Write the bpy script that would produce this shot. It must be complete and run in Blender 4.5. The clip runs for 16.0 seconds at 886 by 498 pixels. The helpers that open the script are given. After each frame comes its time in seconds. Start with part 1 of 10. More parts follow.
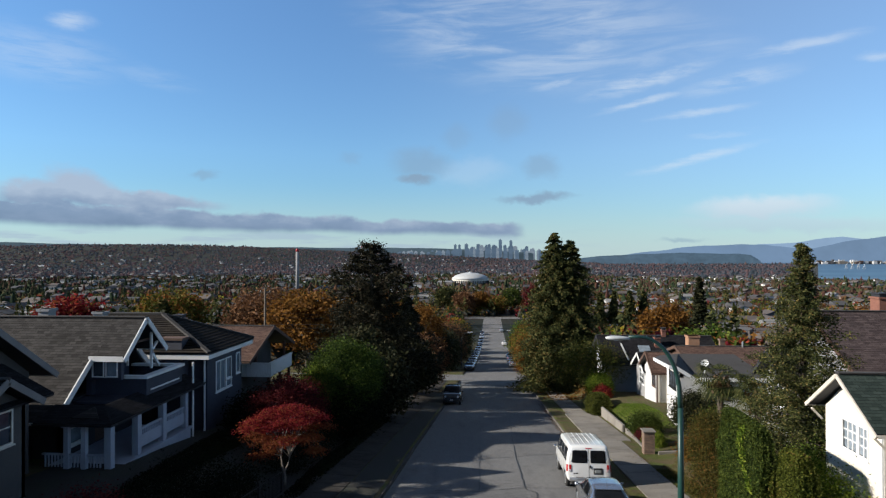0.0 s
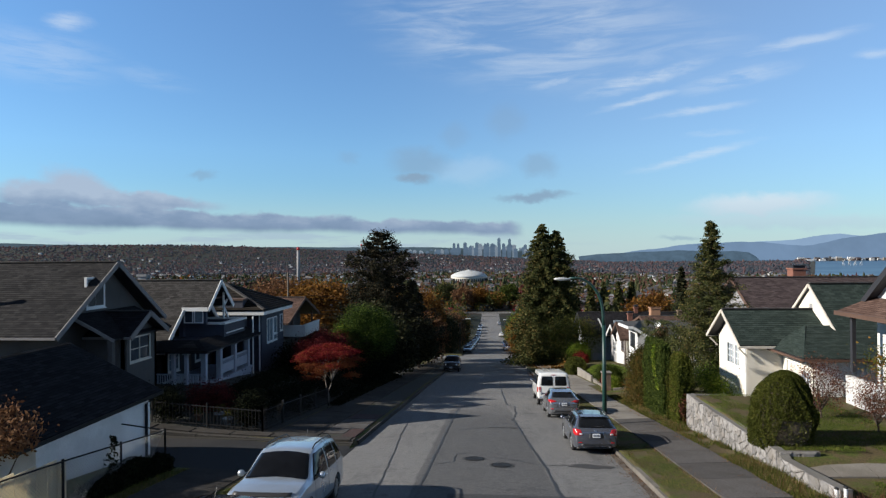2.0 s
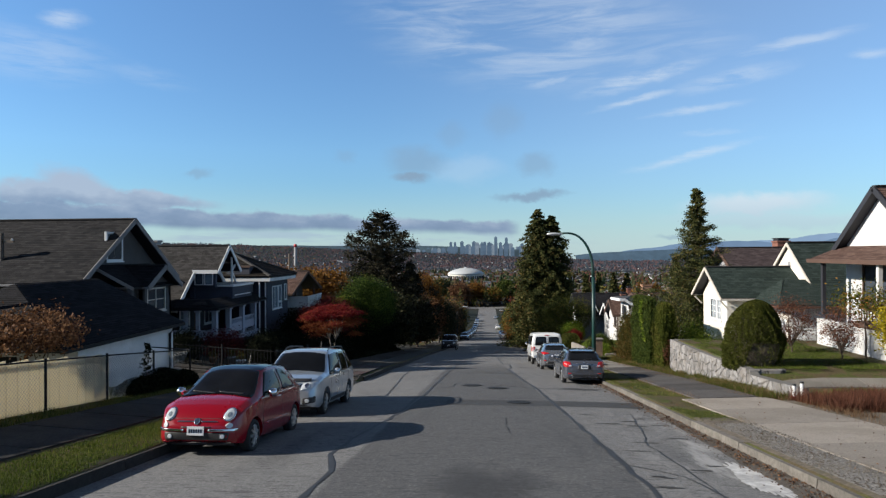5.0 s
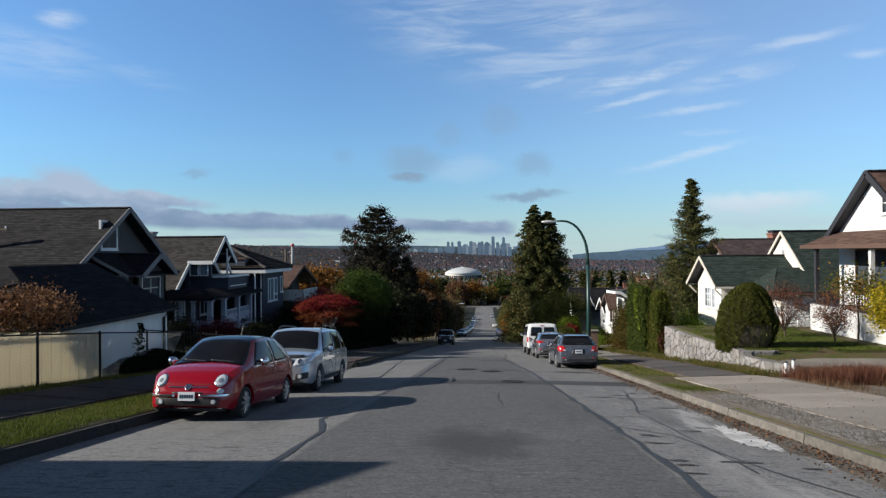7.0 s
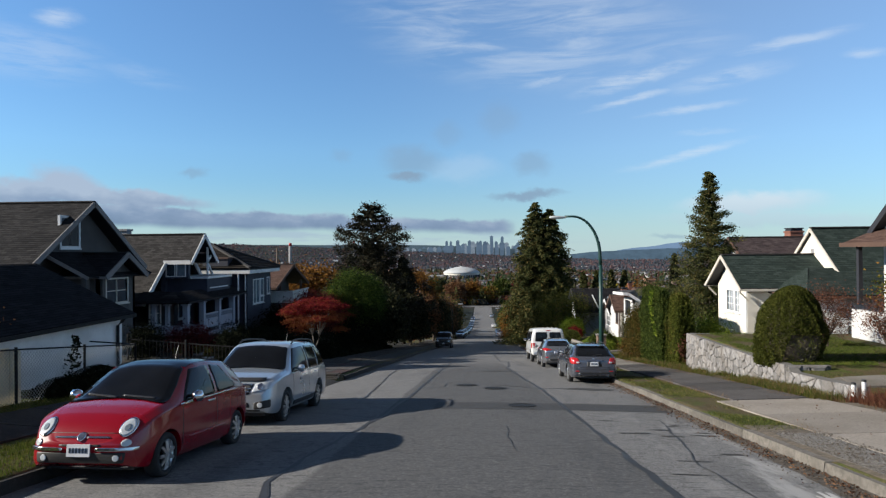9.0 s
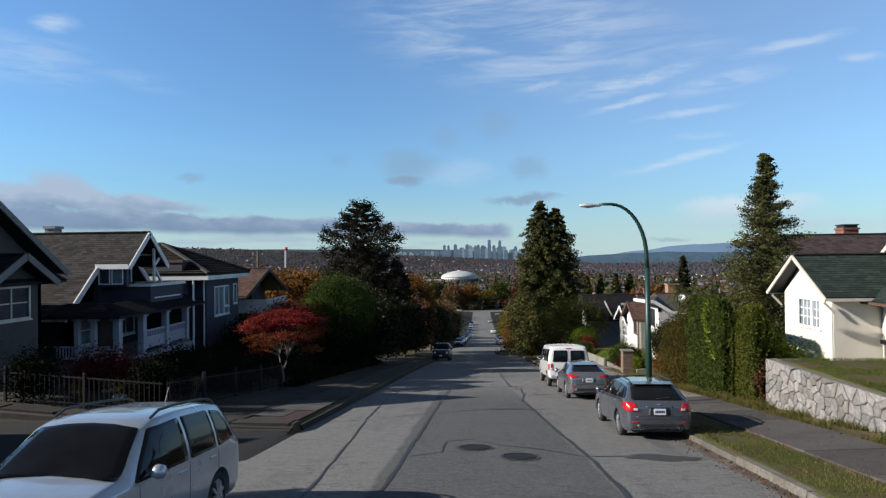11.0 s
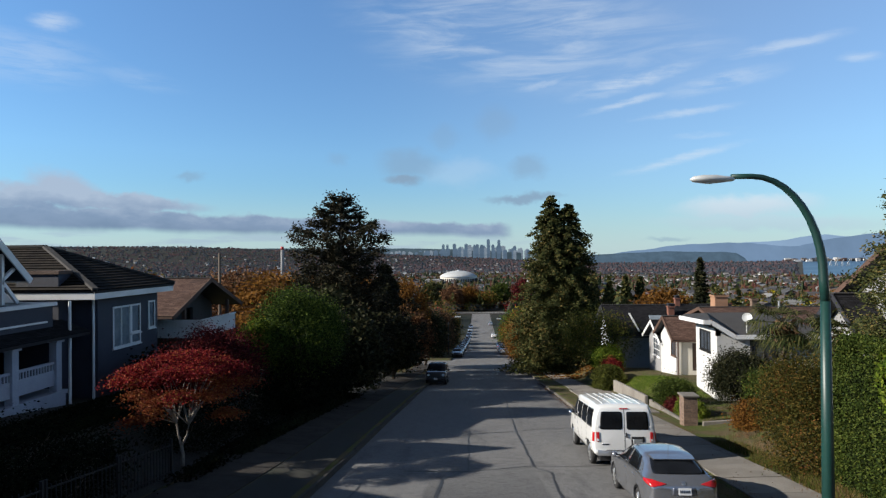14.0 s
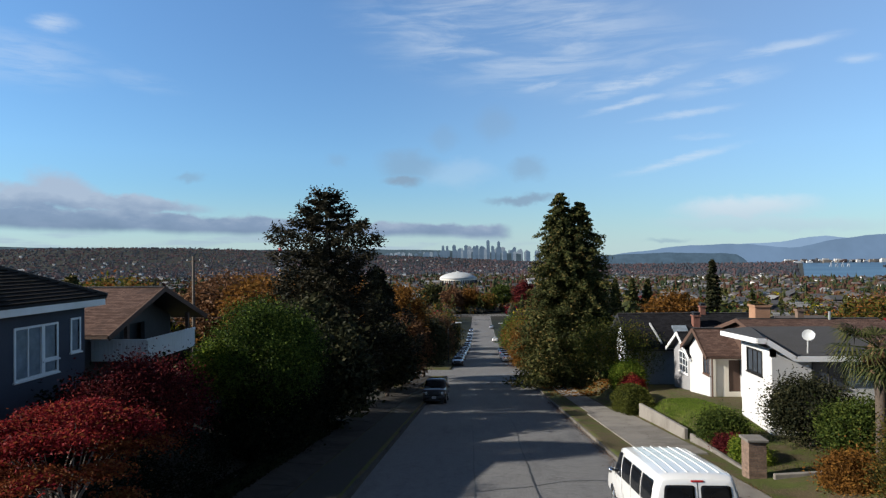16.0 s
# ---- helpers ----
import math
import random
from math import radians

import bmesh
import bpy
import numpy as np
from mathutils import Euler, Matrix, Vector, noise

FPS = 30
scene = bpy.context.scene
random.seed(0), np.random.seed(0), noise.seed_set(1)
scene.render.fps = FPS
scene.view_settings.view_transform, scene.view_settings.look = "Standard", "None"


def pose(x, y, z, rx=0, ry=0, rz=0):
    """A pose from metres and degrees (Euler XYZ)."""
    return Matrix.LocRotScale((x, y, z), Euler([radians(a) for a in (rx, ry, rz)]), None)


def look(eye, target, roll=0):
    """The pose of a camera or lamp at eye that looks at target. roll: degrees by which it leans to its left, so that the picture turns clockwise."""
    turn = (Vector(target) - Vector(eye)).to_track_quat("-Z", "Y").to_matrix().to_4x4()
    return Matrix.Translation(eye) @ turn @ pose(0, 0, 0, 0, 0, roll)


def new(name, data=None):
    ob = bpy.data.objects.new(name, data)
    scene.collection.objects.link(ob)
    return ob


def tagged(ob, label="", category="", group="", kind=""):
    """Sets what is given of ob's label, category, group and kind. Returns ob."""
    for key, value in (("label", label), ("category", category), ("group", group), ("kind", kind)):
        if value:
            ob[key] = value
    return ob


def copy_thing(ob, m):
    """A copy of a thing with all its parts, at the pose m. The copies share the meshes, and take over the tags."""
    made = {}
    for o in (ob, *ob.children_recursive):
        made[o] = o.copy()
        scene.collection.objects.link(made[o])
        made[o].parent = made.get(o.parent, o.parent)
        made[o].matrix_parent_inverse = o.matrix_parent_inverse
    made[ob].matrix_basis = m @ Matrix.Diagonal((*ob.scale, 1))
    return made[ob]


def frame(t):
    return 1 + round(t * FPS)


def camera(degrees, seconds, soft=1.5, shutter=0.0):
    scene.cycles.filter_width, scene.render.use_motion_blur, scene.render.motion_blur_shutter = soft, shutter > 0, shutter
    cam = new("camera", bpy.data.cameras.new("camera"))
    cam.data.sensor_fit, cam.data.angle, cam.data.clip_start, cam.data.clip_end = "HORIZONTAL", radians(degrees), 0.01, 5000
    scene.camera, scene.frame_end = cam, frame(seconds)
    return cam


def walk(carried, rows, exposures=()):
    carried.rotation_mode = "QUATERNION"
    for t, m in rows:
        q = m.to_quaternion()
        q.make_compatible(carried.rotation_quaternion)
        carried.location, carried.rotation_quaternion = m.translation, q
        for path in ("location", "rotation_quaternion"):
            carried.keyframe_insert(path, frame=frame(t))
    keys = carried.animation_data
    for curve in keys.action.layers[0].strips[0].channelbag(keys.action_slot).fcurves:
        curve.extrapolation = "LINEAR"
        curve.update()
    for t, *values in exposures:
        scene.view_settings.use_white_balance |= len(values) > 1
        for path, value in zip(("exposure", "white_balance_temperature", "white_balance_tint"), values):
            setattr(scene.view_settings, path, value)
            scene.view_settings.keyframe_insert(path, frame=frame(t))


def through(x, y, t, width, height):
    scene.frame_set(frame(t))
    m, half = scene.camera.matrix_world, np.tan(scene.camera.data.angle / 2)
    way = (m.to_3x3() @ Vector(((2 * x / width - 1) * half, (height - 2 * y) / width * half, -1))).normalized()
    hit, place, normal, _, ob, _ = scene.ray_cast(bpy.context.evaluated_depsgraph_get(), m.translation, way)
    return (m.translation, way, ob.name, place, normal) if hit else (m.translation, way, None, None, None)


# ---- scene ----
cam = camera(72.0, 16.0, soft=1.3)
PATH = [
    (0, (-0.091, 0.049, 7.295), (-0.25, 2.042, 7.311), -0.2),
    (0.5, (0.157, -3.093, 6.995), (-0.002, -1.1, 7.01), -0.4),
    (1, (0.342, -5.671, 6.659), (0.184, -3.678, 6.673), -0.5),
    (1.5, (0.437, -7.461, 6.323), (0.279, -5.467, 6.338), -0.5),
    (2, (0.462, -8.901, 5.991), (0.307, -6.907, 6.004), -0.5),
    (2.5, (0.501, -9.723, 5.658), (0.348, -7.729, 5.671), -0.5),
    (3, (0.486, -10.181, 5.238), (0.334, -8.186, 5.251), -0.5),
    (3.5, (0.458, -10.369, 4.868), (0.309, -8.374, 4.881), -0.5),
    (4, (0.451, -10.497, 4.515), (0.303, -8.502, 4.526), -0.5),
    (6.5, (0.499, -10.643, 3.52), (0.362, -8.648, 3.529), -0.4),
    (7, (0.562, -10.63, 3.423), (0.426, -8.634, 3.432), -0.5),
    (7.5, (0.547, -10.477, 3.409), (0.412, -8.481, 3.417), -0.5),
    (8, (0.546, -9.916, 3.432), (0.412, -7.921, 3.44), -0.5),
    (8.5, (0.49, -9.049, 3.41), (0.358, -7.054, 3.418), -0.5),
    (9, (0.432, -7.832, 3.395), (0.301, -5.837, 3.402), -0.5),
    (9.2, (0.402, -7.293, 3.4), (0.272, -5.297, 3.407), -0.5),
    (11.3, (0.04, -0.588, 3.229), (-0.083, 1.408, 3.25), -0.7),
    (11.5, (0.041, 0.071, 3.31), (-0.083, 2.067, 3.327), -0.6),
    (12, (0.012, 1.833, 3.372), (-0.111, 3.829, 3.39), -0.5),
    (12.5, (-0.006, 3.438, 3.42), (-0.129, 5.434, 3.439), -0.6),
    (13, (-0.096, 5.093, 3.48), (-0.217, 7.089, 3.499), -0.6),
    (13.5, (-0.182, 6.578, 3.531), (-0.302, 8.575, 3.549), -0.6),
    (14, (-0.249, 8.097, 3.588), (-0.369, 10.093, 3.606), -0.6),
    (14.5, (-0.357, 9.455, 3.635), (-0.477, 11.452, 3.654), -0.6),
    (15, (-0.433, 10.863, 3.68), (-0.553, 12.86, 3.698), -0.5),
    (15.5, (-0.489, 12.126, 3.732), (-0.608, 14.122, 3.751), -0.5),
    (16, (-0.542, 13.517, 3.737), (-0.661, 15.513, 3.759), -0.6),
]
walk(cam, [(t, look(eye, target, roll)) for t, eye, target, roll in PATH])

# ---- world and sun ----
SUN_EL, SUN_AZ = radians(25.0), radians(258.0)
world = bpy.data.worlds.new("world")
scene.world = world
world.use_nodes = True


class Nodes:
    """A short way to write node trees."""

    def __init__(self, tree):
        self.t = tree
        self.t.nodes.clear()

    def n(self, kind, ins=None, **props):
        node = self.t.nodes.new(kind)
        if "operation" in props:
            node.operation = props["operation"]
        if "interpolation_type" in props:
            node.interpolation_type = props["interpolation_type"]
        if "data_type" in props:
            node.data_type, node.blend_type = props["data_type"], props["blend_type"]
        if "offset" in props:
            node.offset = props["offset"]
        for key, value in (ins or {}).items():
            sock = node.inputs[key]
            if isinstance(value, bpy.types.NodeSocket):
                self.t.links.new(value, sock)
            else:
                sock.default_value = value
        return node

    def math(self, op, a, b=0.0, c=0.0):
        return self.n("ShaderNodeMath", {0: a, 1: b, 2: c}, operation=op).outputs[0]

    def ramp(self, fac, stops, mode="LINEAR"):
        node = self.n("ShaderNodeValToRGB", {0: fac})
        node.color_ramp.interpolation = mode
        el = node.color_ramp.elements
        while len(el) < len(stops):
            el.new(0.5)
        for e, (p, c) in zip(el, stops):
            e.position = p
            e.color = (*c, 1) if len(c) == 3 else c
        return node.outputs[0]

    def smooth(self, v, lo, hi):
        return self.n("ShaderNodeMapRange", {0: v, 1: lo, 2: hi, 3: 0.0, 4: 1.0}, interpolation_type="SMOOTHSTEP").outputs[0]

    def noise(self, vec, scale, detail=4.0, rough=0.55, distort=0.0):
        return self.n("ShaderNodeTexNoise", {"Vector": vec, "Scale": scale, "Detail": detail, "Roughness": rough, "Distortion": distort}).outputs["Fac"]

    def mix(self, fac, a, b, blend="MIX"):
        node = self.n("ShaderNodeMix", {0: fac, 6: a, 7: b}, data_type="RGBA", blend_type=blend)
        return node.outputs[2]

    def scaled(self, vec, s):
        return self.n("ShaderNodeMapping", {"Vector": vec, "Scale": s}).outputs[0]


# clouds by where they hang: degrees are left out, all in radians; (az, el, tilt in degrees, half length, half width, strength)
STREAKS = [(0.242, 0.262, 10, 0.105, 0.014, 0.85), (0.235, 0.23, 9, 0.07, 0.007, 0.75), (0.369, 0.248, 7, 0.09, 0.015, 0.6), (0.323, 0.21, 4, 0.08, 0.007, 0.7), (0.106, 0.27, 13, 0.05, 0.008, 0.6), (0.314, 0.141, 12, 0.1, 0.008, 0.7),
           (0.346, 0.175, 3, 0.05, 0.006, 0.35), (0.454, 0.287, 3, 0.08, 0.01, 0.7), (0.545, 0.257, -7, 0.03, 0.009, 0.6), (-0.629, 0.317, 13, 0.034, 0.014, 0.75), (-0.66, 0.269, -2, 0.1, 0.04, 0.42), (-0.523, 0.258, -8, 0.07, 0.015, 0.22)]
PUFFS = [(-0.115, 0.147, 0, 0.055, 0.026, 0.5), (-0.124, 0.123, 0, 0.035, 0.01, 0.9), (0.028, 0.208, -1, 0.034, 0.032, 0.3), (-0.057, 0.19, 0, 0.028, 0.022, 0.25), (0.08, 0.142, 4, 0.032, 0.022, 0.45), (0.071, 0.091, 2, 0.065, 0.009, 0.85),
         (-0.23, 0.155, 1, 0.02, 0.012, 0.25), (-0.452, 0.122, 10, 0.02, 0.008, 0.45), (0.294, 0.02, -2, 0.036, 0.006, 0.45)]
PALES = [(-0.032, 0.135, 2, 0.065, 0.024, 0.22), (0.4, 0.066, 0, 0.1, 0.02, 0.95), (0.43, 0.042, -3, 0.16, 0.014, 0.55)]


def build_sky():
    k = Nodes(world.node_tree)
    air = k.n("ShaderNodeTexSky")
    air.sky_type, air.sun_disc, air.sun_elevation, air.sun_rotation = "NISHITA", False, SUN_EL, SUN_AZ
    air.altitude, air.air_density, air.dust_density, air.ozone_density = 100.0, 1.0, 0.15, 1.6
    sky = air.outputs[0]
    way = k.n("ShaderNodeTexCoord").outputs["Generated"]
    xyz = k.n("ShaderNodeSeparateXYZ", {0: way})
    x, y, z = xyz.outputs
    az = k.math("ARCTAN2", x, y)                       # to the right of the street, radians
    el = k.math("ARCSINE", z)
    flat = k.n("ShaderNodeCombineXYZ", {0: az, 1: el, 2: 0.0}).outputs[0]

    def bent(scale, amount):
        """The same directions, pushed about to fray the edges of clouds."""
        push = k.n("ShaderNodeTexNoise", {"Vector": k.scaled(flat, scale), "Scale": 1.0, "Detail": 6.0, "Roughness": 0.62}).outputs["Color"]
        off = k.n("ShaderNodeVectorMath", {0: push, 1: (0.5, 0.5, 0.5)}, operation="SUBTRACT").outputs[0]
        return k.n("ShaderNodeVectorMath", {0: off, 1: amount, 2: flat}, operation="MULTIPLY_ADD").outputs[0]

    def banks(spots, where, soft):
        """The strongest of a set of long soft ovals."""
        total = None
        for a, e, tilt, half, wide, force in spots:
            node = k.n("ShaderNodeMapping", {"Vector": where, "Location": (a, e, 0), "Rotation": (0, 0, radians(tilt)), "Scale": (half, wide, 1)})
            node.vector_type = "TEXTURE"
            far = k.n("ShaderNodeVectorMath", {0: node.outputs[0]}, operation="LENGTH").outputs["Value"]
            one = k.math("MULTIPLY", k.smooth(far, 1.25, soft), force)
            total = one if total is None else k.math("MAXIMUM", total, one)
        return total

    frayed = bent((16.0, 30.0, 1), (0.05, 0.02, 0.0))
    lumpy = bent((22.0, 30.0, 1), (0.035, 0.035, 0.0))
    # high thin streaks, drawn out along the wind
    fine = k.noise(k.n("ShaderNodeMapping", {"Vector": flat, "Rotation": (0, 0, radians(-14)), "Scale": (7.0, 46.0, 1)}).outputs[0], 1.6, 7.0, 0.66, 0.4)
    wisps = k.math("MULTIPLY", banks(STREAKS, frayed, 0.1), k.smooth(fine, 0.28, 0.62))
    net = k.noise(k.n("ShaderNodeMapping", {"Vector": flat, "Rotation": (0, 0, radians(-12)), "Scale": (5.0, 34.0, 1)}).outputs[0], 1.3, 7.0, 0.6, 0.5)
    mesh = k.math("MULTIPLY", k.smooth(net, 0.36, 0.74), banks([(0.06, 0.345, -8, 0.27, 0.09, 0.7), (0.25, 0.31, -10, 0.16, 0.05, 0.4)], frayed, 0.35))
    wisps = k.math("MAXIMUM", wisps, mesh)
    right = k.smooth(az, -0.3, 0.35)
    veil = k.math("MULTIPLY", k.math("MULTIPLY_ADD", right, 0.14, 0.05), k.smooth(el, 0.03, 0.12))
    # a long low bank of grey cloud over the far land on the one side
    edge = k.noise(k.scaled(flat, (13.0, 20.0, 1)), 1.0, 7.0, 0.6)
    top = k.math("MULTIPLY_ADD", k.math("SUBTRACT", edge, 0.5), 0.042, k.math("MULTIPLY_ADD", az, -0.0397, 0.0523))
    foot = k.math("MULTIPLY_ADD", k.math("SUBTRACT", k.noise(k.scaled(flat, (9.0, 6.0, 1)), 1.0, 5.0), 0.5), 0.016, k.math("MULTIPLY_ADD", az, -0.0183, 0.0275))
    head = banks([(-0.613, 0.092, -18, 0.05, 0.028, 1.0), (-0.66, 0.085, 0, 0.06, 0.02, 1.0), (-0.55, 0.082, -4, 0.12, 0.014, 1.0)], lumpy, 0.6)
    under = k.math("SUBTRACT", top, el)
    bank = k.math("MULTIPLY", k.math("MAXIMUM", k.smooth(under, -0.001, 0.007), head), k.smooth(k.math("SUBTRACT", el, foot), -0.003, 0.009))
    bank = k.math("MULTIPLY", bank, k.smooth(k.math("MULTIPLY_ADD", edge, 0.05, az), 0.085, 0.055))
    thin = k.noise(k.scaled(flat, (7.0, 60.0, 1)), 1.0, 5.0, 0.6)
    strips = k.math("MULTIPLY", k.math("MULTIPLY", k.smooth(thin, 0.46, 0.62), k.smooth(az, 0.25, -0.1)), k.math("MULTIPLY", k.smooth(el, 0.004, 0.012), k.smooth(el, 0.045, 0.03)))
    puffs = banks(PUFFS, lumpy, 0.3)
    heaps = banks(PALES, lumpy, 0.3)
    haze = k.math("MULTIPLY", k.smooth(el, 0.12, -0.005), 0.6)
    blue = k.mix(1.0, sky, (0.6, 0.92, 1.18, 1), "MULTIPLY")
    blue = k.mix(1.0, blue, k.ramp(el, [(0.02, (1.0, 1.0, 1.0)), (0.16, (1.34, 1.34, 1.34)), (0.39, (1.42, 1.46, 1.5)), (0.5, (0.62, 0.68, 0.78)), (0.7, (0.2, 0.25, 0.34)), (0.95, (0.07, 0.1, 0.17))]), "MULTIPLY")
    c = k.mix(haze, blue, (5.4, 6.9, 7.8, 1))
    c = k.mix(veil, c, (6.4, 7.4, 8.6, 1))
    c = k.mix(k.math("MULTIPLY", wisps, 0.6), c, (7.4, 8.2, 9.0, 1))
    c = k.mix(k.math("MULTIPLY", heaps, 0.7), c, k.ramp(k.math("MULTIPLY", k.math("SUBTRACT", el, 0.03), 20.0), [(0.0, (4.4, 5.4, 6.9)), (1.0, (7.6, 8.1, 8.7))]))
    c = k.mix(puffs, c, (2.5, 3.7, 5.1, 1))
    c = k.mix(k.math("MULTIPLY", strips, 0.5), c, (3.6, 4.6, 6.2, 1))
    lump = k.noise(k.scaled(flat, (16.0, 34.0, 1)), 1.0, 6.0)
    tone = k.math("MULTIPLY_ADD", k.math("SUBTRACT", lump, 0.5), 1.1, k.math("MULTIPLY_ADD", under, -17.0, 0.75))
    c = k.mix(k.math("MULTIPLY", bank, 0.88), c, k.ramp(tone, [(0.05, (1.5, 2.25, 3.7)), (0.5, (2.2, 3.0, 4.6)), (1.0, (4.2, 5.0, 6.4))]))
    k.n("ShaderNodeOutputWorld", {0: k.n("ShaderNodeBackground", {0: c, 1: 0.0556}).outputs[0]})


build_sky()
sun = new("sun", bpy.data.lights.new("sun", "SUN"))
sun.data.energy, sun.data.angle, sun.data.color = 5.0, radians(0.53), (1.0, 0.93, 0.82)
sun_way = Vector((math.sin(SUN_AZ) * math.cos(SUN_EL), math.cos(SUN_AZ) * math.cos(SUN_EL), math.sin(SUN_EL)))
sun.matrix_world = Matrix.Translation(sun_way * 400) @ sun_way.to_track_quat("Z", "Y").to_matrix().to_4x4()
scene.view_settings.exposure = 0.848

# ---- materials ----
MATS = {}
DEEPEN = 0.8         # non-metal base colours cut to this share, to deepen shade under a stronger sun
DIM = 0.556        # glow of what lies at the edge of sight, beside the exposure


def deepened(colour):
    return tuple(v * DEEPEN for v in colour[:3])



def surface(name, colour, rough=0.8, metal=0.0, spread=0.25, fine=18.0, coarse=0.7, bump=0.0, bump_scale=60.0, second=None, coat=0.0, piece=0.0, spec=0.5):
    """A plain surface with fine grain, broad stains, a little relief; second: the colour of the stains; piece: how much single pieces differ."""
    m = bpy.data.materials.new(name)
    m.use_nodes = True
    k = Nodes(m.node_tree)
    at = k.n("ShaderNodeTexCoord").outputs["Object"]
    g, b = k.noise(at, fine, 5.0), k.noise(at, coarse, 4.0, 0.6)
    if metal < 0.5:
        colour, second = deepened(colour), second and deepened(second)
    lo = tuple(v * (1 - spread) for v in colour)
    hi = tuple(min(v * (1 + spread), 1) for v in colour)
    c = k.ramp(g, [(0.3, lo), (0.7, hi)])
    c = k.mix(k.math("MULTIPLY", k.smooth(b, 0.42, 0.68), 0.6), c, (*(second or tuple(v * 0.72 for v in colour)), 1))
    if piece:
        r = k.n("ShaderNodeObjectInfo").outputs["Random"]
        c = k.mix(1.0, c, k.ramp(r, [(0, (1 - piece,) * 3), (1, (1 + piece,) * 3)]), "MULTIPLY")
    ins = {"Base Color": c, "Roughness": k.math("MULTIPLY_ADD", b, 0.25, max(rough - 0.12, 0.02)), "Metallic": metal, "Coat Weight": coat, "Specular IOR Level": spec}
    if bump:
        ins["Normal"] = k.n("ShaderNodeBump", {"Height": k.noise(at, bump_scale, 4.0, 0.65), "Strength": bump, "Distance": 0.02}).outputs[0]
    k.n("ShaderNodeOutputMaterial", {0: k.n("ShaderNodeBsdfPrincipled", ins).outputs[0]})
    MATS[name] = m
    return m


def leafy(name, stops, through=0.35, rough=0.6):
    """Leaves: each its own shade of the stops, some light passes through."""
    m = bpy.data.materials.new(name)
    m.use_nodes = True
    k = Nodes(m.node_tree)
    geo = k.n("ShaderNodeNewGeometry")
    at = k.n("ShaderNodeTexCoord").outputs["Object"]
    broad = k.noise(at, 0.55, 3.0)
    f = k.math("MULTIPLY_ADD", k.math("SUBTRACT", broad, 0.5), 1.1, geo.outputs["Random Per Island"])
    c = k.ramp(f, [(q, deepened(v)) for q, v in stops])
    d = k.n("ShaderNodeBsdfPrincipled", {"Base Color": c, "Roughness": rough, "Specular IOR Level": 0.05}).outputs[0]
    t = k.n("ShaderNodeBsdfTranslucent", {"Color": c}).outputs[0]
    k.n("ShaderNodeOutputMaterial", {0: k.n("ShaderNodeMixShader", {0: through, 1: d, 2: t}).outputs[0]})
    MATS[name] = m
    return m


def shingled(name, lo, hi, patch, width=0.3, row=0.14):
    """Roof shingles: each tab its own tone, weathered patches."""
    m = bpy.data.materials.new(name)
    m.use_nodes = True
    k = Nodes(m.node_tree)
    uv = k.n("ShaderNodeTexCoord").outputs["UV"]
    lo, hi, patch = deepened(lo), deepened(hi), deepened(patch)
    tab = k.n("ShaderNodeTexBrick", {"Vector": uv, "Color1": (*lo, 1), "Color2": (*hi, 1), "Mortar": (*tuple(v * 0.5 for v in lo), 1), "Scale": 1.0,
                                     "Mortar Size": 0.006, "Brick Width": width, "Row Height": row, "Bias": 0.0}, offset=0.5).outputs[0]
    c = k.mix(k.math("MULTIPLY", k.smooth(k.noise(uv, 0.8, 4.0, 0.65), 0.5, 0.72), 0.55), tab, (*patch, 1))
    c = k.mix(0.5, c, k.ramp(k.noise(uv, 45.0, 3.0), [(0.3, (0.55,) * 3), (0.7, (1.25,) * 3)]), "MULTIPLY")
    bump = k.n("ShaderNodeBump", {"Height": k.noise(uv, 30.0, 3.0), "Strength": 0.3, "Distance": 0.02}).outputs[0]
    k.n("ShaderNodeOutputMaterial", {0: k.n("ShaderNodeBsdfPrincipled", {"Base Color": c, "Roughness": 0.95, "Normal": bump, "Specular IOR Level": 0.08}).outputs[0]})
    MATS[name] = m
    return m


def glassy(name, tint, rough=0.06):
    m = bpy.data.materials.new(name)
    m.use_nodes = True
    k = Nodes(m.node_tree)
    at = k.n("ShaderNodeTexCoord").outputs["Object"]
    c = k.ramp(k.noise(at, 2.5, 3.0), [(0.3, tuple(v * 0.6 for v in tint)), (0.7, tint)])
    k.n("ShaderNodeOutputMaterial", {0: k.n("ShaderNodeBsdfPrincipled", {"Base Color": c, "Roughness": rough, "Specular IOR Level": 0.25}).outputs[0]})
    MATS[name] = m
    return m


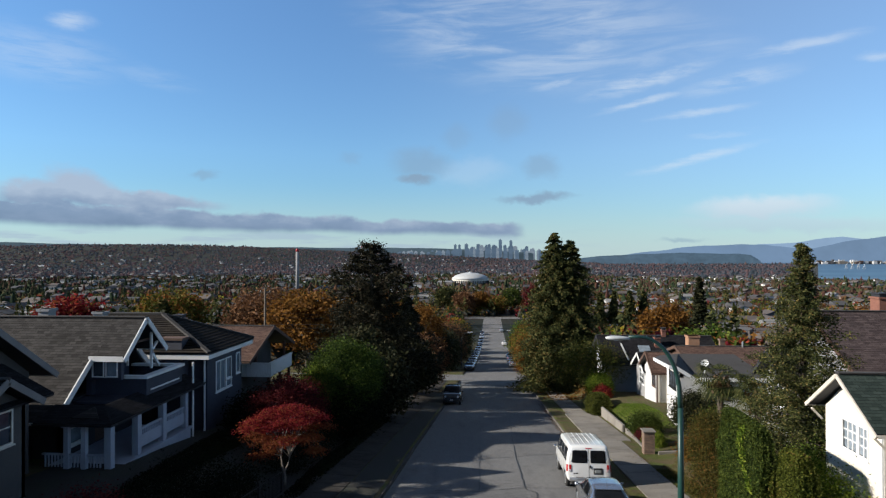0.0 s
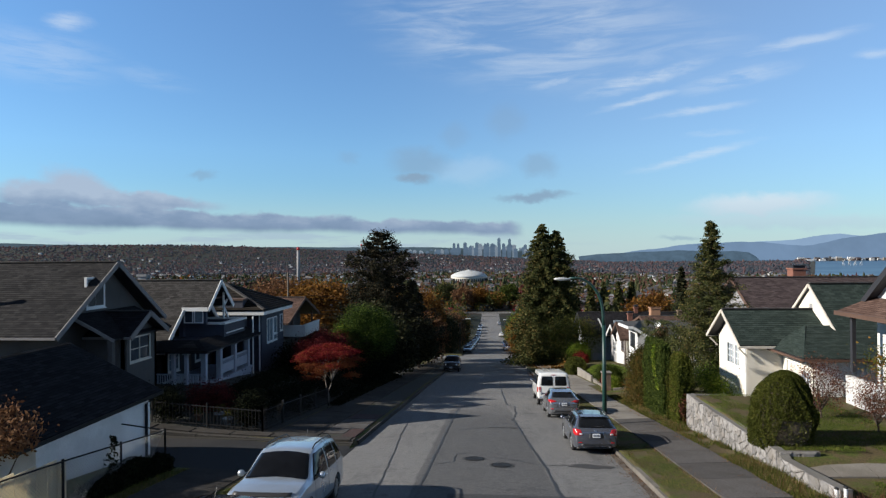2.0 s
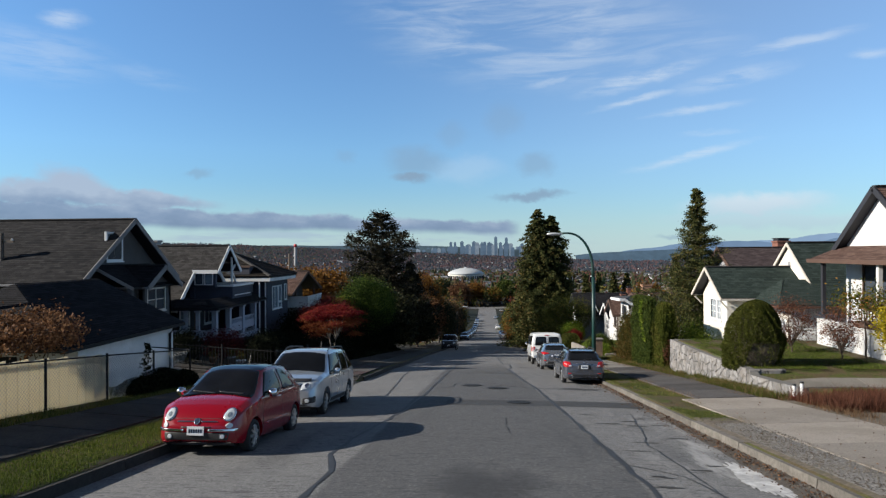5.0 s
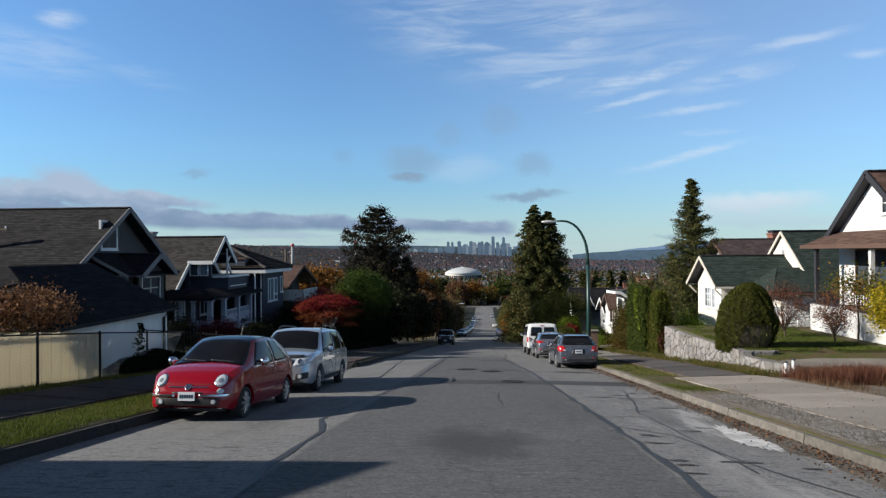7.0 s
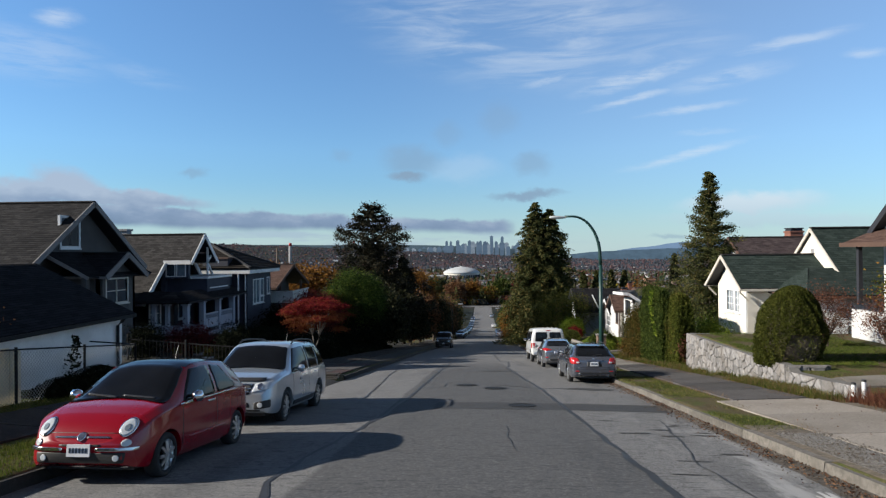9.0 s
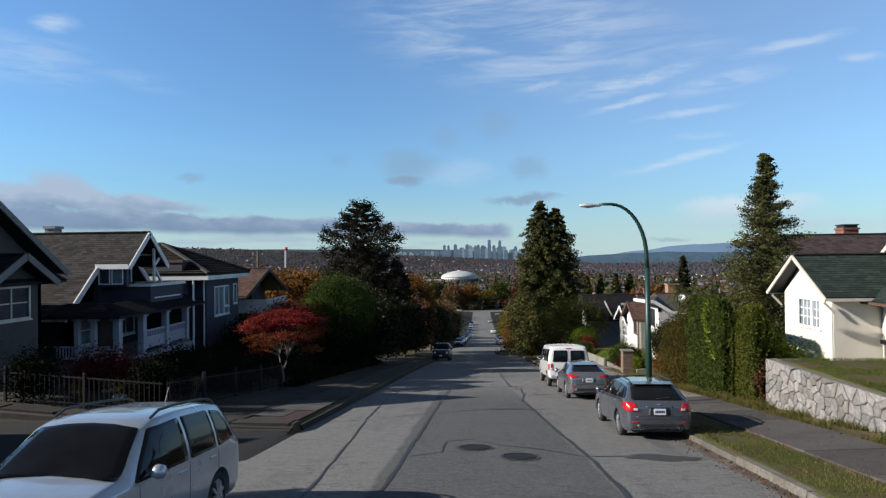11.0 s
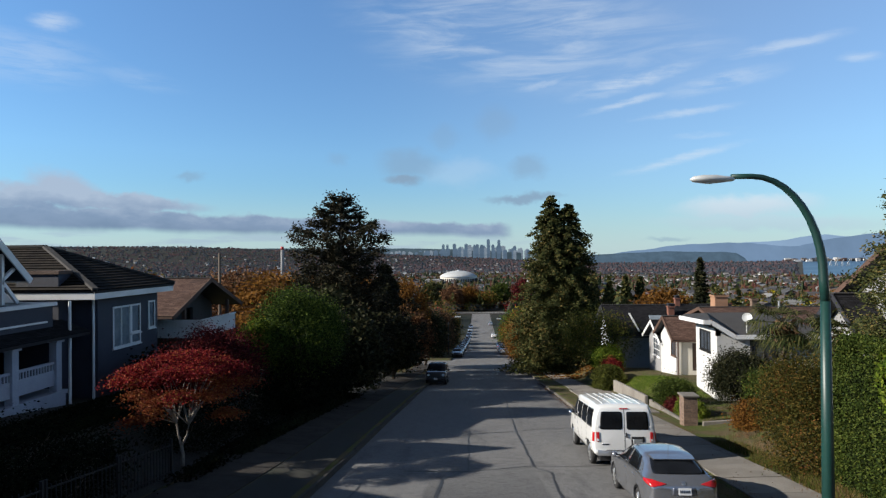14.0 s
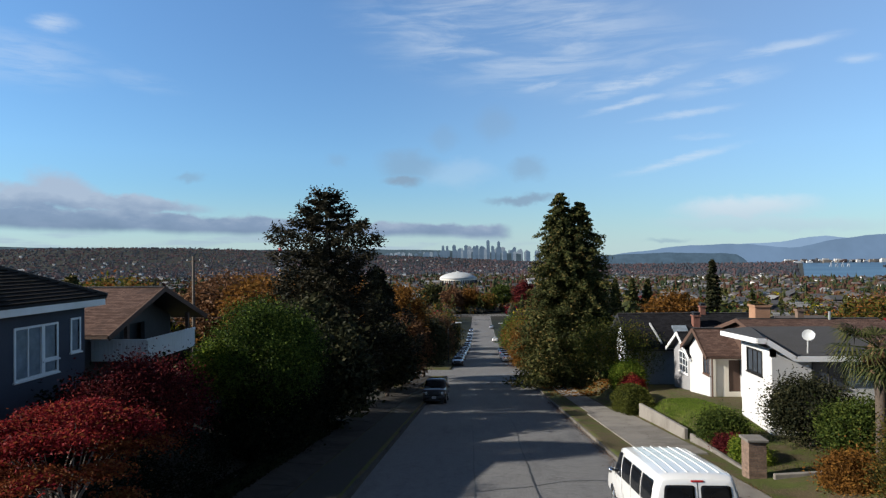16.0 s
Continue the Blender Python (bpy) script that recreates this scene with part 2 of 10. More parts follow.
def asphalt(name):
    """Old worn asphalt: a darker middle lane, pale parking lanes, speckle, oil and tar stains."""
    m = bpy.data.materials.new(name)
    m.use_nodes = True
    k = Nodes(m.node_tree)
    at = k.n("ShaderNodeTexCoord").outputs["Object"]
    x = k.n("ShaderNodeSeparateXYZ", {0: at}).outputs[0]
    y = k.n("ShaderNodeSeparateXYZ", {0: at}).outputs[1]
    wob = k.math("MULTIPLY_ADD", k.math("SUBTRACT", k.noise(at, 0.9, 4.0), 0.5), 0.22, x)
    # the middle lane narrows downhill between its two seams
    seam = k.math("MULTIPLY_ADD", k.math("MINIMUM", k.math("MAXIMUM", y, 0.0), 26.0), 0.045, wob)
    mid = k.math("MULTIPLY", k.smooth(wob, -1.78, -1.66), k.math("MULTIPLY", k.smooth(seam, 2.55, 2.43), k.smooth(y, 30.0, 19.0)))
    speck = k.math("MULTIPLY_ADD", k.noise(at, 38.0, 2.0, 0.8), 0.5, k.math("MULTIPLY", k.noise(at, 120.0, 2.0, 0.6), 0.5))
    pale = k.ramp(speck, [(0.36, (0.075, 0.076, 0.079)), (0.5, (0.172, 0.171, 0.172)), (0.66, (0.3, 0.3, 0.3))])
    dark = k.ramp(speck, [(0.36, (0.055, 0.057, 0.06)), (0.5, (0.088, 0.089, 0.093)), (0.66, (0.145, 0.145, 0.148))])
    c = k.mix(mid, pale, dark)
    long = k.scaled(at, (1.0, 0.16, 1.0))
    c = k.mix(k.math("MULTIPLY", k.smooth(k.noise(long, 0.9, 5.0, 0.65), 0.5, 0.75), 0.5), c, (0.054, 0.0562, 0.0612, 1))
    c = k.mix(k.math("MULTIPLY", k.smooth(k.noise(at, 0.33, 6.0, 0.7), 0.55, 0.75), 0.35), c, (0.194, 0.191, 0.184, 1))
    across = k.scaled(at, (0.35, 1.6, 1.0))
    c = k.mix(k.math("MULTIPLY", k.smooth(k.noise(across, 1.7, 5.0, 0.7), 0.66, 0.74), 0.7), c, (0.0324, 0.0324, 0.036, 1))
    scuff = k.noise(k.scaled(at, (1.3, 7.0, 1.0)), 1.9, 5.0, 0.7)
    c = k.mix(k.math("MULTIPLY", k.smooth(scuff, 0.55, 0.62), 0.62), c, (0.036, 0.036, 0.0396, 1))
    chips = k.noise(at, 16.0, 6.0, 0.8)
    c = k.mix(k.math("MULTIPLY", k.smooth(chips, 0.52, 0.64), 0.5), c, (0.216, 0.216, 0.22, 1))
    c = k.mix(k.math("MULTIPLY", k.smooth(chips, 0.47, 0.36), 0.55), c, (0.0432, 0.0432, 0.0475, 1))
    # fine branching cracks
    bent = k.n("ShaderNodeVectorMath", {0: at, 1: k.n("ShaderNodeTexNoise", {"Vector": at, "Scale": 1.3, "Detail": 4.0}).outputs["Color"]}, operation="ADD").outputs[0]
    vor = k.n("ShaderNodeTexVoronoi", {"Vector": bent, "Scale": 0.55})
    vor.feature = "DISTANCE_TO_EDGE"
    crack = k.math("MULTIPLY", k.smooth(vor.outputs["Distance"], 0.012, 0.004), k.smooth(k.noise(at, 0.7, 3.0), 0.48, 0.56))
    c = k.mix(k.math("MULTIPLY", crack, 0.3), c, (0.0216, 0.0216, 0.0238, 1))
    # a broad oily stain in the middle lane
    oil = k.n("ShaderNodeMapping", {"Vector": bent, "Location": (0.85, -2.1, 0), "Scale": (0.85, 1.25, 40.0)})
    oil.vector_type = "TEXTURE"
    spread = k.n("ShaderNodeVectorMath", {0: oil.outputs[0]}, operation="LENGTH").outputs["Value"]
    c = k.mix(k.math("MULTIPLY", k.smooth(spread, 1.2, 0.3), 0.72), c, (0.03, 0.031, 0.034, 1))
    # pale dust washed along the sunny gutter
    wash = k.noise(k.scaled(at, (1.5, 0.35, 1.0)), 1.4, 6.0, 0.68)
    dust = k.math("MULTIPLY", k.math("MULTIPLY", k.smooth(wash, 0.47, 0.66), k.smooth(wob, 2.6, 3.9)), k.smooth(y, 6.5, 1.0))
    c = k.mix(k.math("MULTIPLY", dust, 0.9), c, (0.36, 0.36, 0.36, 1))
    bump = k.n("ShaderNodeBump", {"Height": k.noise(at, 90.0, 3.0, 0.7), "Strength": 0.35, "Distance": 0.01}).outputs[0]
    c = k.mix(1.0, c, (DEEPEN, DEEPEN, DEEPEN, 1), "MULTIPLY")
    k.n("ShaderNodeOutputMaterial", {0: k.n("ShaderNodeBsdfPrincipled", {"Base Color": c, "Roughness": 0.88, "Normal": bump, "Specular IOR Level": 0.3}).outputs[0]})
    MATS[name] = m


def soil(name):
    """The land: lawn and weeds near the street, then patches of wood, field and yards."""
    m = bpy.data.materials.new(name)
    m.use_nodes = True
    k = Nodes(m.node_tree)
    at = k.n("ShaderNodeTexCoord").outputs["Object"]
    y = k.n("ShaderNodeSeparateXYZ", {0: at}).outputs[1]
    blade = k.noise(at, 22.0, 5.0, 0.7)
    lawn = k.ramp(blade, [(0.3, (0.03, 0.042, 0.01)), (0.7, (0.12, 0.14, 0.035))])
    lawn = k.mix(k.math("MULTIPLY", k.smooth(k.noise(at, 1.0, 5.0, 0.7), 0.4, 0.56), 0.9), lawn, k.ramp(blade, [(0.3, (0.045, 0.034, 0.02)), (0.7, (0.16, 0.12, 0.07))]))
    wild = k.ramp(k.noise(at, 0.02, 6.0, 0.7), [(0.3, (0.012, 0.018, 0.014)), (0.48, (0.02, 0.026, 0.02)), (0.62, (0.032, 0.024, 0.02)), (0.75, (0.036, 0.04, 0.042))])
    c = k.mix(k.smooth(y, 110.0, 260.0), lawn, wild)
    c = k.mix(1.0, c, (DEEPEN, DEEPEN, DEEPEN, 1), "MULTIPLY")
    bump = k.n("ShaderNodeBump", {"Height": blade, "Strength": 0.6, "Distance": 0.05}).outputs[0]
    k.n("ShaderNodeOutputMaterial", {0: k.n("ShaderNodeBsdfPrincipled", {"Base Color": c, "Roughness": 0.95, "Normal": bump, "Specular IOR Level": 0.15}).outputs[0]})
    MATS[name] = m


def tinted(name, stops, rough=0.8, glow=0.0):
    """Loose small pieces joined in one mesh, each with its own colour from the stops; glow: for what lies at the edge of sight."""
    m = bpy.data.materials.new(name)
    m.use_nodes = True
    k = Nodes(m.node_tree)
    c = k.ramp(k.n("ShaderNodeNewGeometry").outputs["Random Per Island"], [(q, deepened(v)) for q, v in stops], "CONSTANT")
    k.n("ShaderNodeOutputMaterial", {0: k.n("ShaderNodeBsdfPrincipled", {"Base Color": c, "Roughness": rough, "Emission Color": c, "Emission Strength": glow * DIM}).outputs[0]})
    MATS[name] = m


asphalt("asphalt")
soil("soil")
surface("concrete", (0.2, 0.185, 0.165), 0.9, spread=0.18, fine=30, bump=0.2, second=(0.1, 0.088, 0.074), piece=0.16)
# the kerb colour again, near black for the shaded side of the street
surface("kerb_shaded", (0.028, 0.025, 0.022), 0.95, spread=0.4, fine=14, bump=0.5, second=(0.02, 0.018, 0.016), piece=0.2)
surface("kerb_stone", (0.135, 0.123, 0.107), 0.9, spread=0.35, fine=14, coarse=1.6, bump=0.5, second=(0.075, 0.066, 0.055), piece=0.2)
surface("tar", (0.03, 0.03, 0.032), 0.6, spread=0.3)
# lane asphalt with its deep shade put into the colour
surface("lane_shaded", (0.022, 0.022, 0.024), 0.9, spread=0.5, fine=30, coarse=0.8, bump=0.3, second=(0.034, 0.033, 0.034), spec=0.2)
surface("patch", (0.036, 0.037, 0.04), 0.85, spread=0.35, fine=50, bump=0.3)
surface("paint_white", (0.78, 0.79, 0.8), 0.5, spread=0.04, second=(0.62, 0.62, 0.6))
surface("stucco_cream", (0.74, 0.7, 0.62), 0.85, spread=0.05, fine=40, bump=0.25, second=(0.65, 0.6, 0.51))
surface("stucco_white", (0.6, 0.6, 0.6), 0.85, spread=0.05, fine=40, bump=0.25, second=(0.5, 0.5, 0.49))
surface("paint_old", (0.82, 0.82, 0.81), 0.85, spread=0.08, fine=25, bump=0.4, bump_scale=18, second=(0.56, 0.56, 0.55))
surface("stucco_grey", (0.28, 0.28, 0.29), 0.9, spread=0.1, fine=40, bump=0.25)
surface("paint_dark", (0.02, 0.021, 0.028), 0.65, spread=0.15, bump=0.1)
# paint_white greyed and blued, the porch's shade put into its colour
surface("white_shaded", (0.4, 0.43, 0.51), 0.6, spread=0.08, second=(0.32, 0.34, 0.4))
surface("paint_shade", (0.1, 0.105, 0.12), 0.9, spread=0.12, bump=0.2)
surface("paint_slate", (0.036, 0.041, 0.064), 0.7, spread=0.12, bump=0.1)
surface("paint_taupe", (0.06, 0.056, 0.056), 0.75, spread=0.12, bump=0.1)
surface("wood_brown", (0.095, 0.052, 0.036), 0.75, spread=0.3, bump=0.2)
surface("wood_fascia", (0.62, 0.57, 0.5), 0.7, spread=0.12)
surface("trim_grey", (0.2, 0.19, 0.19), 0.7, spread=0.1)
surface("wood_pole", (0.11, 0.085, 0.065), 0.9, spread=0.3, bump=0.3, fine=30)
surface("bark", (0.085, 0.065, 0.05), 0.95, spread=0.4, bump=0.6, bump_scale=25)
surface("bark_pale", (0.22, 0.19, 0.16), 0.9, spread=0.3, bump=0.4, bump_scale=25)
surface("gutter_dirt", (0.075, 0.062, 0.05), 0.95, spread=0.5, fine=30, coarse=1.2, bump=0.8, bump_scale=60, second=(0.17, 0.155, 0.135))
surface("galvanised", (0.36, 0.38, 0.39), 0.5, metal=0.7, spread=0.15)
surface("black_iron", (0.011, 0.011, 0.012), 0.7, spread=0.2, spec=0.3)
surface("lamp_green", (0.008, 0.045, 0.038), 0.42, spread=0.15, second=(0.007, 0.03, 0.026))
surface("lamp_head", (0.62, 0.64, 0.64), 0.35, metal=0.2, spread=0.06)
surface("brick_red", (0.24, 0.1, 0.07), 0.9, spread=0.25, bump=0.3, piece=0.25)
surface("brick_brown", (0.2, 0.135, 0.1), 0.9, spread=0.25, bump=0.3, piece=0.25)
surface("mortar", (0.13, 0.125, 0.118), 0.95, spread=0.15)
surface("stone", (0.21, 0.202, 0.198), 0.9, spread=0.35, fine=9, coarse=2.0, bump=0.6, bump_scale=22, second=(0.17, 0.15, 0.13), piece=0.3)
surface("roof_felt", (0.04, 0.037, 0.036), 0.9, spread=0.2, bump=0.2)
surface("gravel", (0.2, 0.19, 0.178), 0.95, spread=0.7, fine=26, bump=0.9, bump_scale=50, second=(0.13, 0.11, 0.085))
surface("bare_dirt", (0.13, 0.105, 0.078), 0.95, spread=0.55, fine=12, coarse=0.9, bump=0.7, bump_scale=30, second=(0.07, 0.066, 0.03))
surface("spill", (0.52, 0.52, 0.52), 0.9, spread=0.35, fine=9, coarse=2.2, second=(0.3, 0.3, 0.3))
surface("bark_mulch", (0.036, 0.01, 0.009), 0.95, spread=0.7, fine=28, bump=0.9, bump_scale=30)
# dark footpath, its colour deepened further for the shade it lies in
surface("path_shaded", (0.045, 0.04, 0.036), 0.95, spread=0.4, fine=22, coarse=1.4, bump=0.3, second=(0.022, 0.02, 0.018), piece=0.2, spec=0.2)
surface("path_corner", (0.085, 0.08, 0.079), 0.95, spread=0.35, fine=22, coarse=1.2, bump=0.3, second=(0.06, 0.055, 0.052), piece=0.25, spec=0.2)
surface("path_worn", (0.25, 0.222, 0.192), 0.9, spread=0.3, fine=30, bump=0.3, second=(0.17, 0.145, 0.12), piece=0.2)
# near black: shade put into the colour, for garden ground and bush cores
surface("shade_dark", (0.014, 0.012, 0.009), 0.95, spread=0.5, fine=14, bump=0.8, bump_scale=20, second=(0.018, 0.024, 0.008))
# core colour standing for the shade between hedge leaves
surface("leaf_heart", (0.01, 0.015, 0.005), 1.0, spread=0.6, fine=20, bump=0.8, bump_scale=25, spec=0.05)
surface("rubber", (0.02, 0.02, 0.021), 0.85, spread=0.2)
surface("alloy", (0.6, 0.61, 0.62), 0.35, metal=0.9, spread=0.1)
surface("chrome", (0.75, 0.75, 0.76), 0.12, metal=1.0, spread=0.03)
surface("plastic_black", (0.022, 0.022, 0.024), 0.55, spread=0.1)
surface("plate_white", (0.72, 0.74, 0.78), 0.45, spread=0.03)
surface("car_red", (0.27, 0.002, 0.012), 0.25, spread=0.04, second=(0.23, 0.0018, 0.01), coat=0.7, spec=0.3)
surface("car_silver", (0.42, 0.47, 0.52), 0.3, metal=0.55, spread=0.04, coat=1.0)
surface("car_grey", (0.11, 0.118, 0.145), 0.24, metal=0.6, spread=0.04, coat=1.0)
surface("car_steel", (0.24, 0.25, 0.275), 0.22, metal=0.75, spread=0.04, coat=1.0)
surface("car_white", (0.78, 0.79, 0.79), 0.3, spread=0.02, second=(0.7, 0.7, 0.69), coat=0.8)
surface("car_black", (0.012, 0.013, 0.018), 0.25, spread=0.05, coat=1.0)
surface("car_blue", (0.03, 0.05, 0.09), 0.3, metal=0.3, spread=0.05, coat=1.0)
surface("tail_red", (0.45, 0.012, 0.016), 0.2, spread=0.1, coat=0.5)
surface("lens_clear", (0.62, 0.66, 0.7), 0.08, spread=0.15, coat=1.0)
surface("sign_red", (0.5, 0.02, 0.025), 0.4, spread=0.05)
surface("mint", (0.35, 0.6, 0.5), 0.6, spread=0.1)
surface("terracotta", (0.36, 0.2, 0.12), 0.8, spread=0.15)
surface("dome_white", (0.5, 0.52, 0.53), 0.6, spread=0.05)
surface("interior", (0.02, 0.02, 0.022), 0.8)
glassy("glass_car", (0.008, 0.009, 0.011))
glassy("glass_house", (0.05, 0.06, 0.075))
glassy("glass_lit", (0.2, 0.24, 0.28))
shingled("shingle_grey", (0.018, 0.018, 0.02), (0.042, 0.041, 0.042), (0.014, 0.014, 0.016))
shingled("shingle_weathered", (0.034, 0.032, 0.032), (0.07, 0.067, 0.066), (0.028, 0.027, 0.026))
shingled("shingle_green", (0.024, 0.035, 0.032), (0.048, 0.066, 0.059), (0.02, 0.028, 0.025))
shingled("shingle_dark", (0.011, 0.011, 0.013), (0.025, 0.025, 0.029), (0.009, 0.009, 0.011))
shingled("shingle_brown", (0.085, 0.052, 0.042), (0.155, 0.1, 0.083), (0.065, 0.046, 0.042))
shingled("shingle_plum", (0.05, 0.038, 0.04), (0.1, 0.078, 0.078), (0.04, 0.033, 0.034))
shingled("tile_moss", (0.018, 0.016, 0.016), (0.04, 0.034, 0.029), (0.03, 0.03, 0.016), 0.35, 0.3)
leafy("needles_dark", [(0.0, (0.009, 0.012, 0.007)), (0.5, (0.025, 0.029, 0.014)), (1.0, (0.062, 0.058, 0.027))], 0.15)
# near-black leaves: the shade these shrubs stand in is put into their colour
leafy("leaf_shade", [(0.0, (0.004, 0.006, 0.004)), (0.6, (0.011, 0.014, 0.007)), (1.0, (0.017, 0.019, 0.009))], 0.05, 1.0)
leafy("needles_fir", [(0.0, (0.008, 0.009, 0.006)), (0.5, (0.022, 0.022, 0.013)), (1.0, (0.06, 0.05, 0.03))], 0.12)
leafy("needles_cedar", [(0.0, (0.018, 0.024, 0.01)), (0.5, (0.055, 0.066, 0.022)), (0.85, (0.115, 0.115, 0.04)), (1.0, (0.19, 0.14, 0.05))], 0.2)
leafy("leaf_red", [(0.0, (0.06, 0.006, 0.01)), (0.45, (0.19, 0.016, 0.022)), (0.75, (0.28, 0.034, 0.028)), (1.0, (0.28, 0.1, 0.034))], 0.35)
leafy("leaf_rust", [(0.0, (0.09, 0.018, 0.012)), (0.5, (0.19, 0.05, 0.02)), (1.0, (0.22, 0.105, 0.036))], 0.35)
leafy("leaf_crimson", [(0.0, (0.03, 0.005, 0.008)), (0.6, (0.1, 0.014, 0.018)), (1.0, (0.19, 0.04, 0.03))], 0.3)
leafy("leaf_green", [(0.0, (0.015, 0.035, 0.008)), (0.5, (0.06, 0.11, 0.018)), (1.0, (0.17, 0.22, 0.035))], 0.35)
# greens darkened for a crown that lies mostly in shade
leafy("leaf_round", [(0.0, (0.008, 0.018, 0.006)), (0.5, (0.034, 0.062, 0.012)), (1.0, (0.13, 0.18, 0.03))], 0.25)
leafy("leaf_bright", [(0.0, (0.04, 0.075, 0.01)), (0.5, (0.12, 0.18, 0.02)), (1.0, (0.27, 0.3, 0.045))], 0.4)
leafy("leaf_hedge", [(0.0, (0.016, 0.028, 0.007)), (0.5, (0.042, 0.064, 0.012)), (1.0, (0.1, 0.12, 0.025))], 0.18)
leafy("leaf_mixed", [(0.0, (0.04, 0.05, 0.012)), (0.4, (0.1, 0.11, 0.02)), (0.7, (0.2, 0.13, 0.03)), (1.0, (0.26, 0.09, 0.03))], 0.35)
leafy("leaf_olive", [(0.0, (0.022, 0.03, 0.008)), (0.5, (0.06, 0.074, 0.014)), (0.9, (0.13, 0.13, 0.025)), (1.0, (0.16, 0.1, 0.03))], 0.3)
leafy("leaf_turning", [(0.0, (0.02, 0.024, 0.008)), (0.4, (0.06, 0.062, 0.014)), (0.8, (0.13, 0.09, 0.022)), (1.0, (0.17, 0.07, 0.024))], 0.3)
leafy("leaf_yellow", [(0.0, (0.12, 0.12, 0.01)), (0.5, (0.33, 0.27, 0.02)), (1.0, (0.5, 0.38, 0.03))], 0.4)
leafy("leaf_orange", [(0.0, (0.07, 0.035, 0.012)), (0.5, (0.17, 0.075, 0.018)), (1.0, (0.26, 0.13, 0.03))], 0.4)
leafy("leaf_brown", [(0.0, (0.06, 0.03, 0.018)), (0.5, (0.15, 0.075, 0.04)), (1.0, (0.26, 0.14, 0.07))], 0.3)
leafy("fence_vinyl", [(0.0, (0.66, 0.6, 0.45)), (1.0, (0.82, 0.76, 0.6))], 0.55)
leafy("topiary", [(0.0, (0.024, 0.03, 0.006)), (0.5, (0.056, 0.066, 0.012)), (1.0, (0.11, 0.11, 0.024))], 0.2)
leafy("palm_green", [(0.0, (0.014, 0.022, 0.008)), (0.5, (0.036, 0.05, 0.017)), (1.0, (0.11, 0.11, 0.04))], 0.25)
leafy("dry_grass", [(0.0, (0.09, 0.05, 0.026)), (0.5, (0.2, 0.125, 0.07)), (1.0, (0.32, 0.22, 0.14))], 0.4)
leafy("leaf_russet", [(0.0, (0.05, 0.02, 0.014)), (0.5, (0.13, 0.055, 0.036)), (1.0, (0.22, 0.1, 0.06))], 0.3)
leafy("grass", [(0.0, (0.04, 0.05, 0.012)), (0.5, (0.1, 0.125, 0.026)), (1.0, (0.22, 0.19, 0.07))], 0.35)
leafy("grass_rank", [(0.0, (0.03, 0.042, 0.01)), (0.5, (0.08, 0.105, 0.02)), (0.8, (0.15, 0.14, 0.04)), (1.0, (0.2, 0.12, 0.05))], 0.35)
leafy("grass_lawn", [(0.0, (0.035, 0.055, 0.01)), (0.5, (0.085, 0.125, 0.02)), (1.0, (0.17, 0.18, 0.045))], 0.35)
leafy("grass_lush", [(0.0, (0.05, 0.09, 0.012)), (0.5, (0.12, 0.19, 0.026)), (1.0, (0.24, 0.29, 0.06))], 0.4)
# lighter than leaf_hedge for the light on this column; some leaves brown
leafy("leaf_column_lit", [(0.0, (0.03, 0.042, 0.008)), (0.5, (0.075, 0.09, 0.015)), (0.85, (0.13, 0.14, 0.025)), (1.0, (0.17, 0.1, 0.035))], 0.3)
leafy("litter", [(0.0, (0.04, 0.02, 0.015)), (0.6, (0.1, 0.055, 0.035)), (1.0, (0.22, 0.12, 0.065))], 0.2)
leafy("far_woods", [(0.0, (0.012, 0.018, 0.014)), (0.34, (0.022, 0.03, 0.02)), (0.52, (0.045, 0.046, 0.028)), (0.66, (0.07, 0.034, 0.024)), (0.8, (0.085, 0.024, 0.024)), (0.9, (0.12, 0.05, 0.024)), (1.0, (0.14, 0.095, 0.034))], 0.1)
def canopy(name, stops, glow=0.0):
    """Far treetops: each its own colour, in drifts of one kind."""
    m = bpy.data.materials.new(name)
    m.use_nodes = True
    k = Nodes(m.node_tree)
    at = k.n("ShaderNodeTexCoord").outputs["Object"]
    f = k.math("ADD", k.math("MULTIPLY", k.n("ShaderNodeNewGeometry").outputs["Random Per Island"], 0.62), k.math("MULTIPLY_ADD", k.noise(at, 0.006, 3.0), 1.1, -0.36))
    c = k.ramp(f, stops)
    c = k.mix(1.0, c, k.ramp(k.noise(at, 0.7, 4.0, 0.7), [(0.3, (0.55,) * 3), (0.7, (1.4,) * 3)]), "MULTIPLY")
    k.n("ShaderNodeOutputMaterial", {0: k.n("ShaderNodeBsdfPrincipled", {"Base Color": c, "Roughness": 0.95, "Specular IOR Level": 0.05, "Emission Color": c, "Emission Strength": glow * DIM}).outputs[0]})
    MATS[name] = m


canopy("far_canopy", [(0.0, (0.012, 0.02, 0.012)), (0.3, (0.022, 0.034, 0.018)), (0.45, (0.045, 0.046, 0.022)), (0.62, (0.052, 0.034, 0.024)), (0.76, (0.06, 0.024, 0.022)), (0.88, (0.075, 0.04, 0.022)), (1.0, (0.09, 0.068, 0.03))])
# the farthest treetops: haze put in as bluish colour and a weak glow
canopy("haze_canopy", [(0.0, (0.018, 0.026, 0.034)), (0.4, (0.028, 0.034, 0.042)), (0.7, (0.055, 0.036, 0.04)), (1.0, (0.075, 0.052, 0.046))], 0.5)
# core colour for shade inside the garden trees, also the flat shore
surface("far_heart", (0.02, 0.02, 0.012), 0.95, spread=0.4)
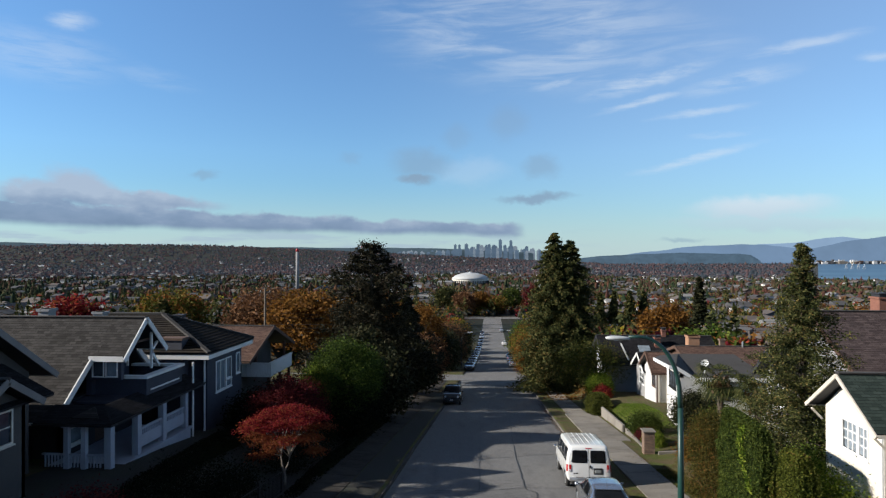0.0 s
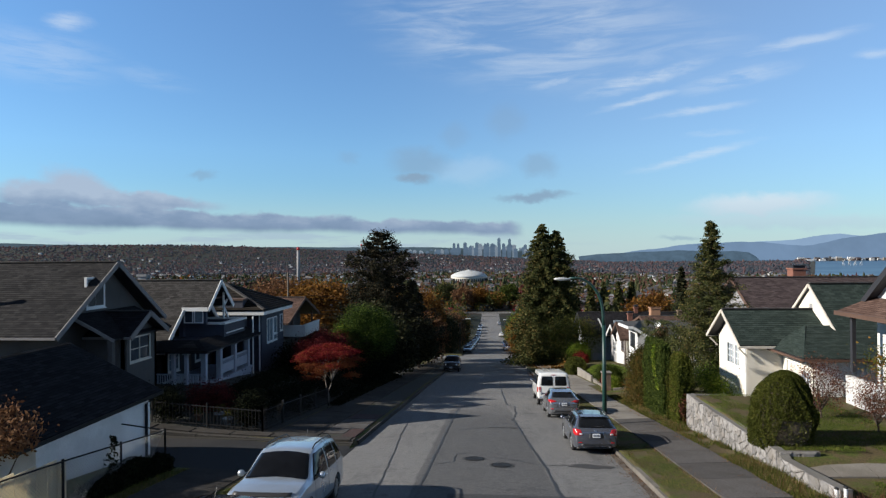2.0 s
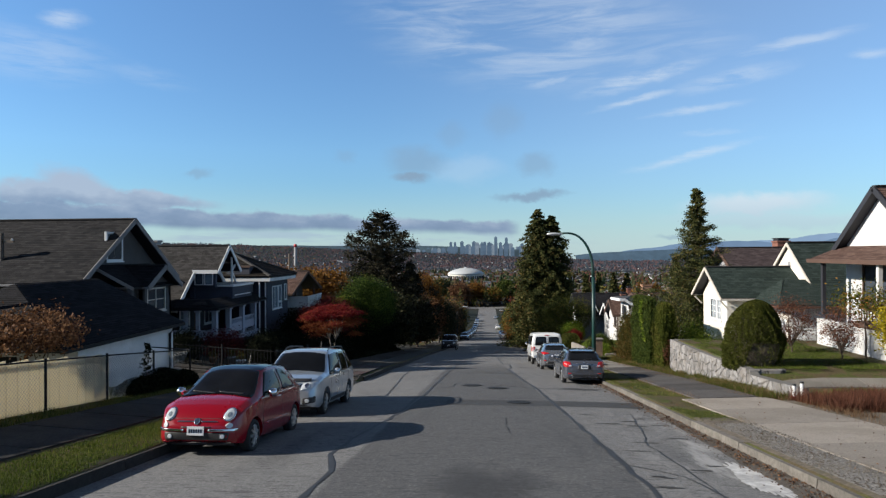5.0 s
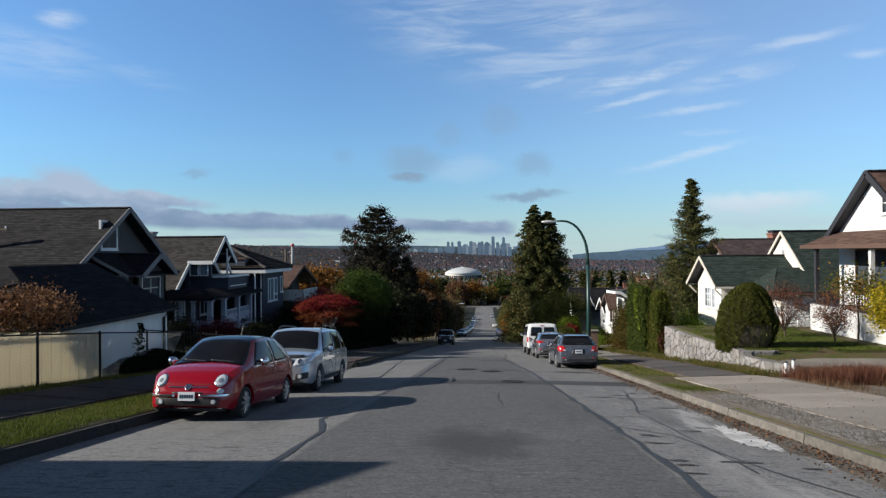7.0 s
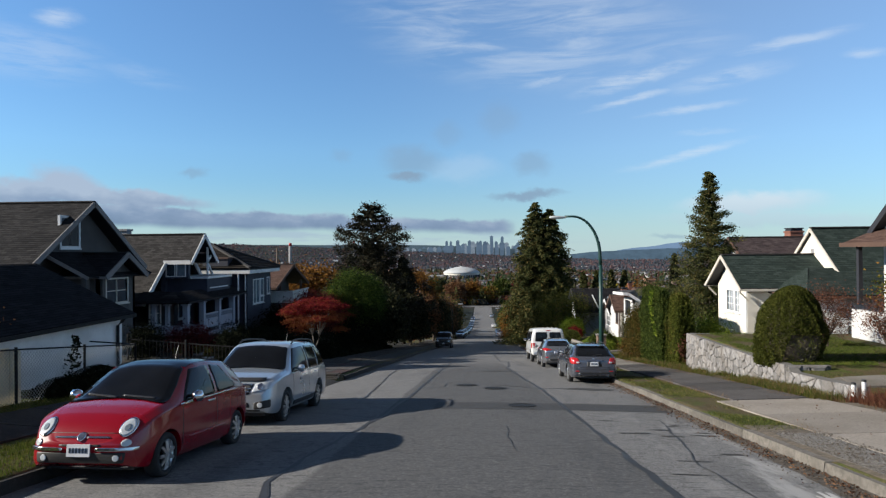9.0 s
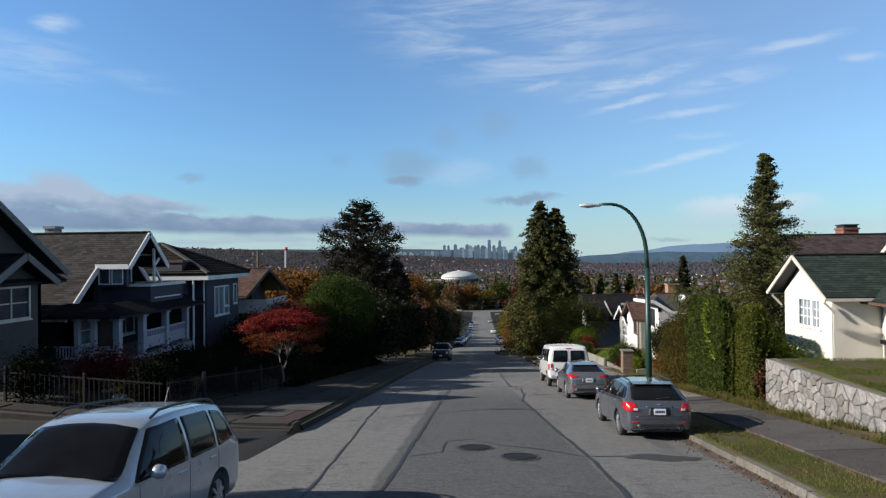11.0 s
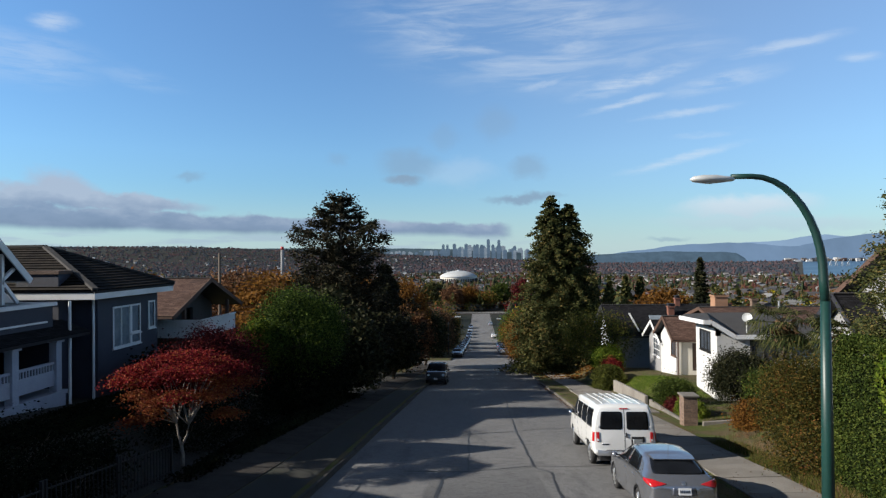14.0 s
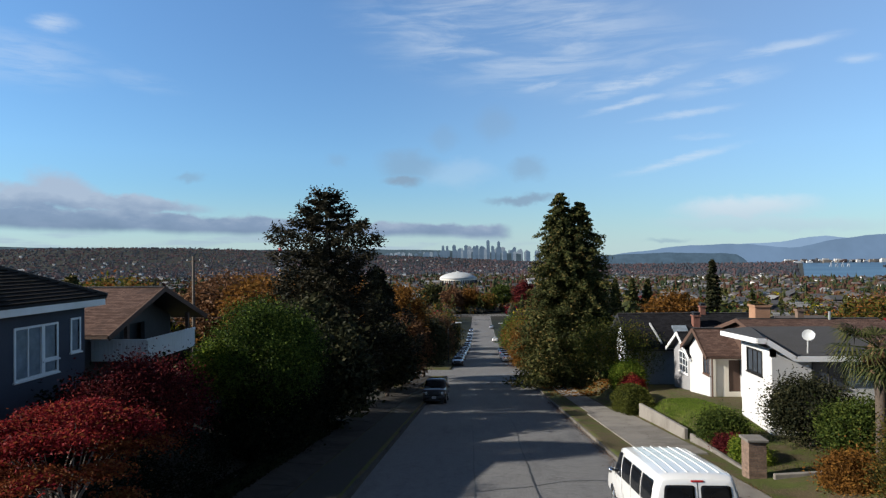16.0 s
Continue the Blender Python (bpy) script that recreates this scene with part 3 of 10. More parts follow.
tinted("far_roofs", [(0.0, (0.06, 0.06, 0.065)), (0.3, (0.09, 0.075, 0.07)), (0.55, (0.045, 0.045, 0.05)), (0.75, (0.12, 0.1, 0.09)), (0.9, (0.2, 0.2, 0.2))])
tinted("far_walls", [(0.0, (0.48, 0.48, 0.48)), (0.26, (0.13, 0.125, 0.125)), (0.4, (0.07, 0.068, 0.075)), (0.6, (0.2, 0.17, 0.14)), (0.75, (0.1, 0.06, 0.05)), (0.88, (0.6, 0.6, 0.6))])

# ---- building blocks ----
from mathutils.bvhtree import BVHTree

PLACE = {}          # where each thing's own origin lies in the world
rng = np.random.default_rng(7)


class Geo:
    """Vertices and faces of one mesh, in world metres unless its thing is built at the origin."""

    def __init__(self):
        self.v, self.f, self.uv = [], [], {}

    def add(self, verts, faces, uv=None):
        b = len(self.v)
        self.v += [tuple(p) for p in verts]
        for i, f in enumerate(faces):
            if uv:
                self.uv[len(self.f)] = uv[i]
            self.f.append(tuple(b + j for j in f))
        return self

    def box(self, x0, x1, y0, y1, z0, z1):
        return self.add([(x0, y0, z0), (x1, y0, z0), (x1, y1, z0), (x0, y1, z0), (x0, y0, z1), (x1, y0, z1), (x1, y1, z1), (x0, y1, z1)],
                        [(3, 2, 1, 0), (4, 5, 6, 7), (0, 1, 5, 4), (1, 2, 6, 5), (2, 3, 7, 6), (3, 0, 4, 7)])

    def slab(self, pts, depth):
        """A flat polygon with thickness: depth is a vector from its top face to its under face."""
        n = len(pts)
        d = Vector(depth)
        low = [Vector(p) + d for p in pts]
        faces = [tuple(range(n)), tuple(range(2 * n - 1, n - 1, -1))]
        faces += [(i, n + i, n + (i + 1) % n, (i + 1) % n) for i in range(n)]
        return self.add([*map(tuple, pts), *map(tuple, low)], faces)

    def beam(self, a, b, w, h):
        """A straight bar from a to b, w wide and h high."""
        a, b = Vector(a), Vector(b)
        along = (b - a).normalized()
        side = along.cross(Vector((0, 0, 1)))
        side = side.normalized() if side.length > 1e-4 else Vector((1, 0, 0))
        up = side.cross(along).normalized()
        vs = [p + side * sx * w / 2 + up * sz * h / 2 for p in (a, b) for sx, sz in ((-1, -1), (1, -1), (1, 1), (-1, 1))]
        return self.add(vs, [(3, 2, 1, 0), (4, 5, 6, 7), (0, 1, 5, 4), (1, 2, 6, 5), (2, 3, 7, 6), (3, 0, 4, 7)])

    def tube(self, pts, radii, n=10, cap=True):
        """A round bar through the points; radii: one for all or one each."""
        pts = [Vector(p) for p in pts]
        radii = radii if isinstance(radii, (list, tuple)) else [radii] * len(pts)
        rows = []
        for i, p in enumerate(pts):
            along = (pts[min(i + 1, len(pts) - 1)] - pts[max(i - 1, 0)]).normalized()
            ref = Vector((0, 0, 1)) if abs(along.z) < 0.95 else Vector((1, 0, 0))
            side = along.cross(ref).normalized()
            up = side.cross(along)
            rows += [p + (side * math.cos(a) + up * math.sin(a)) * radii[i] for a in (math.tau * j / n for j in range(n))]
        faces = [(i * n + j, i * n + (j + 1) % n, (i + 1) * n + (j + 1) % n, (i + 1) * n + j) for i in range(len(pts) - 1) for j in range(n)]
        if cap:
            faces += [tuple(range(n - 1, -1, -1)), tuple(range((len(pts) - 1) * n, len(pts) * n))]
        return self.add(rows, faces)

    def lathe(self, centre, axis, profile, n=24):
        """Turns (radius, height along the axis) pairs round an axis."""
        c, ax = Vector(centre), Vector(axis).normalized()
        ref = Vector((0, 0, 1)) if abs(ax.z) < 0.9 else Vector((1, 0, 0))
        s = ax.cross(ref).normalized()
        u = s.cross(ax)
        rows = [c + ax * h + (s * math.cos(math.tau * j / n) + u * math.sin(math.tau * j / n)) * r for r, h in profile for j in range(n)]
        k = len(profile)
        faces = [(i * n + j, i * n + (j + 1) % n, (i + 1) * n + (j + 1) % n, (i + 1) * n + j) for i in range(k - 1) for j in range(n)]
        faces += [tuple(range(n - 1, -1, -1)), tuple(range((k - 1) * n, k * n))]
        return self.add(rows, faces)

    def grid(self, rows, uv_scale=None):
        """A sheet through rows of points, all of one length."""
        n = len(rows[0])
        faces = [(i * n + j, i * n + j + 1, (i + 1) * n + j + 1, (i + 1) * n + j) for i in range(len(rows) - 1) for j in range(n - 1)]
        return self.add([p for r in rows for p in r], faces)


def part(name, geo, material, parent=None, label="", smooth=False, kind="", bevel=0.0):
    """Links a Geo as one mesh object, under a thing or a part."""
    org = PLACE.get(parent.name, Vector()) if parent else Vector()
    me = bpy.data.meshes.new(name)
    me.from_pydata([(x - org.x, y - org.y, z - org.z) for x, y, z in geo.v], [], geo.f)
    if geo.uv:
        layer = me.uv_layers.new(name="UVMap")
        for poly in me.polygons:
            for li, uv in zip(poly.loop_indices, geo.uv.get(poly.index, ((0, 0),) * 12)):
                layer.data[li].uv = uv
    me.materials.append(MATS[material])
    if smooth:
        me.shade_smooth()
    ob = new(name, me)
    if parent:
        ob.parent = parent
        PLACE[ob.name] = org
    if bevel:
        b = ob.modifiers.new("bevel", "BEVEL")
        b.width, b.segments, b.limit_method = bevel, 2, "ANGLE"
    return tagged(ob, label, kind=kind)


def thing(name, at, label, category, group="", kind=""):
    ob = new(name)
    ob.empty_display_size = 0.2
    ob.location = at
    PLACE[ob.name] = Vector(at)
    return tagged(ob, label, category, group, kind)


def structure(name, geo, material, label, smooth=False, category=""):
    return tagged(part(name, geo, material, smooth=smooth), label, category or name.split("_")[0], kind="structure")


def leaves(name, centres, size, material, parent, label="", flat=0.0, kind="", stretch=1.6):
    """Many small leaf blades, each a quad of its own. flat: how far they lie level; size: one or an array."""
    c = np.asarray(centres, float)
    n = len(c)
    org = PLACE.get(parent.name, Vector()) if parent else Vector()
    c = c - np.array(org)
    a = rng.normal(size=(n, 3))
    a[:, 2] *= 1 - flat
    a /= np.linalg.norm(a, axis=1)[:, None]
    b = np.cross(a, rng.normal(size=(n, 3)) * np.array([1, 1, 1 - flat]) + np.array([0, 0, 1e-3]))
    b /= np.linalg.norm(b, axis=1)[:, None] + 1e-9
    s = (np.asarray(size) * rng.uniform(0.6, 1.3, n))[:, None]
    a, b = a * s * stretch / 2, b * s / 2
    v = np.stack([c - a, c + b * 0.8, c + a, c - b * 0.8], 1).reshape(-1, 3)
    me = bpy.data.meshes.new(name)
    me.vertices.add(4 * n)
    me.vertices.foreach_set("co", v.ravel())
    me.loops.add(4 * n)
    me.loops.foreach_set("vertex_index", np.arange(4 * n, dtype=np.int32))
    me.polygons.add(n)
    me.polygons.foreach_set("loop_start", np.arange(0, 4 * n, 4, dtype=np.int32))
    me.update()
    me.materials.append(MATS[material])
    ob = new(name, me)
    if parent:
        ob.parent = parent
        PLACE[ob.name] = org
    return tagged(ob, label, kind=kind)


def clumps(centre, radii, n_clumps, per, spread, hollow=0.55, low=-0.6):
    """Leaf places in an uneven crown: clumps near the outside of an ellipsoid."""
    d = rng.normal(size=(n_clumps, 3))
    d /= np.linalg.norm(d, axis=1)[:, None]
    d[:, 2] = np.maximum(d[:, 2], low)
    r = rng.uniform(hollow, 1.0, n_clumps) ** 0.6 * rng.uniform(0.86, 1.1, n_clumps)
    cc = np.array(centre) + d * r[:, None] * np.array(radii)
    p = np.repeat(cc, per, 0)
    return p + rng.normal(size=p.shape) * np.array(spread)


# ---- the lie of the land ----
ROAD_Y = (-300, -80, -30, -12, 0, 12, 20, 29, 36.4, 43, 53, 66, 100, 150, 190, 215, 250, 290, 400, 700, 1000, 2000, 5000)
ROAD_Z = (30, 10, 4.3, 2.06, 0.57, -0.93, -1.98, -3.2, -4.14, -5.05, -6.4, -8.2, -12.2, -18, -22.2, -24, -25.5, -26.9, -29.5, -36, -41, -55, -70)
HALF = 4.72         # from the road's middle to its sunny kerb


def kerb_x(side, y):
    """Where the kerb stands: the shaded one swings in below the lane."""
    return HALF if side > 0 else float(np.interp(y, (9, 14), (4.95, 4.55)))


def road_z(y):
    """The height of the street along its length, its kinks rounded."""
    w = 3.0 if y < 80 else 12.0
    return float(sum(np.interp(y + o * w, ROAD_Y, ROAD_Z) for o in (-1, -0.5, 0, 0.5, 1)) / 5)


def step(v, a, b):
    s = min(max((v - a) / (b - a), 0.0), 1.0)
    return s * s * (3 - 2 * s)


RIGHT_Y = (-60, 4, 8.6, 9.4, 11.4, 17.3, 17.7, 24, 32, 36, 41, 45, 60, 72, 84, 120)
RIGHT_O = (0.2, 0.2, 0.3, 0.8, 0.93, 1.62, 0.9, 1.0, 0.5, 0.35, 0.5, 1.2, 1.3, 0.9, 0.2, 0.0)
LEFT_Y = (-60, 0, 8, 12, 15, 20, 26, 40, 60, 90, 130)
LEFT_O = (0.6, 0.5, 0.3, 0.3, 0.6, 1.2, 1.5, 1.7, 1.4, 0.6, 0.0)


def land(x, y):
    """The height of the ground anywhere."""
    z = road_z(y)
    far = step(y, 150, 420)
    if x >= 0:
        yard = float(np.interp(y, RIGHT_Y, RIGHT_O))
        walled = 1.0 if 9.0 < y < 17.45 else 0.0
        rise = step(x, 8.74, 8.8) if walled else step(x, 8.2, 10.5)
        o = 0.14 * step(x, HALF, HALF + 0.08) + 0.08 * step(x, 5.5, 8.0) + max(yard - 0.2, 0) * rise
    else:
        yard = float(np.interp(y, LEFT_Y, LEFT_O))
        lane = step(y, 8.2, 8.6) * step(y, 13.6, 13.2)
        o = 0.14 * step(-x, kerb_x(-1, y), kerb_x(-1, y) + 0.08) * (1 - lane) + 0.15 * step(-x, 5.5, 9.0) + max(yard - 0.2, 0) * step(-x, 8.8, 14.0) * (1 - 0.7 * lane)
    cross = step(y, 84, 86) * step(y, 98, 96)
    o *= (1 - far) * (1 - cross)
    z += o
    if -kerb_x(-1, y) - 0.02 < x < HALF + 0.02:
        z = road_z(y) - 0.12
    d = math.hypot(x, y)
    # towards the horizon: a broad ridge on the one side, an inlet of the sea on the other
    side = x / max(d, 1)
    z += 120 * step(d, 2300, 4700) * step(-side, -0.12, 0.28) * (0.8 + 0.2 * math.sin(x * 0.0021))
    z += 66 * step(d, 2300, 4700) * step(-side, -0.3, 0.0) * 0.35
    z -= 60 * step(side, 0.4, 0.52) * step(d, 1500, 2100) + 40 * step(side, 0.16, 0.24) * step(d, 3000, 3500)
    z -= 6 * step(side, 0.08, 0.3) * step(d, 300, 1500)
    return z

# ---- ground, road, kerbs and pavements ----
def spaced(fine, coarse):
    return sorted({round(float(v), 3) for v in [*fine, *coarse]})


def build_ground():
    xs = spaced([*np.arange(-30, 30.1, 1.0), -5.05, -4.98, -4.94, -4.65, -4.58, -4.52, 4.7, 4.74, 4.82, 8.2, 8.72, 8.76, 8.82], [s * v for s in (-1, 1) for v in (36, 45, 60, 80, 110, 150, 210, 300, 420, 600, 850, 1200, 1700, 2300, 3000, 3800, 4600)])
    ys = spaced([*np.arange(-40, 110.1, 1.0), 8.3, 8.5, 13.3, 13.5, 9.02, 18.05, 17.55, 18.3], [-300, -200, -120, -80, -60, 118, 128, 140, 155, 170, 190, 215, 240, 270, 300, 350, 420, 500, 600, 720, 860, 1000, 1200, 1450, 1750, 2100, 2500, 2900, 3300, 3700, 4100, 4450, 4750])
    g = Geo().grid([[(x, y, land(x, y)) for x in xs] for y in ys])
    structure("ground", g, "soil", "sloping ground with patchy autumn lawn, weeds and distant wooded land", smooth=True)


def build_road():
    ys = spaced(np.arange(-60, 130, 1.0), np.arange(130, 336, 8.0))
    xs = [-1.0, -3.2, -1.6, 0.0, 1.8, 3.3, HALF]
    crown = lambda x: 0.06 * (1 - (x / 4.6) ** 2)
    structure("road", Geo().grid([[(-kerb_x(-1, y), y, road_z(y) + crown(4.6) - 0.03), *[(x, y, road_z(y) + crown(x) - 0.03) for x in xs[1:]]] for y in ys]), "asphalt", "worn grey asphalt street running steeply downhill, patched and sealed", smooth=True)
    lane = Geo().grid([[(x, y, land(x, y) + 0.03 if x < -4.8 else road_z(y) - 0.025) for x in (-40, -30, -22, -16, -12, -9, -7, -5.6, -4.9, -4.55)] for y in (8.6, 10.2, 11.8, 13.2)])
    structure("lane", lane, "lane_shaded", "narrow asphalt lane meeting the street", smooth=True)
    cross = Geo().grid([[(x, y, max(land(x, y), road_z(y)) + 0.02) for x in (*range(-90, -4, 6), -4.6, 0.0, 4.6, *range(8, 92, 6))] for y in (86, 89, 92, 96)])
    structure("cross_street", cross, "asphalt", "asphalt cross street at the foot of the slope", smooth=True)
    foot = Geo().grid([[(x, y, max(land(x, y), road_z(y)) + 0.06) for x in (*range(-60, -4, 8), -4.6, 0.0, 4.6, *range(8, 62, 8))] for y in (330, 334, 338, 342)])
    structure("end_street", foot, "asphalt", "asphalt street closing the foot of the hill", smooth=True)


def kerb_line(side, y0, y1):
    """One kerb stone of about two and a half metres after another."""
    out = []
    n = max(1, round((y1 - y0) / 2.5))
    for i in range(n):
        a, b = y0 + (y1 - y0) * i / n + 0.01, y0 + (y1 - y0) * (i + 1) / n - 0.01
        g = Geo()
        k = kerb_x(side, (a + b) / 2)
        xa, xb = (k - 0.02, k + 0.16) if side > 0 else (-k - 0.16, -k + 0.02)
        j = rng.uniform(-0.012, 0.012)
        za, zb = road_z(a) + 0.13 + j, road_z(b) + 0.13 + j
        lo = 0.25
        inner = xa if side > 0 else xb
        outer = xb if side > 0 else xa
        g.add([(inner, a, za - lo), (inner + side * 0.03, a, za), (outer, a, za), (outer, a, za - lo), (inner, b, zb - lo), (inner + side * 0.03, b, zb), (outer, b, zb), (outer, b, zb - lo)],
              [(0, 1, 2, 3), (7, 6, 5, 4), (1, 0, 4, 5), (2, 1, 5, 6), (3, 2, 6, 7)])
        out.append(g)
    return out


def build_kerbs():
    for name, side, runs in (("kerb_1", 1, [(-40, 0.2), (0.2, 84)]), ("kerb_2", -1, [(-40, 8.3), (13.8, 84)])):
        base = thing(name, (side * HALF, 20, road_z(20)), "worn concrete kerb with leaves along its gutter", "kerb", kind="structure")
        for a, b in runs:
            for g in kerb_line(side, a, b):
                part("kerb_stone", g, "kerb_stone" if side > 0 else "kerb_shaded", base)
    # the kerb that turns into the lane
    turn = thing("kerb_3", (-8, 13.5, road_z(13.5)), "worn kerb coloured dark for the shade along the lane", "kerb", kind="structure")
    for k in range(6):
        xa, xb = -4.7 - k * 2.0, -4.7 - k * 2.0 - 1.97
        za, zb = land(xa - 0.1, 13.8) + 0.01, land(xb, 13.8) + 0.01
        part("kerb_stone", Geo().add([(xa, 13.32, za - 0.3), (xa, 13.36, za), (xa, 13.55, za), (xa, 13.55, za - 0.3), (xb, 13.32, zb - 0.3), (xb, 13.36, zb), (xb, 13.55, zb), (xb, 13.55, zb - 0.3)], [(0, 1, 2, 3), (7, 6, 5, 4), (1, 0, 4, 5), (2, 1, 5, 6), (3, 2, 6, 7)]), "kerb_shaded", turn)


def build_pavements():
    def flags(base, x0, x1, y0, y1, length, material="concrete"):
        n = max(1, round((y1 - y0) / length))
        for i in range(n):
            a, b = y0 + (y1 - y0) * i / n + 0.012, y0 + (y1 - y0) * (i + 1) / n - 0.012
            t = rng.uniform(0.03, 0.045)
            pts = [(x0, a, land(x0, a) + t), (x1, a, land(x1, a) + t), (x1, b, land(x1, b) + t), (x0, b, land(x0, b) + t)]
            part("flag", Geo().slab(pts, (0, 0, -0.12)), material, base)

    right = thing("pavement_1", (7.1, 20, road_z(20)), "grey concrete footpath with stains and weeds at its joints", "pavement", kind="structure")
    flags(right, 6.1, 7.7, 20, 84, 1.6)
    flags(right, 6.1, 7.75, 6.5, 20, 1.9, "path_corner")
    flags(right, 5.7, 7.9, -26, 6.4, 2.2, "path_worn")
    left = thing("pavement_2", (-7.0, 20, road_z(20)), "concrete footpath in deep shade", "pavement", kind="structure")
    flags(left, -8.2, -6.5, -26, 8.2, 1.6, "path_shaded")
    flags(left, -8.0, -6.3, 14.0, 21, 1.6, "path_shaded")
    flags(left, -8.0, -6.3, 21.0, 84, 1.6, "path_shaded")
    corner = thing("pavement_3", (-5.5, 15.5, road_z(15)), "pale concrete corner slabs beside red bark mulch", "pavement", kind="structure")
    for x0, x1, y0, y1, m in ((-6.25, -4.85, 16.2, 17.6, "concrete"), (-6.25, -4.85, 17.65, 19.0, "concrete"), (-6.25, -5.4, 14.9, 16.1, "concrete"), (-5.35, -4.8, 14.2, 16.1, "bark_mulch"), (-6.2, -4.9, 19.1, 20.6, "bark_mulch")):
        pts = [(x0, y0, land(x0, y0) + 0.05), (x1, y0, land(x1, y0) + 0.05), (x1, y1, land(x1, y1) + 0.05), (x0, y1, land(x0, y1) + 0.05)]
        # concrete here takes a darker colour, for the shade on this corner
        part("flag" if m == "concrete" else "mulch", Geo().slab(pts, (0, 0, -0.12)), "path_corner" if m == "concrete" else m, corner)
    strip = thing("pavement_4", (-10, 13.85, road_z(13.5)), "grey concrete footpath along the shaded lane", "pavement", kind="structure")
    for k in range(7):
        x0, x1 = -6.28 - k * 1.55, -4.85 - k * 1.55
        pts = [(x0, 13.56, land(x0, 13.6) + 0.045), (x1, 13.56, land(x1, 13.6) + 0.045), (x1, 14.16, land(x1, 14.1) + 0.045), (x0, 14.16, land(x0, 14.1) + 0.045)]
        part("flag", Geo().slab(pts, (0, 0, -0.1)), "path_shaded", strip)


def ribbon(pts, width, lift=0.006, jitter=0.03):
    """A thin wandering band lying on the road."""
    g = Geo()
    rows = []
    fine = []
    for (xa, ya), (xb, yb) in zip(pts, pts[1:]):
        n = max(2, int(math.hypot(xb - xa, yb - ya) / 0.4))
        fine += [(xa + (xb - xa) * i / n, ya + (yb - ya) * i / n) for i in range(n)]
    fine.append(pts[-1])
    for i, (x, y) in enumerate(fine):
        x2, y2 = fine[min(i + 1, len(fine) - 1)]
        x1, y1 = fine[max(i - 1, 0)]
        d = math.hypot(x2 - x1, y2 - y1) or 1
        nx, ny = -(y2 - y1) / d, (x2 - x1) / d
        w = width * rng.uniform(0.55, 1.25) / 2
        x, y = x + rng.uniform(-jitter, jitter), y + rng.uniform(-jitter, jitter)
        crown = lambda q: 0.06 * (1 - (q / 4.6) ** 2) - 0.03
        rows.append([(x - nx * w, y - ny * w, road_z(y) + crown(x) + lift), (x + nx * w, y + ny * w, road_z(y) + crown(x) + lift)])
    return g.grid(rows)


def blot(cx, cy, rx, ry, lift, n=22, rough=0.25):
    """A ragged flat patch on the road."""
    ring = []
    for i in range(n):
        a = math.tau * i / n
        k = 1 + rng.uniform(-rough, rough)
        x, y = cx + rx * k * math.cos(a), cy + ry * k * math.sin(a)
        ring.append((x, y, road_z(y) + 0.06 * (1 - (x / 4.6) ** 2) - 0.03 + lift))
    c = (cx, cy, road_z(cy) + 0.06 * (1 - (cx / 4.6) ** 2) - 0.03 + lift)
    return Geo().add([c, *ring], [(0, 1 + i, 1 + (i + 1) % n) for i in range(n)])


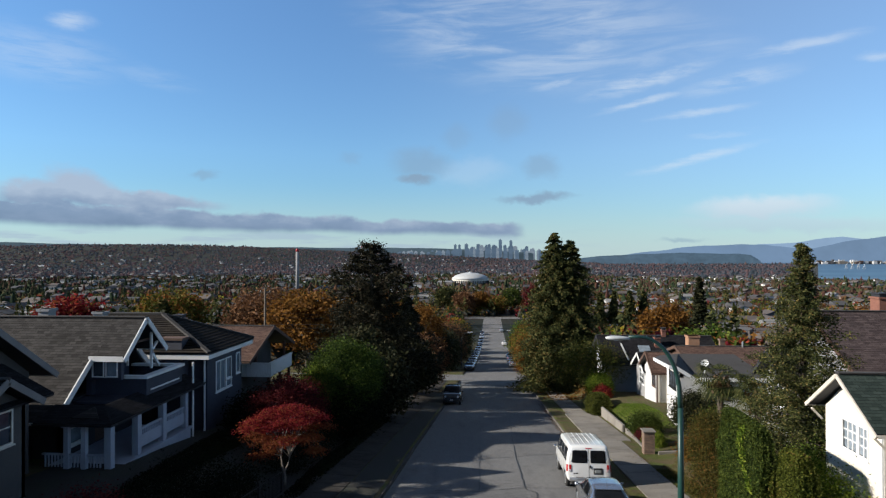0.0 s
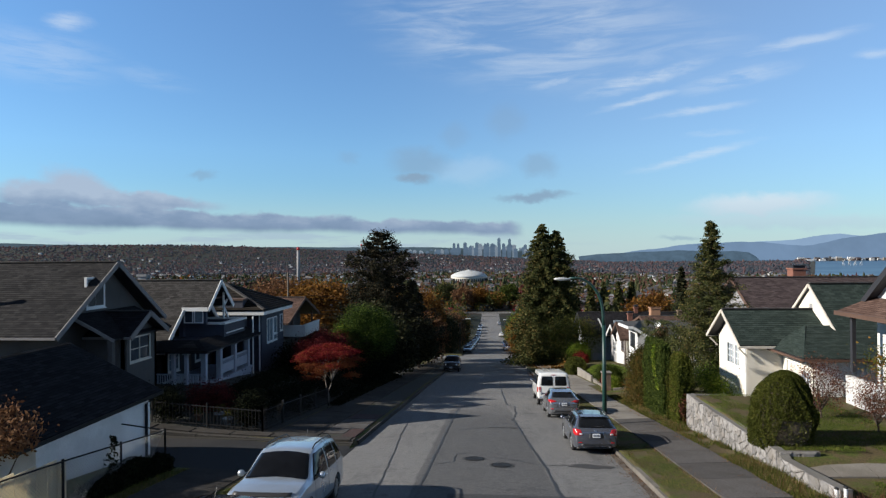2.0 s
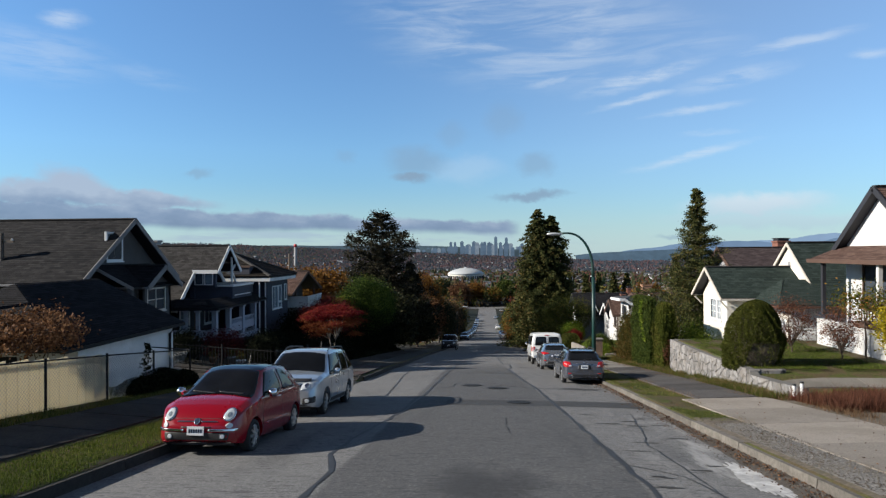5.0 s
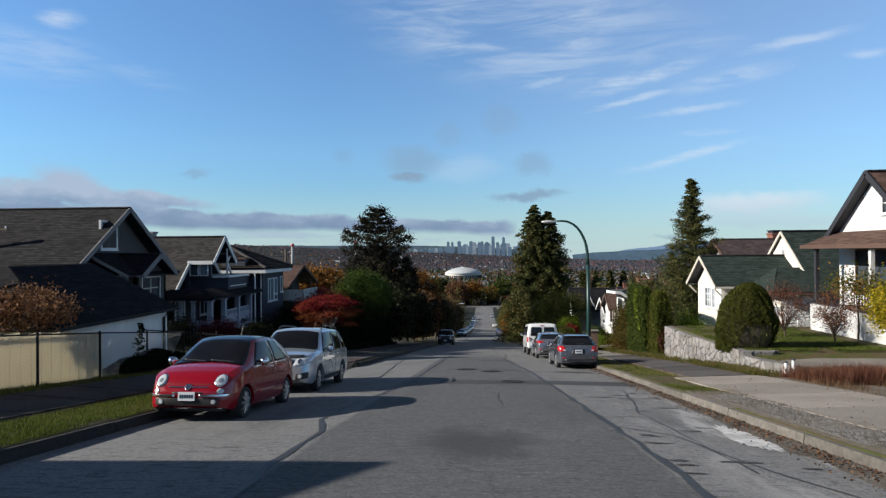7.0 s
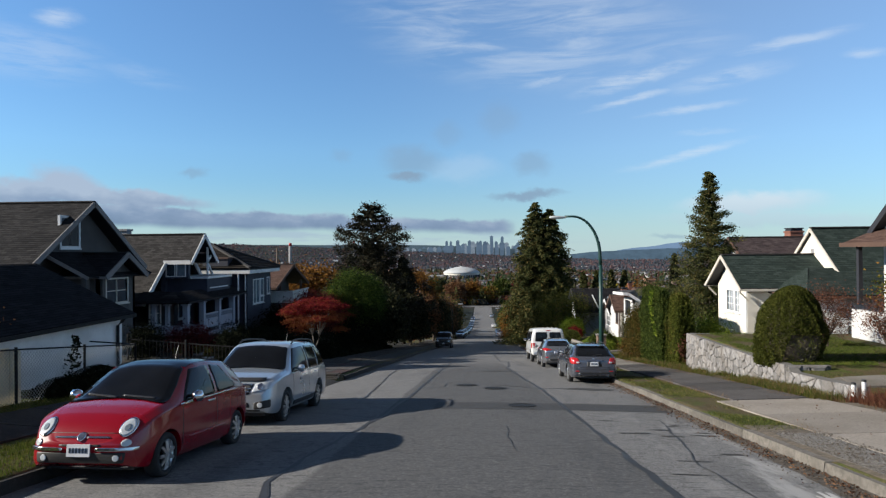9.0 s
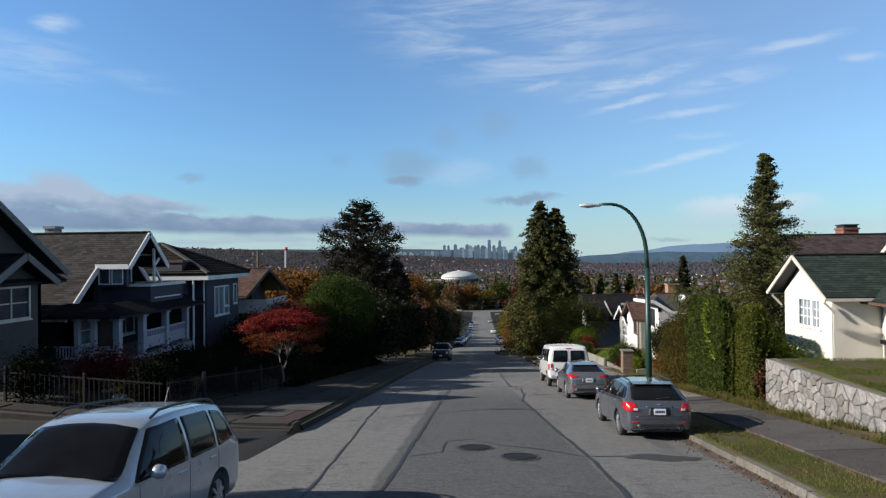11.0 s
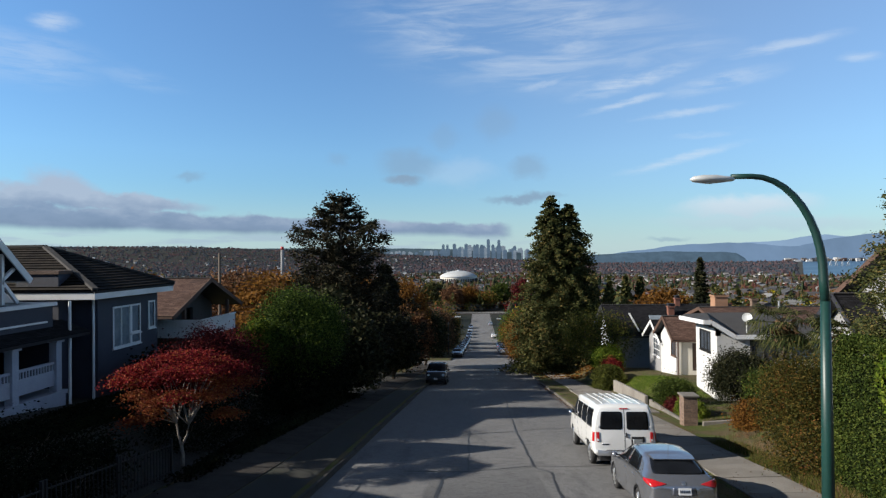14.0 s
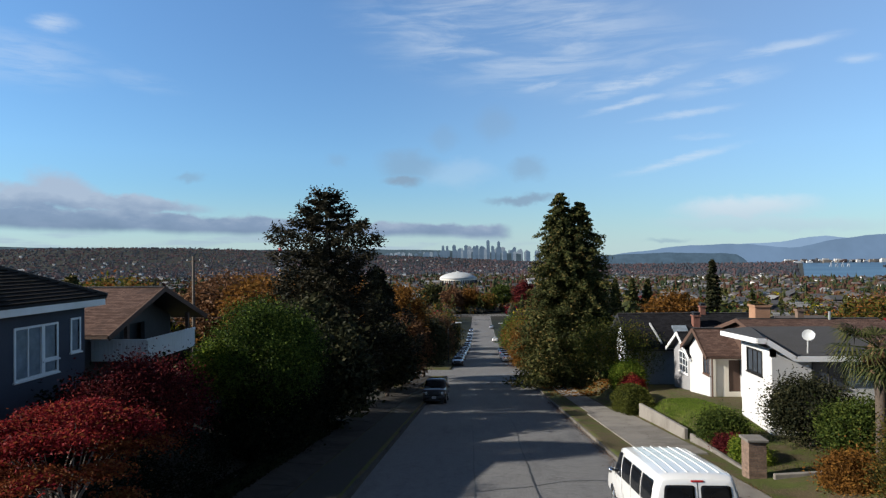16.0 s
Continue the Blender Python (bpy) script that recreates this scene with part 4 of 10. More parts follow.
def build_road_marks():
    seams = [
        ([(2.6, -26), (2.6, -8), (2.55, -3), (2.47, 0), (2.3, 4.6), (2.12, 10), (2.0, 12), (1.8, 14.8), (1.58, 19.6), (1.4, 20.6)], 0.13),
        ([(1.45, 20.2), (1.7, 23), (1.75, 26), (1.35, 26.6), (1.3, 28.5), (1.2, 33), (1.15, 40), (1.3, 46), (1.05, 54), (1.0, 64), (1.0, 84)], 0.1),
        ([(-1.6, -26), (-1.65, -6), (-1.84, -3.6), (-1.85, -1.9), (-2.12, -0.8), (-2.05, 1), (-1.66, 4.3), (-1.5, 9), (-1.45, 14), (-1.42, 22.7), (-1.35, 25), (-0.7, 26)], 0.12),
        ([(-0.65, 25.9), (-0.7, 28), (-0.75, 32.6), (-0.85, 37), (-0.9, 42), (-1.2, 52), (-1.5, 64), (-1.5, 84)], 0.07),
        ([(-2.6, 6.5), (-2.8, 10), (-3.1, 13.8), (-3.25, 15.7), (-3.6, 22.6), (-3.5, 24.5)], 0.08),
        ([(-4.4, 15.0), (-3.1, 15.7), (-1.08, 17.1), (0, 17.8), (1.7, 18.2)], 0.045),
        ([(-2.6, 26), (-0.65, 25.95), (1.24, 26.8), (2.6, 26.9), (4.3, 27.4)], 0.06),
        ([(-0.76, 32.65), (0.8, 33.2), (2.3, 34.2), (4.4, 34.6)], 0.06),
        ([(-0.8, 12), (-0.2, 12.3), (0.5, 11.56), (1.2, 11.2), (2.0, 10.5), (2.9, 10.6)], 0.06),
        ([(-0.74, 11.9), (-0.8, 10.8), (-1.5, 10.3)], 0.05),
        ([(4.3, 21.8), (3.1, 23.2), (2.1, 23.0), (1.7, 23.4)], 0.05),
        ([(0.9, 1.2), (0.8, 2.4), (0.85, 3.5)], 0.02),
        ([(3.4, -4), (3.3, 0.5), (3.9, 4.4)], 0.04),
        ([(4.4, -6.5), (3.5, -3.5), (3.2, -1.8), (2.6, -1.2)], 0.05),
        ([(-4.3, 5.2), (-3.0, 5.0), (-1.7, 4.2)], 0.04),
    ]
    for pts, w in seams:
        tagged(part("tar_seam", ribbon(pts, w * 0.72), "tar"), "black tar seal over a crack in the road", "tar seam", "tar seams on the road", "structure")
    strip = Geo().grid([[(x, y, road_z(y) + 0.06 * (1 - (x / 4.6) ** 2) - 0.03 + 0.004) for x in np.linspace(-0.7, 4.5, 12)] for y in (5.75, 6.3, 6.95)])
    tagged(part("trench_patch", strip, "patch"), "dark strip of newer asphalt across the road", "road patch", kind="structure")
    for cx, cy, rx, ry in ((1.1, 18.0, 0.9, 0.2), (3.6, 10.6, 0.7, 0.3)):
        tagged(part("oil_stain", blot(cx, cy, rx, ry, 0.005), "patch"), "dark ragged stain on the asphalt", "road stain", "road stains", "structure")
    for cx, cy, rx, ry in ((4.2, -1.75, 0.2, 0.95), (4.05, -2.0, 0.14, 0.5)):
        tagged(part("mortar_spill", blot(cx, cy, rx, ry, 0.008 + 0.003 * (rx < 0.2), 70, 0.2), "spill"), "white dried mortar wash on the asphalt", "road stain", "road stains", "structure")
    for k in range(26):
        cx, cy = rng.uniform(2.7, 4.4), rng.uniform(-6.5, 4.5)
        tagged(part("tar_spot", blot(cx, cy, rng.uniform(0.08, 0.26), rng.uniform(0.02, 0.05), 0.007, 14, 0.45), "patch"), "small dark scar in the asphalt", "road stain", "scars in the asphalt", "structure")
    rows = []
    for y in np.arange(-26, 30, 0.25):
        x0 = 4.72 - (0.2 + 0.1 * noise.fractal(Vector((y * 0.7, 3.1, 0)), 1.0, 2.0, 4) + 0.14 * step(-y, -6, 2)) - rng.uniform(-0.03, 0.03)
        rows.append([(x, y, road_z(y) + 0.06 * (1 - (x / 4.6) ** 2) - 0.03 + lift) for x, lift in ((x0, 0.004), ((x0 + 4.72) / 2, 0.022), (4.72, 0.04))])
    structure("gutter_dirt", Geo().grid(rows), "gutter_dirt", "dark grit and leaf mould lying in the gutter", smooth=True)
    for cx, cy in ((-0.12, 11.3), (0.75, 10.4), (1.3, 6.4)):
        top = thing("manhole_cover", (cx, cy, road_z(cy)), "round cast-iron manhole cover set in tar", "manhole cover", "manhole covers")
        z = road_z(cy) + 0.06 * (1 - (cx / 4.6) ** 2) - 0.03
        part("collar", blot(cx, cy, 0.4, 0.4, 0.007, 22, 0.1), "patch", top)
        tilt = Geo().lathe((0, 0, 0), (0, 0.125, 1), [(0.33, -0.02), (0.33, 0.012), (0.3, 0.02), (0.29, 0.014)], 20)
        tilt.v = [(x + cx, y + cy, w + z) for x, y, w in tilt.v]
        part("lid", tilt, "black_iron", top)


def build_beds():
    # sheets over the shaded ground, with that shade painted into them
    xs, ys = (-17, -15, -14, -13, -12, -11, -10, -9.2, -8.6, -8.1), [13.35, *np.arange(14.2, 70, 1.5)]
    structure("garden_bed", Geo().grid([[(x, y, land(x, y) + 0.025) for x in xs] for y in ys]), "shade_dark", "planted soil coloured near black for the shade of the houses", smooth=True)
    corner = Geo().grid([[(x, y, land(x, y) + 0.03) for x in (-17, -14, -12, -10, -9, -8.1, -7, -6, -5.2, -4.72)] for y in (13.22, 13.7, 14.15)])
    structure("corner_earth", corner, "shade_dark", "near-black sheet standing for shade at the corner of the lane", smooth=True)
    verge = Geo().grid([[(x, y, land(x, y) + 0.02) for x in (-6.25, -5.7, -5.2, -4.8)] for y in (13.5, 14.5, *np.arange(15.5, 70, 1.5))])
    structure("verge_earth", verge, "shade_dark", "verge earth under the trees, coloured near black for the shade", smooth=True)


def build_gravel():
    g = Geo().grid([[(x, y, land(x, y) + (0.012 if x in (4.92, 5.8) or y in (-3.4, 2.4) else 0.035)) for x in (4.92, 5.1, 5.4, 5.65, 5.8)] for y in (-3.4, -2.8, -1.5, 0.0, 1.2, 2.0, 2.4)])
    structure("gravel_bed", g, "gravel", "patch of loose grey gravel beside the kerb", smooth=True)


build_gravel()
build_ground()
build_beds()
build_road()
build_kerbs()
build_pavements()
build_road_marks()

# ---- houses ----
def shingles(name, a, b, c, d, material, parent, label="", row=0.14, lift=0.011, under=None):
    """One slope of a roof: courses of shingles one over the other. a to b is the eave, d to c the ridge."""
    a, b, c, d = map(Vector, (a, b, c, d))
    n = (b - a).cross(d - a).normalized()
    if n.z < 0:
        n = -n
    height = max((d - a).length, (c - b).length)
    rows = max(2, round(height / row))
    g = Geo()
    for i in range(rows):
        s, t = i / rows, min((i + 1.35) / rows, 1.0)
        l0, r0, l1, r1 = a.lerp(d, s), b.lerp(c, s), a.lerp(d, t), b.lerp(c, t)
        up = n * lift
        jig = rng.uniform(-0.002, 0.002)
        g.add([l0 + up + n * jig, r0 + up - n * jig, r1 + n * 0.002, l1 + n * 0.002, l0 - n * 0.01, r0 - n * 0.01], [(0, 1, 2, 3), (4, 5, 1, 0)],
              [((0, i * row), ((r0 - l0).length, i * row), ((r1 - l0).dot((r0 - l0).normalized()) if (r0 - l0).length > 1e-3 else 0.1, i * row + row * 0.98), ((l1 - l0).dot((r0 - l0).normalized()) if (r0 - l0).length > 1e-3 else 0, i * row + row * 0.98)),
               ((0, i * row), ((r0 - l0).length, i * row), ((r0 - l0).length, i * row), (0, i * row))])
    ob = part(name, g, material, parent, label, kind="stuff")
    deck = Geo().slab([p - n * 0.012 for p in (a, b, c, d)] if (c - d).length > 1e-3 else [p - n * 0.012 for p in (a, b, c)], -n * 0.1)
    part("roof_deck", deck, under or "paint_dark", ob)
    return ob


def spot(axis, face, sign, u, z, depth=0.0):
    """A point on a wall: face is its outer plane, sign the way it looks, depth how far behind that plane."""
    return (face - sign * depth, u, z) if axis == "x" else (u, face - sign * depth, z)


def slab_on(g, axis, face, sign, u0, u1, z0, z1, front, back):
    p, q = spot(axis, face, sign, u0, z0, front), spot(axis, face, sign, u1, z1, back)
    g.box(min(p[0], q[0]), max(p[0], q[0]), min(p[1], q[1]), max(p[1], q[1]), min(p[2], q[2]), max(p[2], q[2]))
    return g


def wall(name, axis, face, sign, u0, u1, z0, z1, material, parent, holes=(), apex=None, thick=0.2, label=""):
    """A wall with real openings; apex (u, z): the point of a gable over it."""
    g = Geo()
    us = sorted({u0, u1, *[h[0] for h in holes], *[h[1] for h in holes]})
    zs = sorted({z0, z1, *[h[2] for h in holes if h[2] < z1], *[h[3] for h in holes if h[3] < z1]})
    at, solid = {}, set()
    for i in range(len(us) - 1):
        for j in range(len(zs) - 1):
            mu, mz = (us[i] + us[i + 1]) / 2, (zs[j] + zs[j + 1]) / 2
            if not any(h[0] < mu < h[1] and h[2] < mz < h[3] for h in holes):
                solid.add((i, j))

    def vert(i, j, k):
        if (i, j, k) not in at:
            at[i, j, k] = len(g.v)
            g.v.append(spot(axis, face, sign, us[i], zs[j], thick * k))
        return at[i, j, k]

    for i, j in sorted(solid):
        for k in (0, 1):
            g.f.append(tuple(vert(i + a, j + b, k) for a, b in ((0, 0), (1, 0), (1, 1), (0, 1))))
        for di, dj, ends in ((-1, 0, ((0, 0), (0, 1))), (1, 0, ((1, 0), (1, 1))), (0, -1, ((0, 0), (1, 0))), (0, 1, ((0, 1), (1, 1)))):
            if (i + di, j + dj) not in solid:
                (a, b), (c, d) = ends
                g.f.append((vert(i + a, j + b, 0), vert(i + c, j + d, 0), vert(i + c, j + d, 1), vert(i + a, j + b, 1)))
    if apex:
        top = [h for h in holes if h[2] >= z1]
        au, az = apex
        def line(u):
            return z1 + (az - z1) * ((u - u0) / (au - u0) if u < au else (u1 - u) / (u1 - au))
        cuts = sorted({u0, au, u1, *[h[0] for h in top], *[h[1] for h in top]})
        way = Vector(spot(axis, 0, sign, 0, 0, thick)) - Vector(spot(axis, 0, sign, 0, 0, 0))
        for a, b in zip(cuts, cuts[1:]):
            m = (a + b) / 2
            over = [h for h in top if h[0] < m < h[1]]
            spans = [(z1, None)] if not over else [(z1, over[0][2]), (over[0][3], None)]
            for lo, hi in spans:
                if hi is None:
                    pts = [(a, lo), (b, lo), (b, max(line(b), lo)), (a, max(line(a), lo))]
                else:
                    pts = [(a, lo), (b, lo), (b, hi), (a, hi)]
                g.slab([spot(axis, face, sign, u, z) for u, z in pts], way)
    return part(name, g, material, parent, label)


def window(axis, face, sign, u0, u1, z0, z1, parent, bars=(1, 1), frame_mat="paint_white", pane="glass_house", w=0.07, sill=True, label=""):
    """A window in its opening: frame, panes between the bars, sill."""
    lim = [(u0 - w, z0 - w), (u1 + w, z0 - w), (u1 + w, z1 + w), (u0 - w, z1 + w)]
    inn = [(u0, z0), (u1, z0), (u1, z1), (u0, z1)]
    vs = [spot(axis, face, sign, *p, d) for d in (-0.03, 0.08) for ring in (lim, inn) for p in ring]
    fs = []
    for i in range(4):
        j = (i + 1) % 4
        fs += [(i, j, 4 + j, 4 + i), (8 + i, 12 + i, 12 + j, 8 + j), (i, 8 + i, 8 + j, j), (4 + i, 4 + j, 12 + j, 12 + i)]
    ob = part("window", Geo().add(vs, fs), frame_mat, parent, label or "framed window")
    nu, nz = bars
    for i in range(1, nu):
        u = u0 + (u1 - u0) * i / nu
        part("glazing_bar", slab_on(Geo(), axis, face, sign, u - 0.022, u + 0.022, z0, z1, 0.0, 0.07), frame_mat, ob)
    for j in range(1, nz):
        z = z0 + (z1 - z0) * j / nz
        part("glazing_bar", slab_on(Geo(), axis, face, sign, u0, u1, z - 0.018, z + 0.018, 0.005, 0.065), frame_mat, ob)
    for i in range(nu):
        for j in range(nz):
            p = Geo()
            slab_on(p, axis, face, sign, u0 + (u1 - u0) * i / nu, u0 + (u1 - u0) * (i + 1) / nu, z0 + (z1 - z0) * j / nz, z0 + (z1 - z0) * (j + 1) / nz, 0.035, 0.045)
            part("pane", p, pane, ob)
    if sill:
        s = Geo()
        slab_on(s, axis, face, sign, u0 - w - 0.04, u1 + w + 0.04, z0 - w - 0.05, z0 - w, -0.07, 0.06)
        part("sill", s, frame_mat, ob)
    return ob


def board(parent, pts, w, h, material, name="bargeboard", label=""):
    g = Geo()
    for a, b in zip(pts, pts[1:]):
        g.beam(a, b, w, h)
    return part(name, g, material, parent, label)


def core(parent, x0, x1, y0, y1, z0, z1):
    """The dark inside of a house behind its openings."""
    return part("inner_wall", Geo().box(x0, x1, y0, y1, z0, z1), "interior", parent)


def gable_x(parent, x0, x1, y0, y1, ridge_y, eave_z, ridge_z, material, board_mat, front=None, deep=0.22):
    """A gable roof whose ridge runs along x, from x0 to x1 with eaves at y0 and y1."""
    shingles("roof", (x0, y0, eave_z), (x1, y0, eave_z), (x1, ridge_y, ridge_z), (x0, ridge_y, ridge_z), material, parent)
    shingles("roof", (x1, y1, eave_z), (x0, y1, eave_z), (x0, ridge_y, ridge_z), (x1, ridge_y, ridge_z), material, parent)
    part("ridge_cap", Geo().beam((x0, ridge_y, ridge_z + 0.02), (x1, ridge_y, ridge_z + 0.02), 0.24, 0.05), "roof_felt", parent)
    for x in ((x0, x1) if front is None else (front,)):
        s = 0.03 if x == max(x0, x1) else -0.03
        board(parent, [(x + s, y0 - 0.02, eave_z - 0.1), (x + s, ridge_y, ridge_z - 0.08)], 0.05, deep, board_mat)
        board(parent, [(x + s, y1 + 0.02, eave_z - 0.1), (x + s, ridge_y, ridge_z - 0.08)], 0.05, deep, board_mat)
    for y in (y0, y1):
        part("gutter", Geo().beam((x0, y, eave_z - 0.08), (x1, y, eave_z - 0.08), 0.1, 0.1), board_mat, parent)


def chimney(parent, x, y, z0, z1, w, material, pot=True):
    g = Geo().box(x - w / 2, x + w / 2, y - w / 2, y + w / 2, z0, z1).box(x - w / 2 - 0.06, x + w / 2 + 0.06, y - w / 2 - 0.06, y + w / 2 + 0.06, z1 - 0.12, z1)
    ob = part("chimney", g, material, parent)
    if pot:
        part("chimney_cap", Geo().box(x - w / 2 + 0.04, x + w / 2 - 0.04, y - w / 2 + 0.04, y + w / 2 - 0.04, z1, z1 + 0.16).box(x - w / 2 - 0.03, x + w / 2 + 0.03, y - w / 2 - 0.03, y + w / 2 + 0.03, z1 + 0.16, z1 + 0.22), "paint_dark", ob)
    return ob


def house_cream():
    """The cream bungalow with green roofs above the stone wall."""
    h = thing("house", (12.3, 20.5, -0.9), "cream stucco bungalow with dark green shingle roofs", "house", "houses along the street")
    zb, ze, zp = -1.3, 1.62, 3.1
    hole = (21.35, 22.75, 0.45, 1.4)
    wall("wall", "x", 12.3, -1, 20.5, 23.9, zb, ze, "stucco_cream", h, [hole], (22.3, zp - 0.12))
    core(h, 12.75, 15.6, 20.9, 23.5, zb, ze - 0.1)
    window("x", 12.3, -1, 21.95, 22.75, 0.45, 1.4, h, (3, 3), pane="glass_lit")
    window("x", 12.3, -1, 21.35, 21.8, 0.45, 1.4, h, (2, 3), pane="glass_lit")
    wall("wall", "y", 20.5, -1, 12.5, 16.2, zb, ze, "stucco_cream", h)
    wall("wall", "y", 23.9, 1, 12.5, 16.2, zb, ze, "stucco_cream", h)
    gable_x(h, 11.85, 16.4, 20.1, 24.35, 22.3, ze, zp, "shingle_green", "wood_fascia", 11.85, deep=0.13)
    for y in (20.35, 24.1):
        board(h, [(12.28, y, 1.05), (11.9, y, 1.45)], 0.06, 0.07, "wood_fascia", "bracket")
    board(h, [(12.28, 20.55, 1.55), (12.28, 20.55, -0.9)], 0.07, 0.07, "paint_white", "downspout")
    # the porch wing with the door
    wall("wall", "x", 13.9, -1, 17.7, 20.45, zb, 1.5, "stucco_cream", h, [(19.3, 20.1, -0.7, 1.0), (18.05, 18.7, -0.1, 0.75)])
    core(h, 14.2, 17.5, 18.0, 20.4, zb, 1.15)
    door = part("door", Geo().box(13.97, 14.02, 19.3, 20.1, -0.7, 1.0), "paint_white", h, "white panelled front door")
    for y0, y1, z0, z1 in ((19.42, 19.67, 0.25, 0.85), (19.73, 19.98, 0.25, 0.85), (19.42, 19.67, -0.55, 0.1), (19.73, 19.98, -0.55, 0.1)):
        part("door_panel", Geo().box(13.945, 13.97, y0, y1, z0, z1), "wood_fascia", door)
    part("door_handle", Geo().tube([(13.93, 19.36, 0.12), (13.9, 19.36, 0.12), (13.9, 19.44, 0.12)], 0.015, 8), "chrome", door)
    window("x", 13.9, -1, 18.05, 18.7, -0.1, 0.75, h, (2, 1), pane="glass_lit")
    g = Geo()
    for i in range(20):
        z = zb + i * 0.14
        g.add([(13.9, 17.68, z), (18.6, 17.68, z), (18.6, 17.72, z + 0.14), (13.9, 17.72, z + 0.14), (13.9, 17.72, z), (18.6, 17.72, z)], [(0, 1, 2, 3), (5, 4, 0, 1)])
    part("siding", g, "paint_white", h, "white lap siding")
    part("wall", Geo().box(13.9, 18.6, 17.73, 17.85, zb, 1.5), "stucco_cream", h)
    part("hatch", Geo().box(14.5, 15.0, 17.64, 17.7, -0.2, 0.25), "paint_white", h)
    shingles("roof", (13.3, 17.35, 1.5), (18.9, 17.35, 1.5), (18.9, 20.5, 2.5), (14.9, 20.5, 2.5), "shingle_green", h)
    shingles("roof", (13.3, 20.5, 1.5), (13.3, 17.35, 1.5), (14.9, 20.4, 2.5), (14.9, 20.5, 2.5), "shingle_green", h)
    part("gutter", Geo().beam((13.25, 17.32, 1.42), (18.9, 17.32, 1.42), 0.09, 0.09).beam((13.25, 17.32, 1.42), (13.25, 20.5, 1.42), 0.09, 0.09), "wood_brown", h)
    part("mailbox", Geo().box(13.78, 13.9, 20.16, 20.4, 0.0, 0.14), "black_iron", h)
    rail = Geo()
    for x in (12.9, 13.2, 13.5, 13.8):
        rail.tube([(x, 19.15, land(x, 19.15) - 0.05), (x, 19.15, -0.15 - (13.8 - x) * 0.5)], 0.016, 6)
    rail.tube([(12.85, 19.15, -0.65), (13.85, 19.15, -0.12)], 0.02, 6)
    part("handrail", rail, "black_iron", h)
    part("step", Geo().box(12.9, 13.9, 19.2, 20.2, -1.2, -0.72).box(12.5, 12.95, 19.2, 20.2, -1.2, -0.9), "concrete", h)
    # the main house behind
    wall("wall", "x", 16.12, -1, 20.2, 24.6, zb, 2.1, "stucco_cream", h, [(22.2, 22.5, 3.0, 3.35)], (22.3, 4.2))
    wall("wall", "y", 20.2, -1, 18.6, 25.8, zb, 1.9, "stucco_cream", h)
    part("wall", Geo().box(16.6, 26.0, 24.4, 24.6, zb, 1.9).box(25.8, 26.0, 20.2, 24.6, zb, 1.9), "stucco_cream", h)
    part("vent", Geo().box(16.14, 16.22, 22.2, 22.5, 3.0, 3.35), "stucco_grey", h)
    gable_x(h, 16.0, 26.3, 19.7, 25.0, 22.3, 2.1, 4.35, "shingle_green", "wood_fascia", 16.0, deep=0.13)
    chimney(h, 22.6, 22.3, 3.8, 4.95, 0.5, "stucco_white", False)


def house_gabled_white():
    """The tall white house with the brown porch roof."""
    h = thing("house", (15.5, 11.0, 0.3), "tall white stucco house with a brown porch roof", "house", "houses along the street")
    wall("wall", "x", 15.45, -1, 5.0, 16.1, -0.4, 3.9, "stucco_white", h, [(12.2, 14.9, 1.7, 3.3), (8.6, 10.8, 1.7, 3.3)])
    wall("wall", "x", 15.45, -1, 11.2, 16.1, 3.9, 4.1, "stucco_white", h, [(12.55, 13.25, 4.75, 5.45)], (13.65, 6.15))
    core(h, 15.9, 22, 5.5, 15.7, 0, 3.8)
    wall("wall", "y", 16.1, 1, 15.65, 24, -0.4, 3.9, "stucco_white", h)
    wall("wall", "y", 5.0, -1, 15.65, 24, -0.4, 3.9, "stucco_white", h)
    window("x", 15.45, -1, 12.55, 13.25, 4.75, 5.45, h, (1, 2), pane="glass_house")
    window("x", 15.45, -1, 12.2, 14.9, 1.7, 3.3, h, (3, 1), "wood_brown", pane="glass_house")
    window("x", 15.45, -1, 8.6, 10.8, 1.7, 3.3, h, (3, 1), "wood_brown", pane="glass_house")
    gable_x(h, 15.1, 24, 10.95, 16.36, 13.65, 4.0, 6.35, "shingle_brown", "paint_dark", 15.1)
    shingles("porch_roof", (14.1, 16.4, 3.55), (14.1, 4.6, 3.55), (15.45, 4.6, 4.1), (15.45, 16.4, 4.1), "shingle_brown", h, under="wood_brown")
    part("gutter", Geo().beam((14.06, 16.4, 3.5), (14.06, 4.6, 3.5), 0.12, 0.16), "wood_brown", h)
    for y in (15.6, 12.0, 8.4):
        part("porch_post", Geo().box(14.2, 14.34, y - 0.07, y + 0.07, 1.3, 3.5), "paint_dark" if y > 15 else "stucco_white", h)
    part("porch_floor", Geo().box(14.1, 15.45, 5.0, 13.2, 1.1, 1.3), "wood_brown", h)
    part("porch_wall", Geo().box(14.2, 14.4, 5.0, 16.0, -0.3, 1.1), "stucco_white", h)
    rail = Geo().beam((14.2, 5.0, 2.1), (14.2, 13.1, 2.1), 0.07, 0.06)
    for y in np.arange(5.1, 13.1, 0.16):
        rail.beam((14.2, y, 1.3), (14.2, y, 2.1), 0.03, 0.03)
    part("railing", rail, "wood_brown", h)


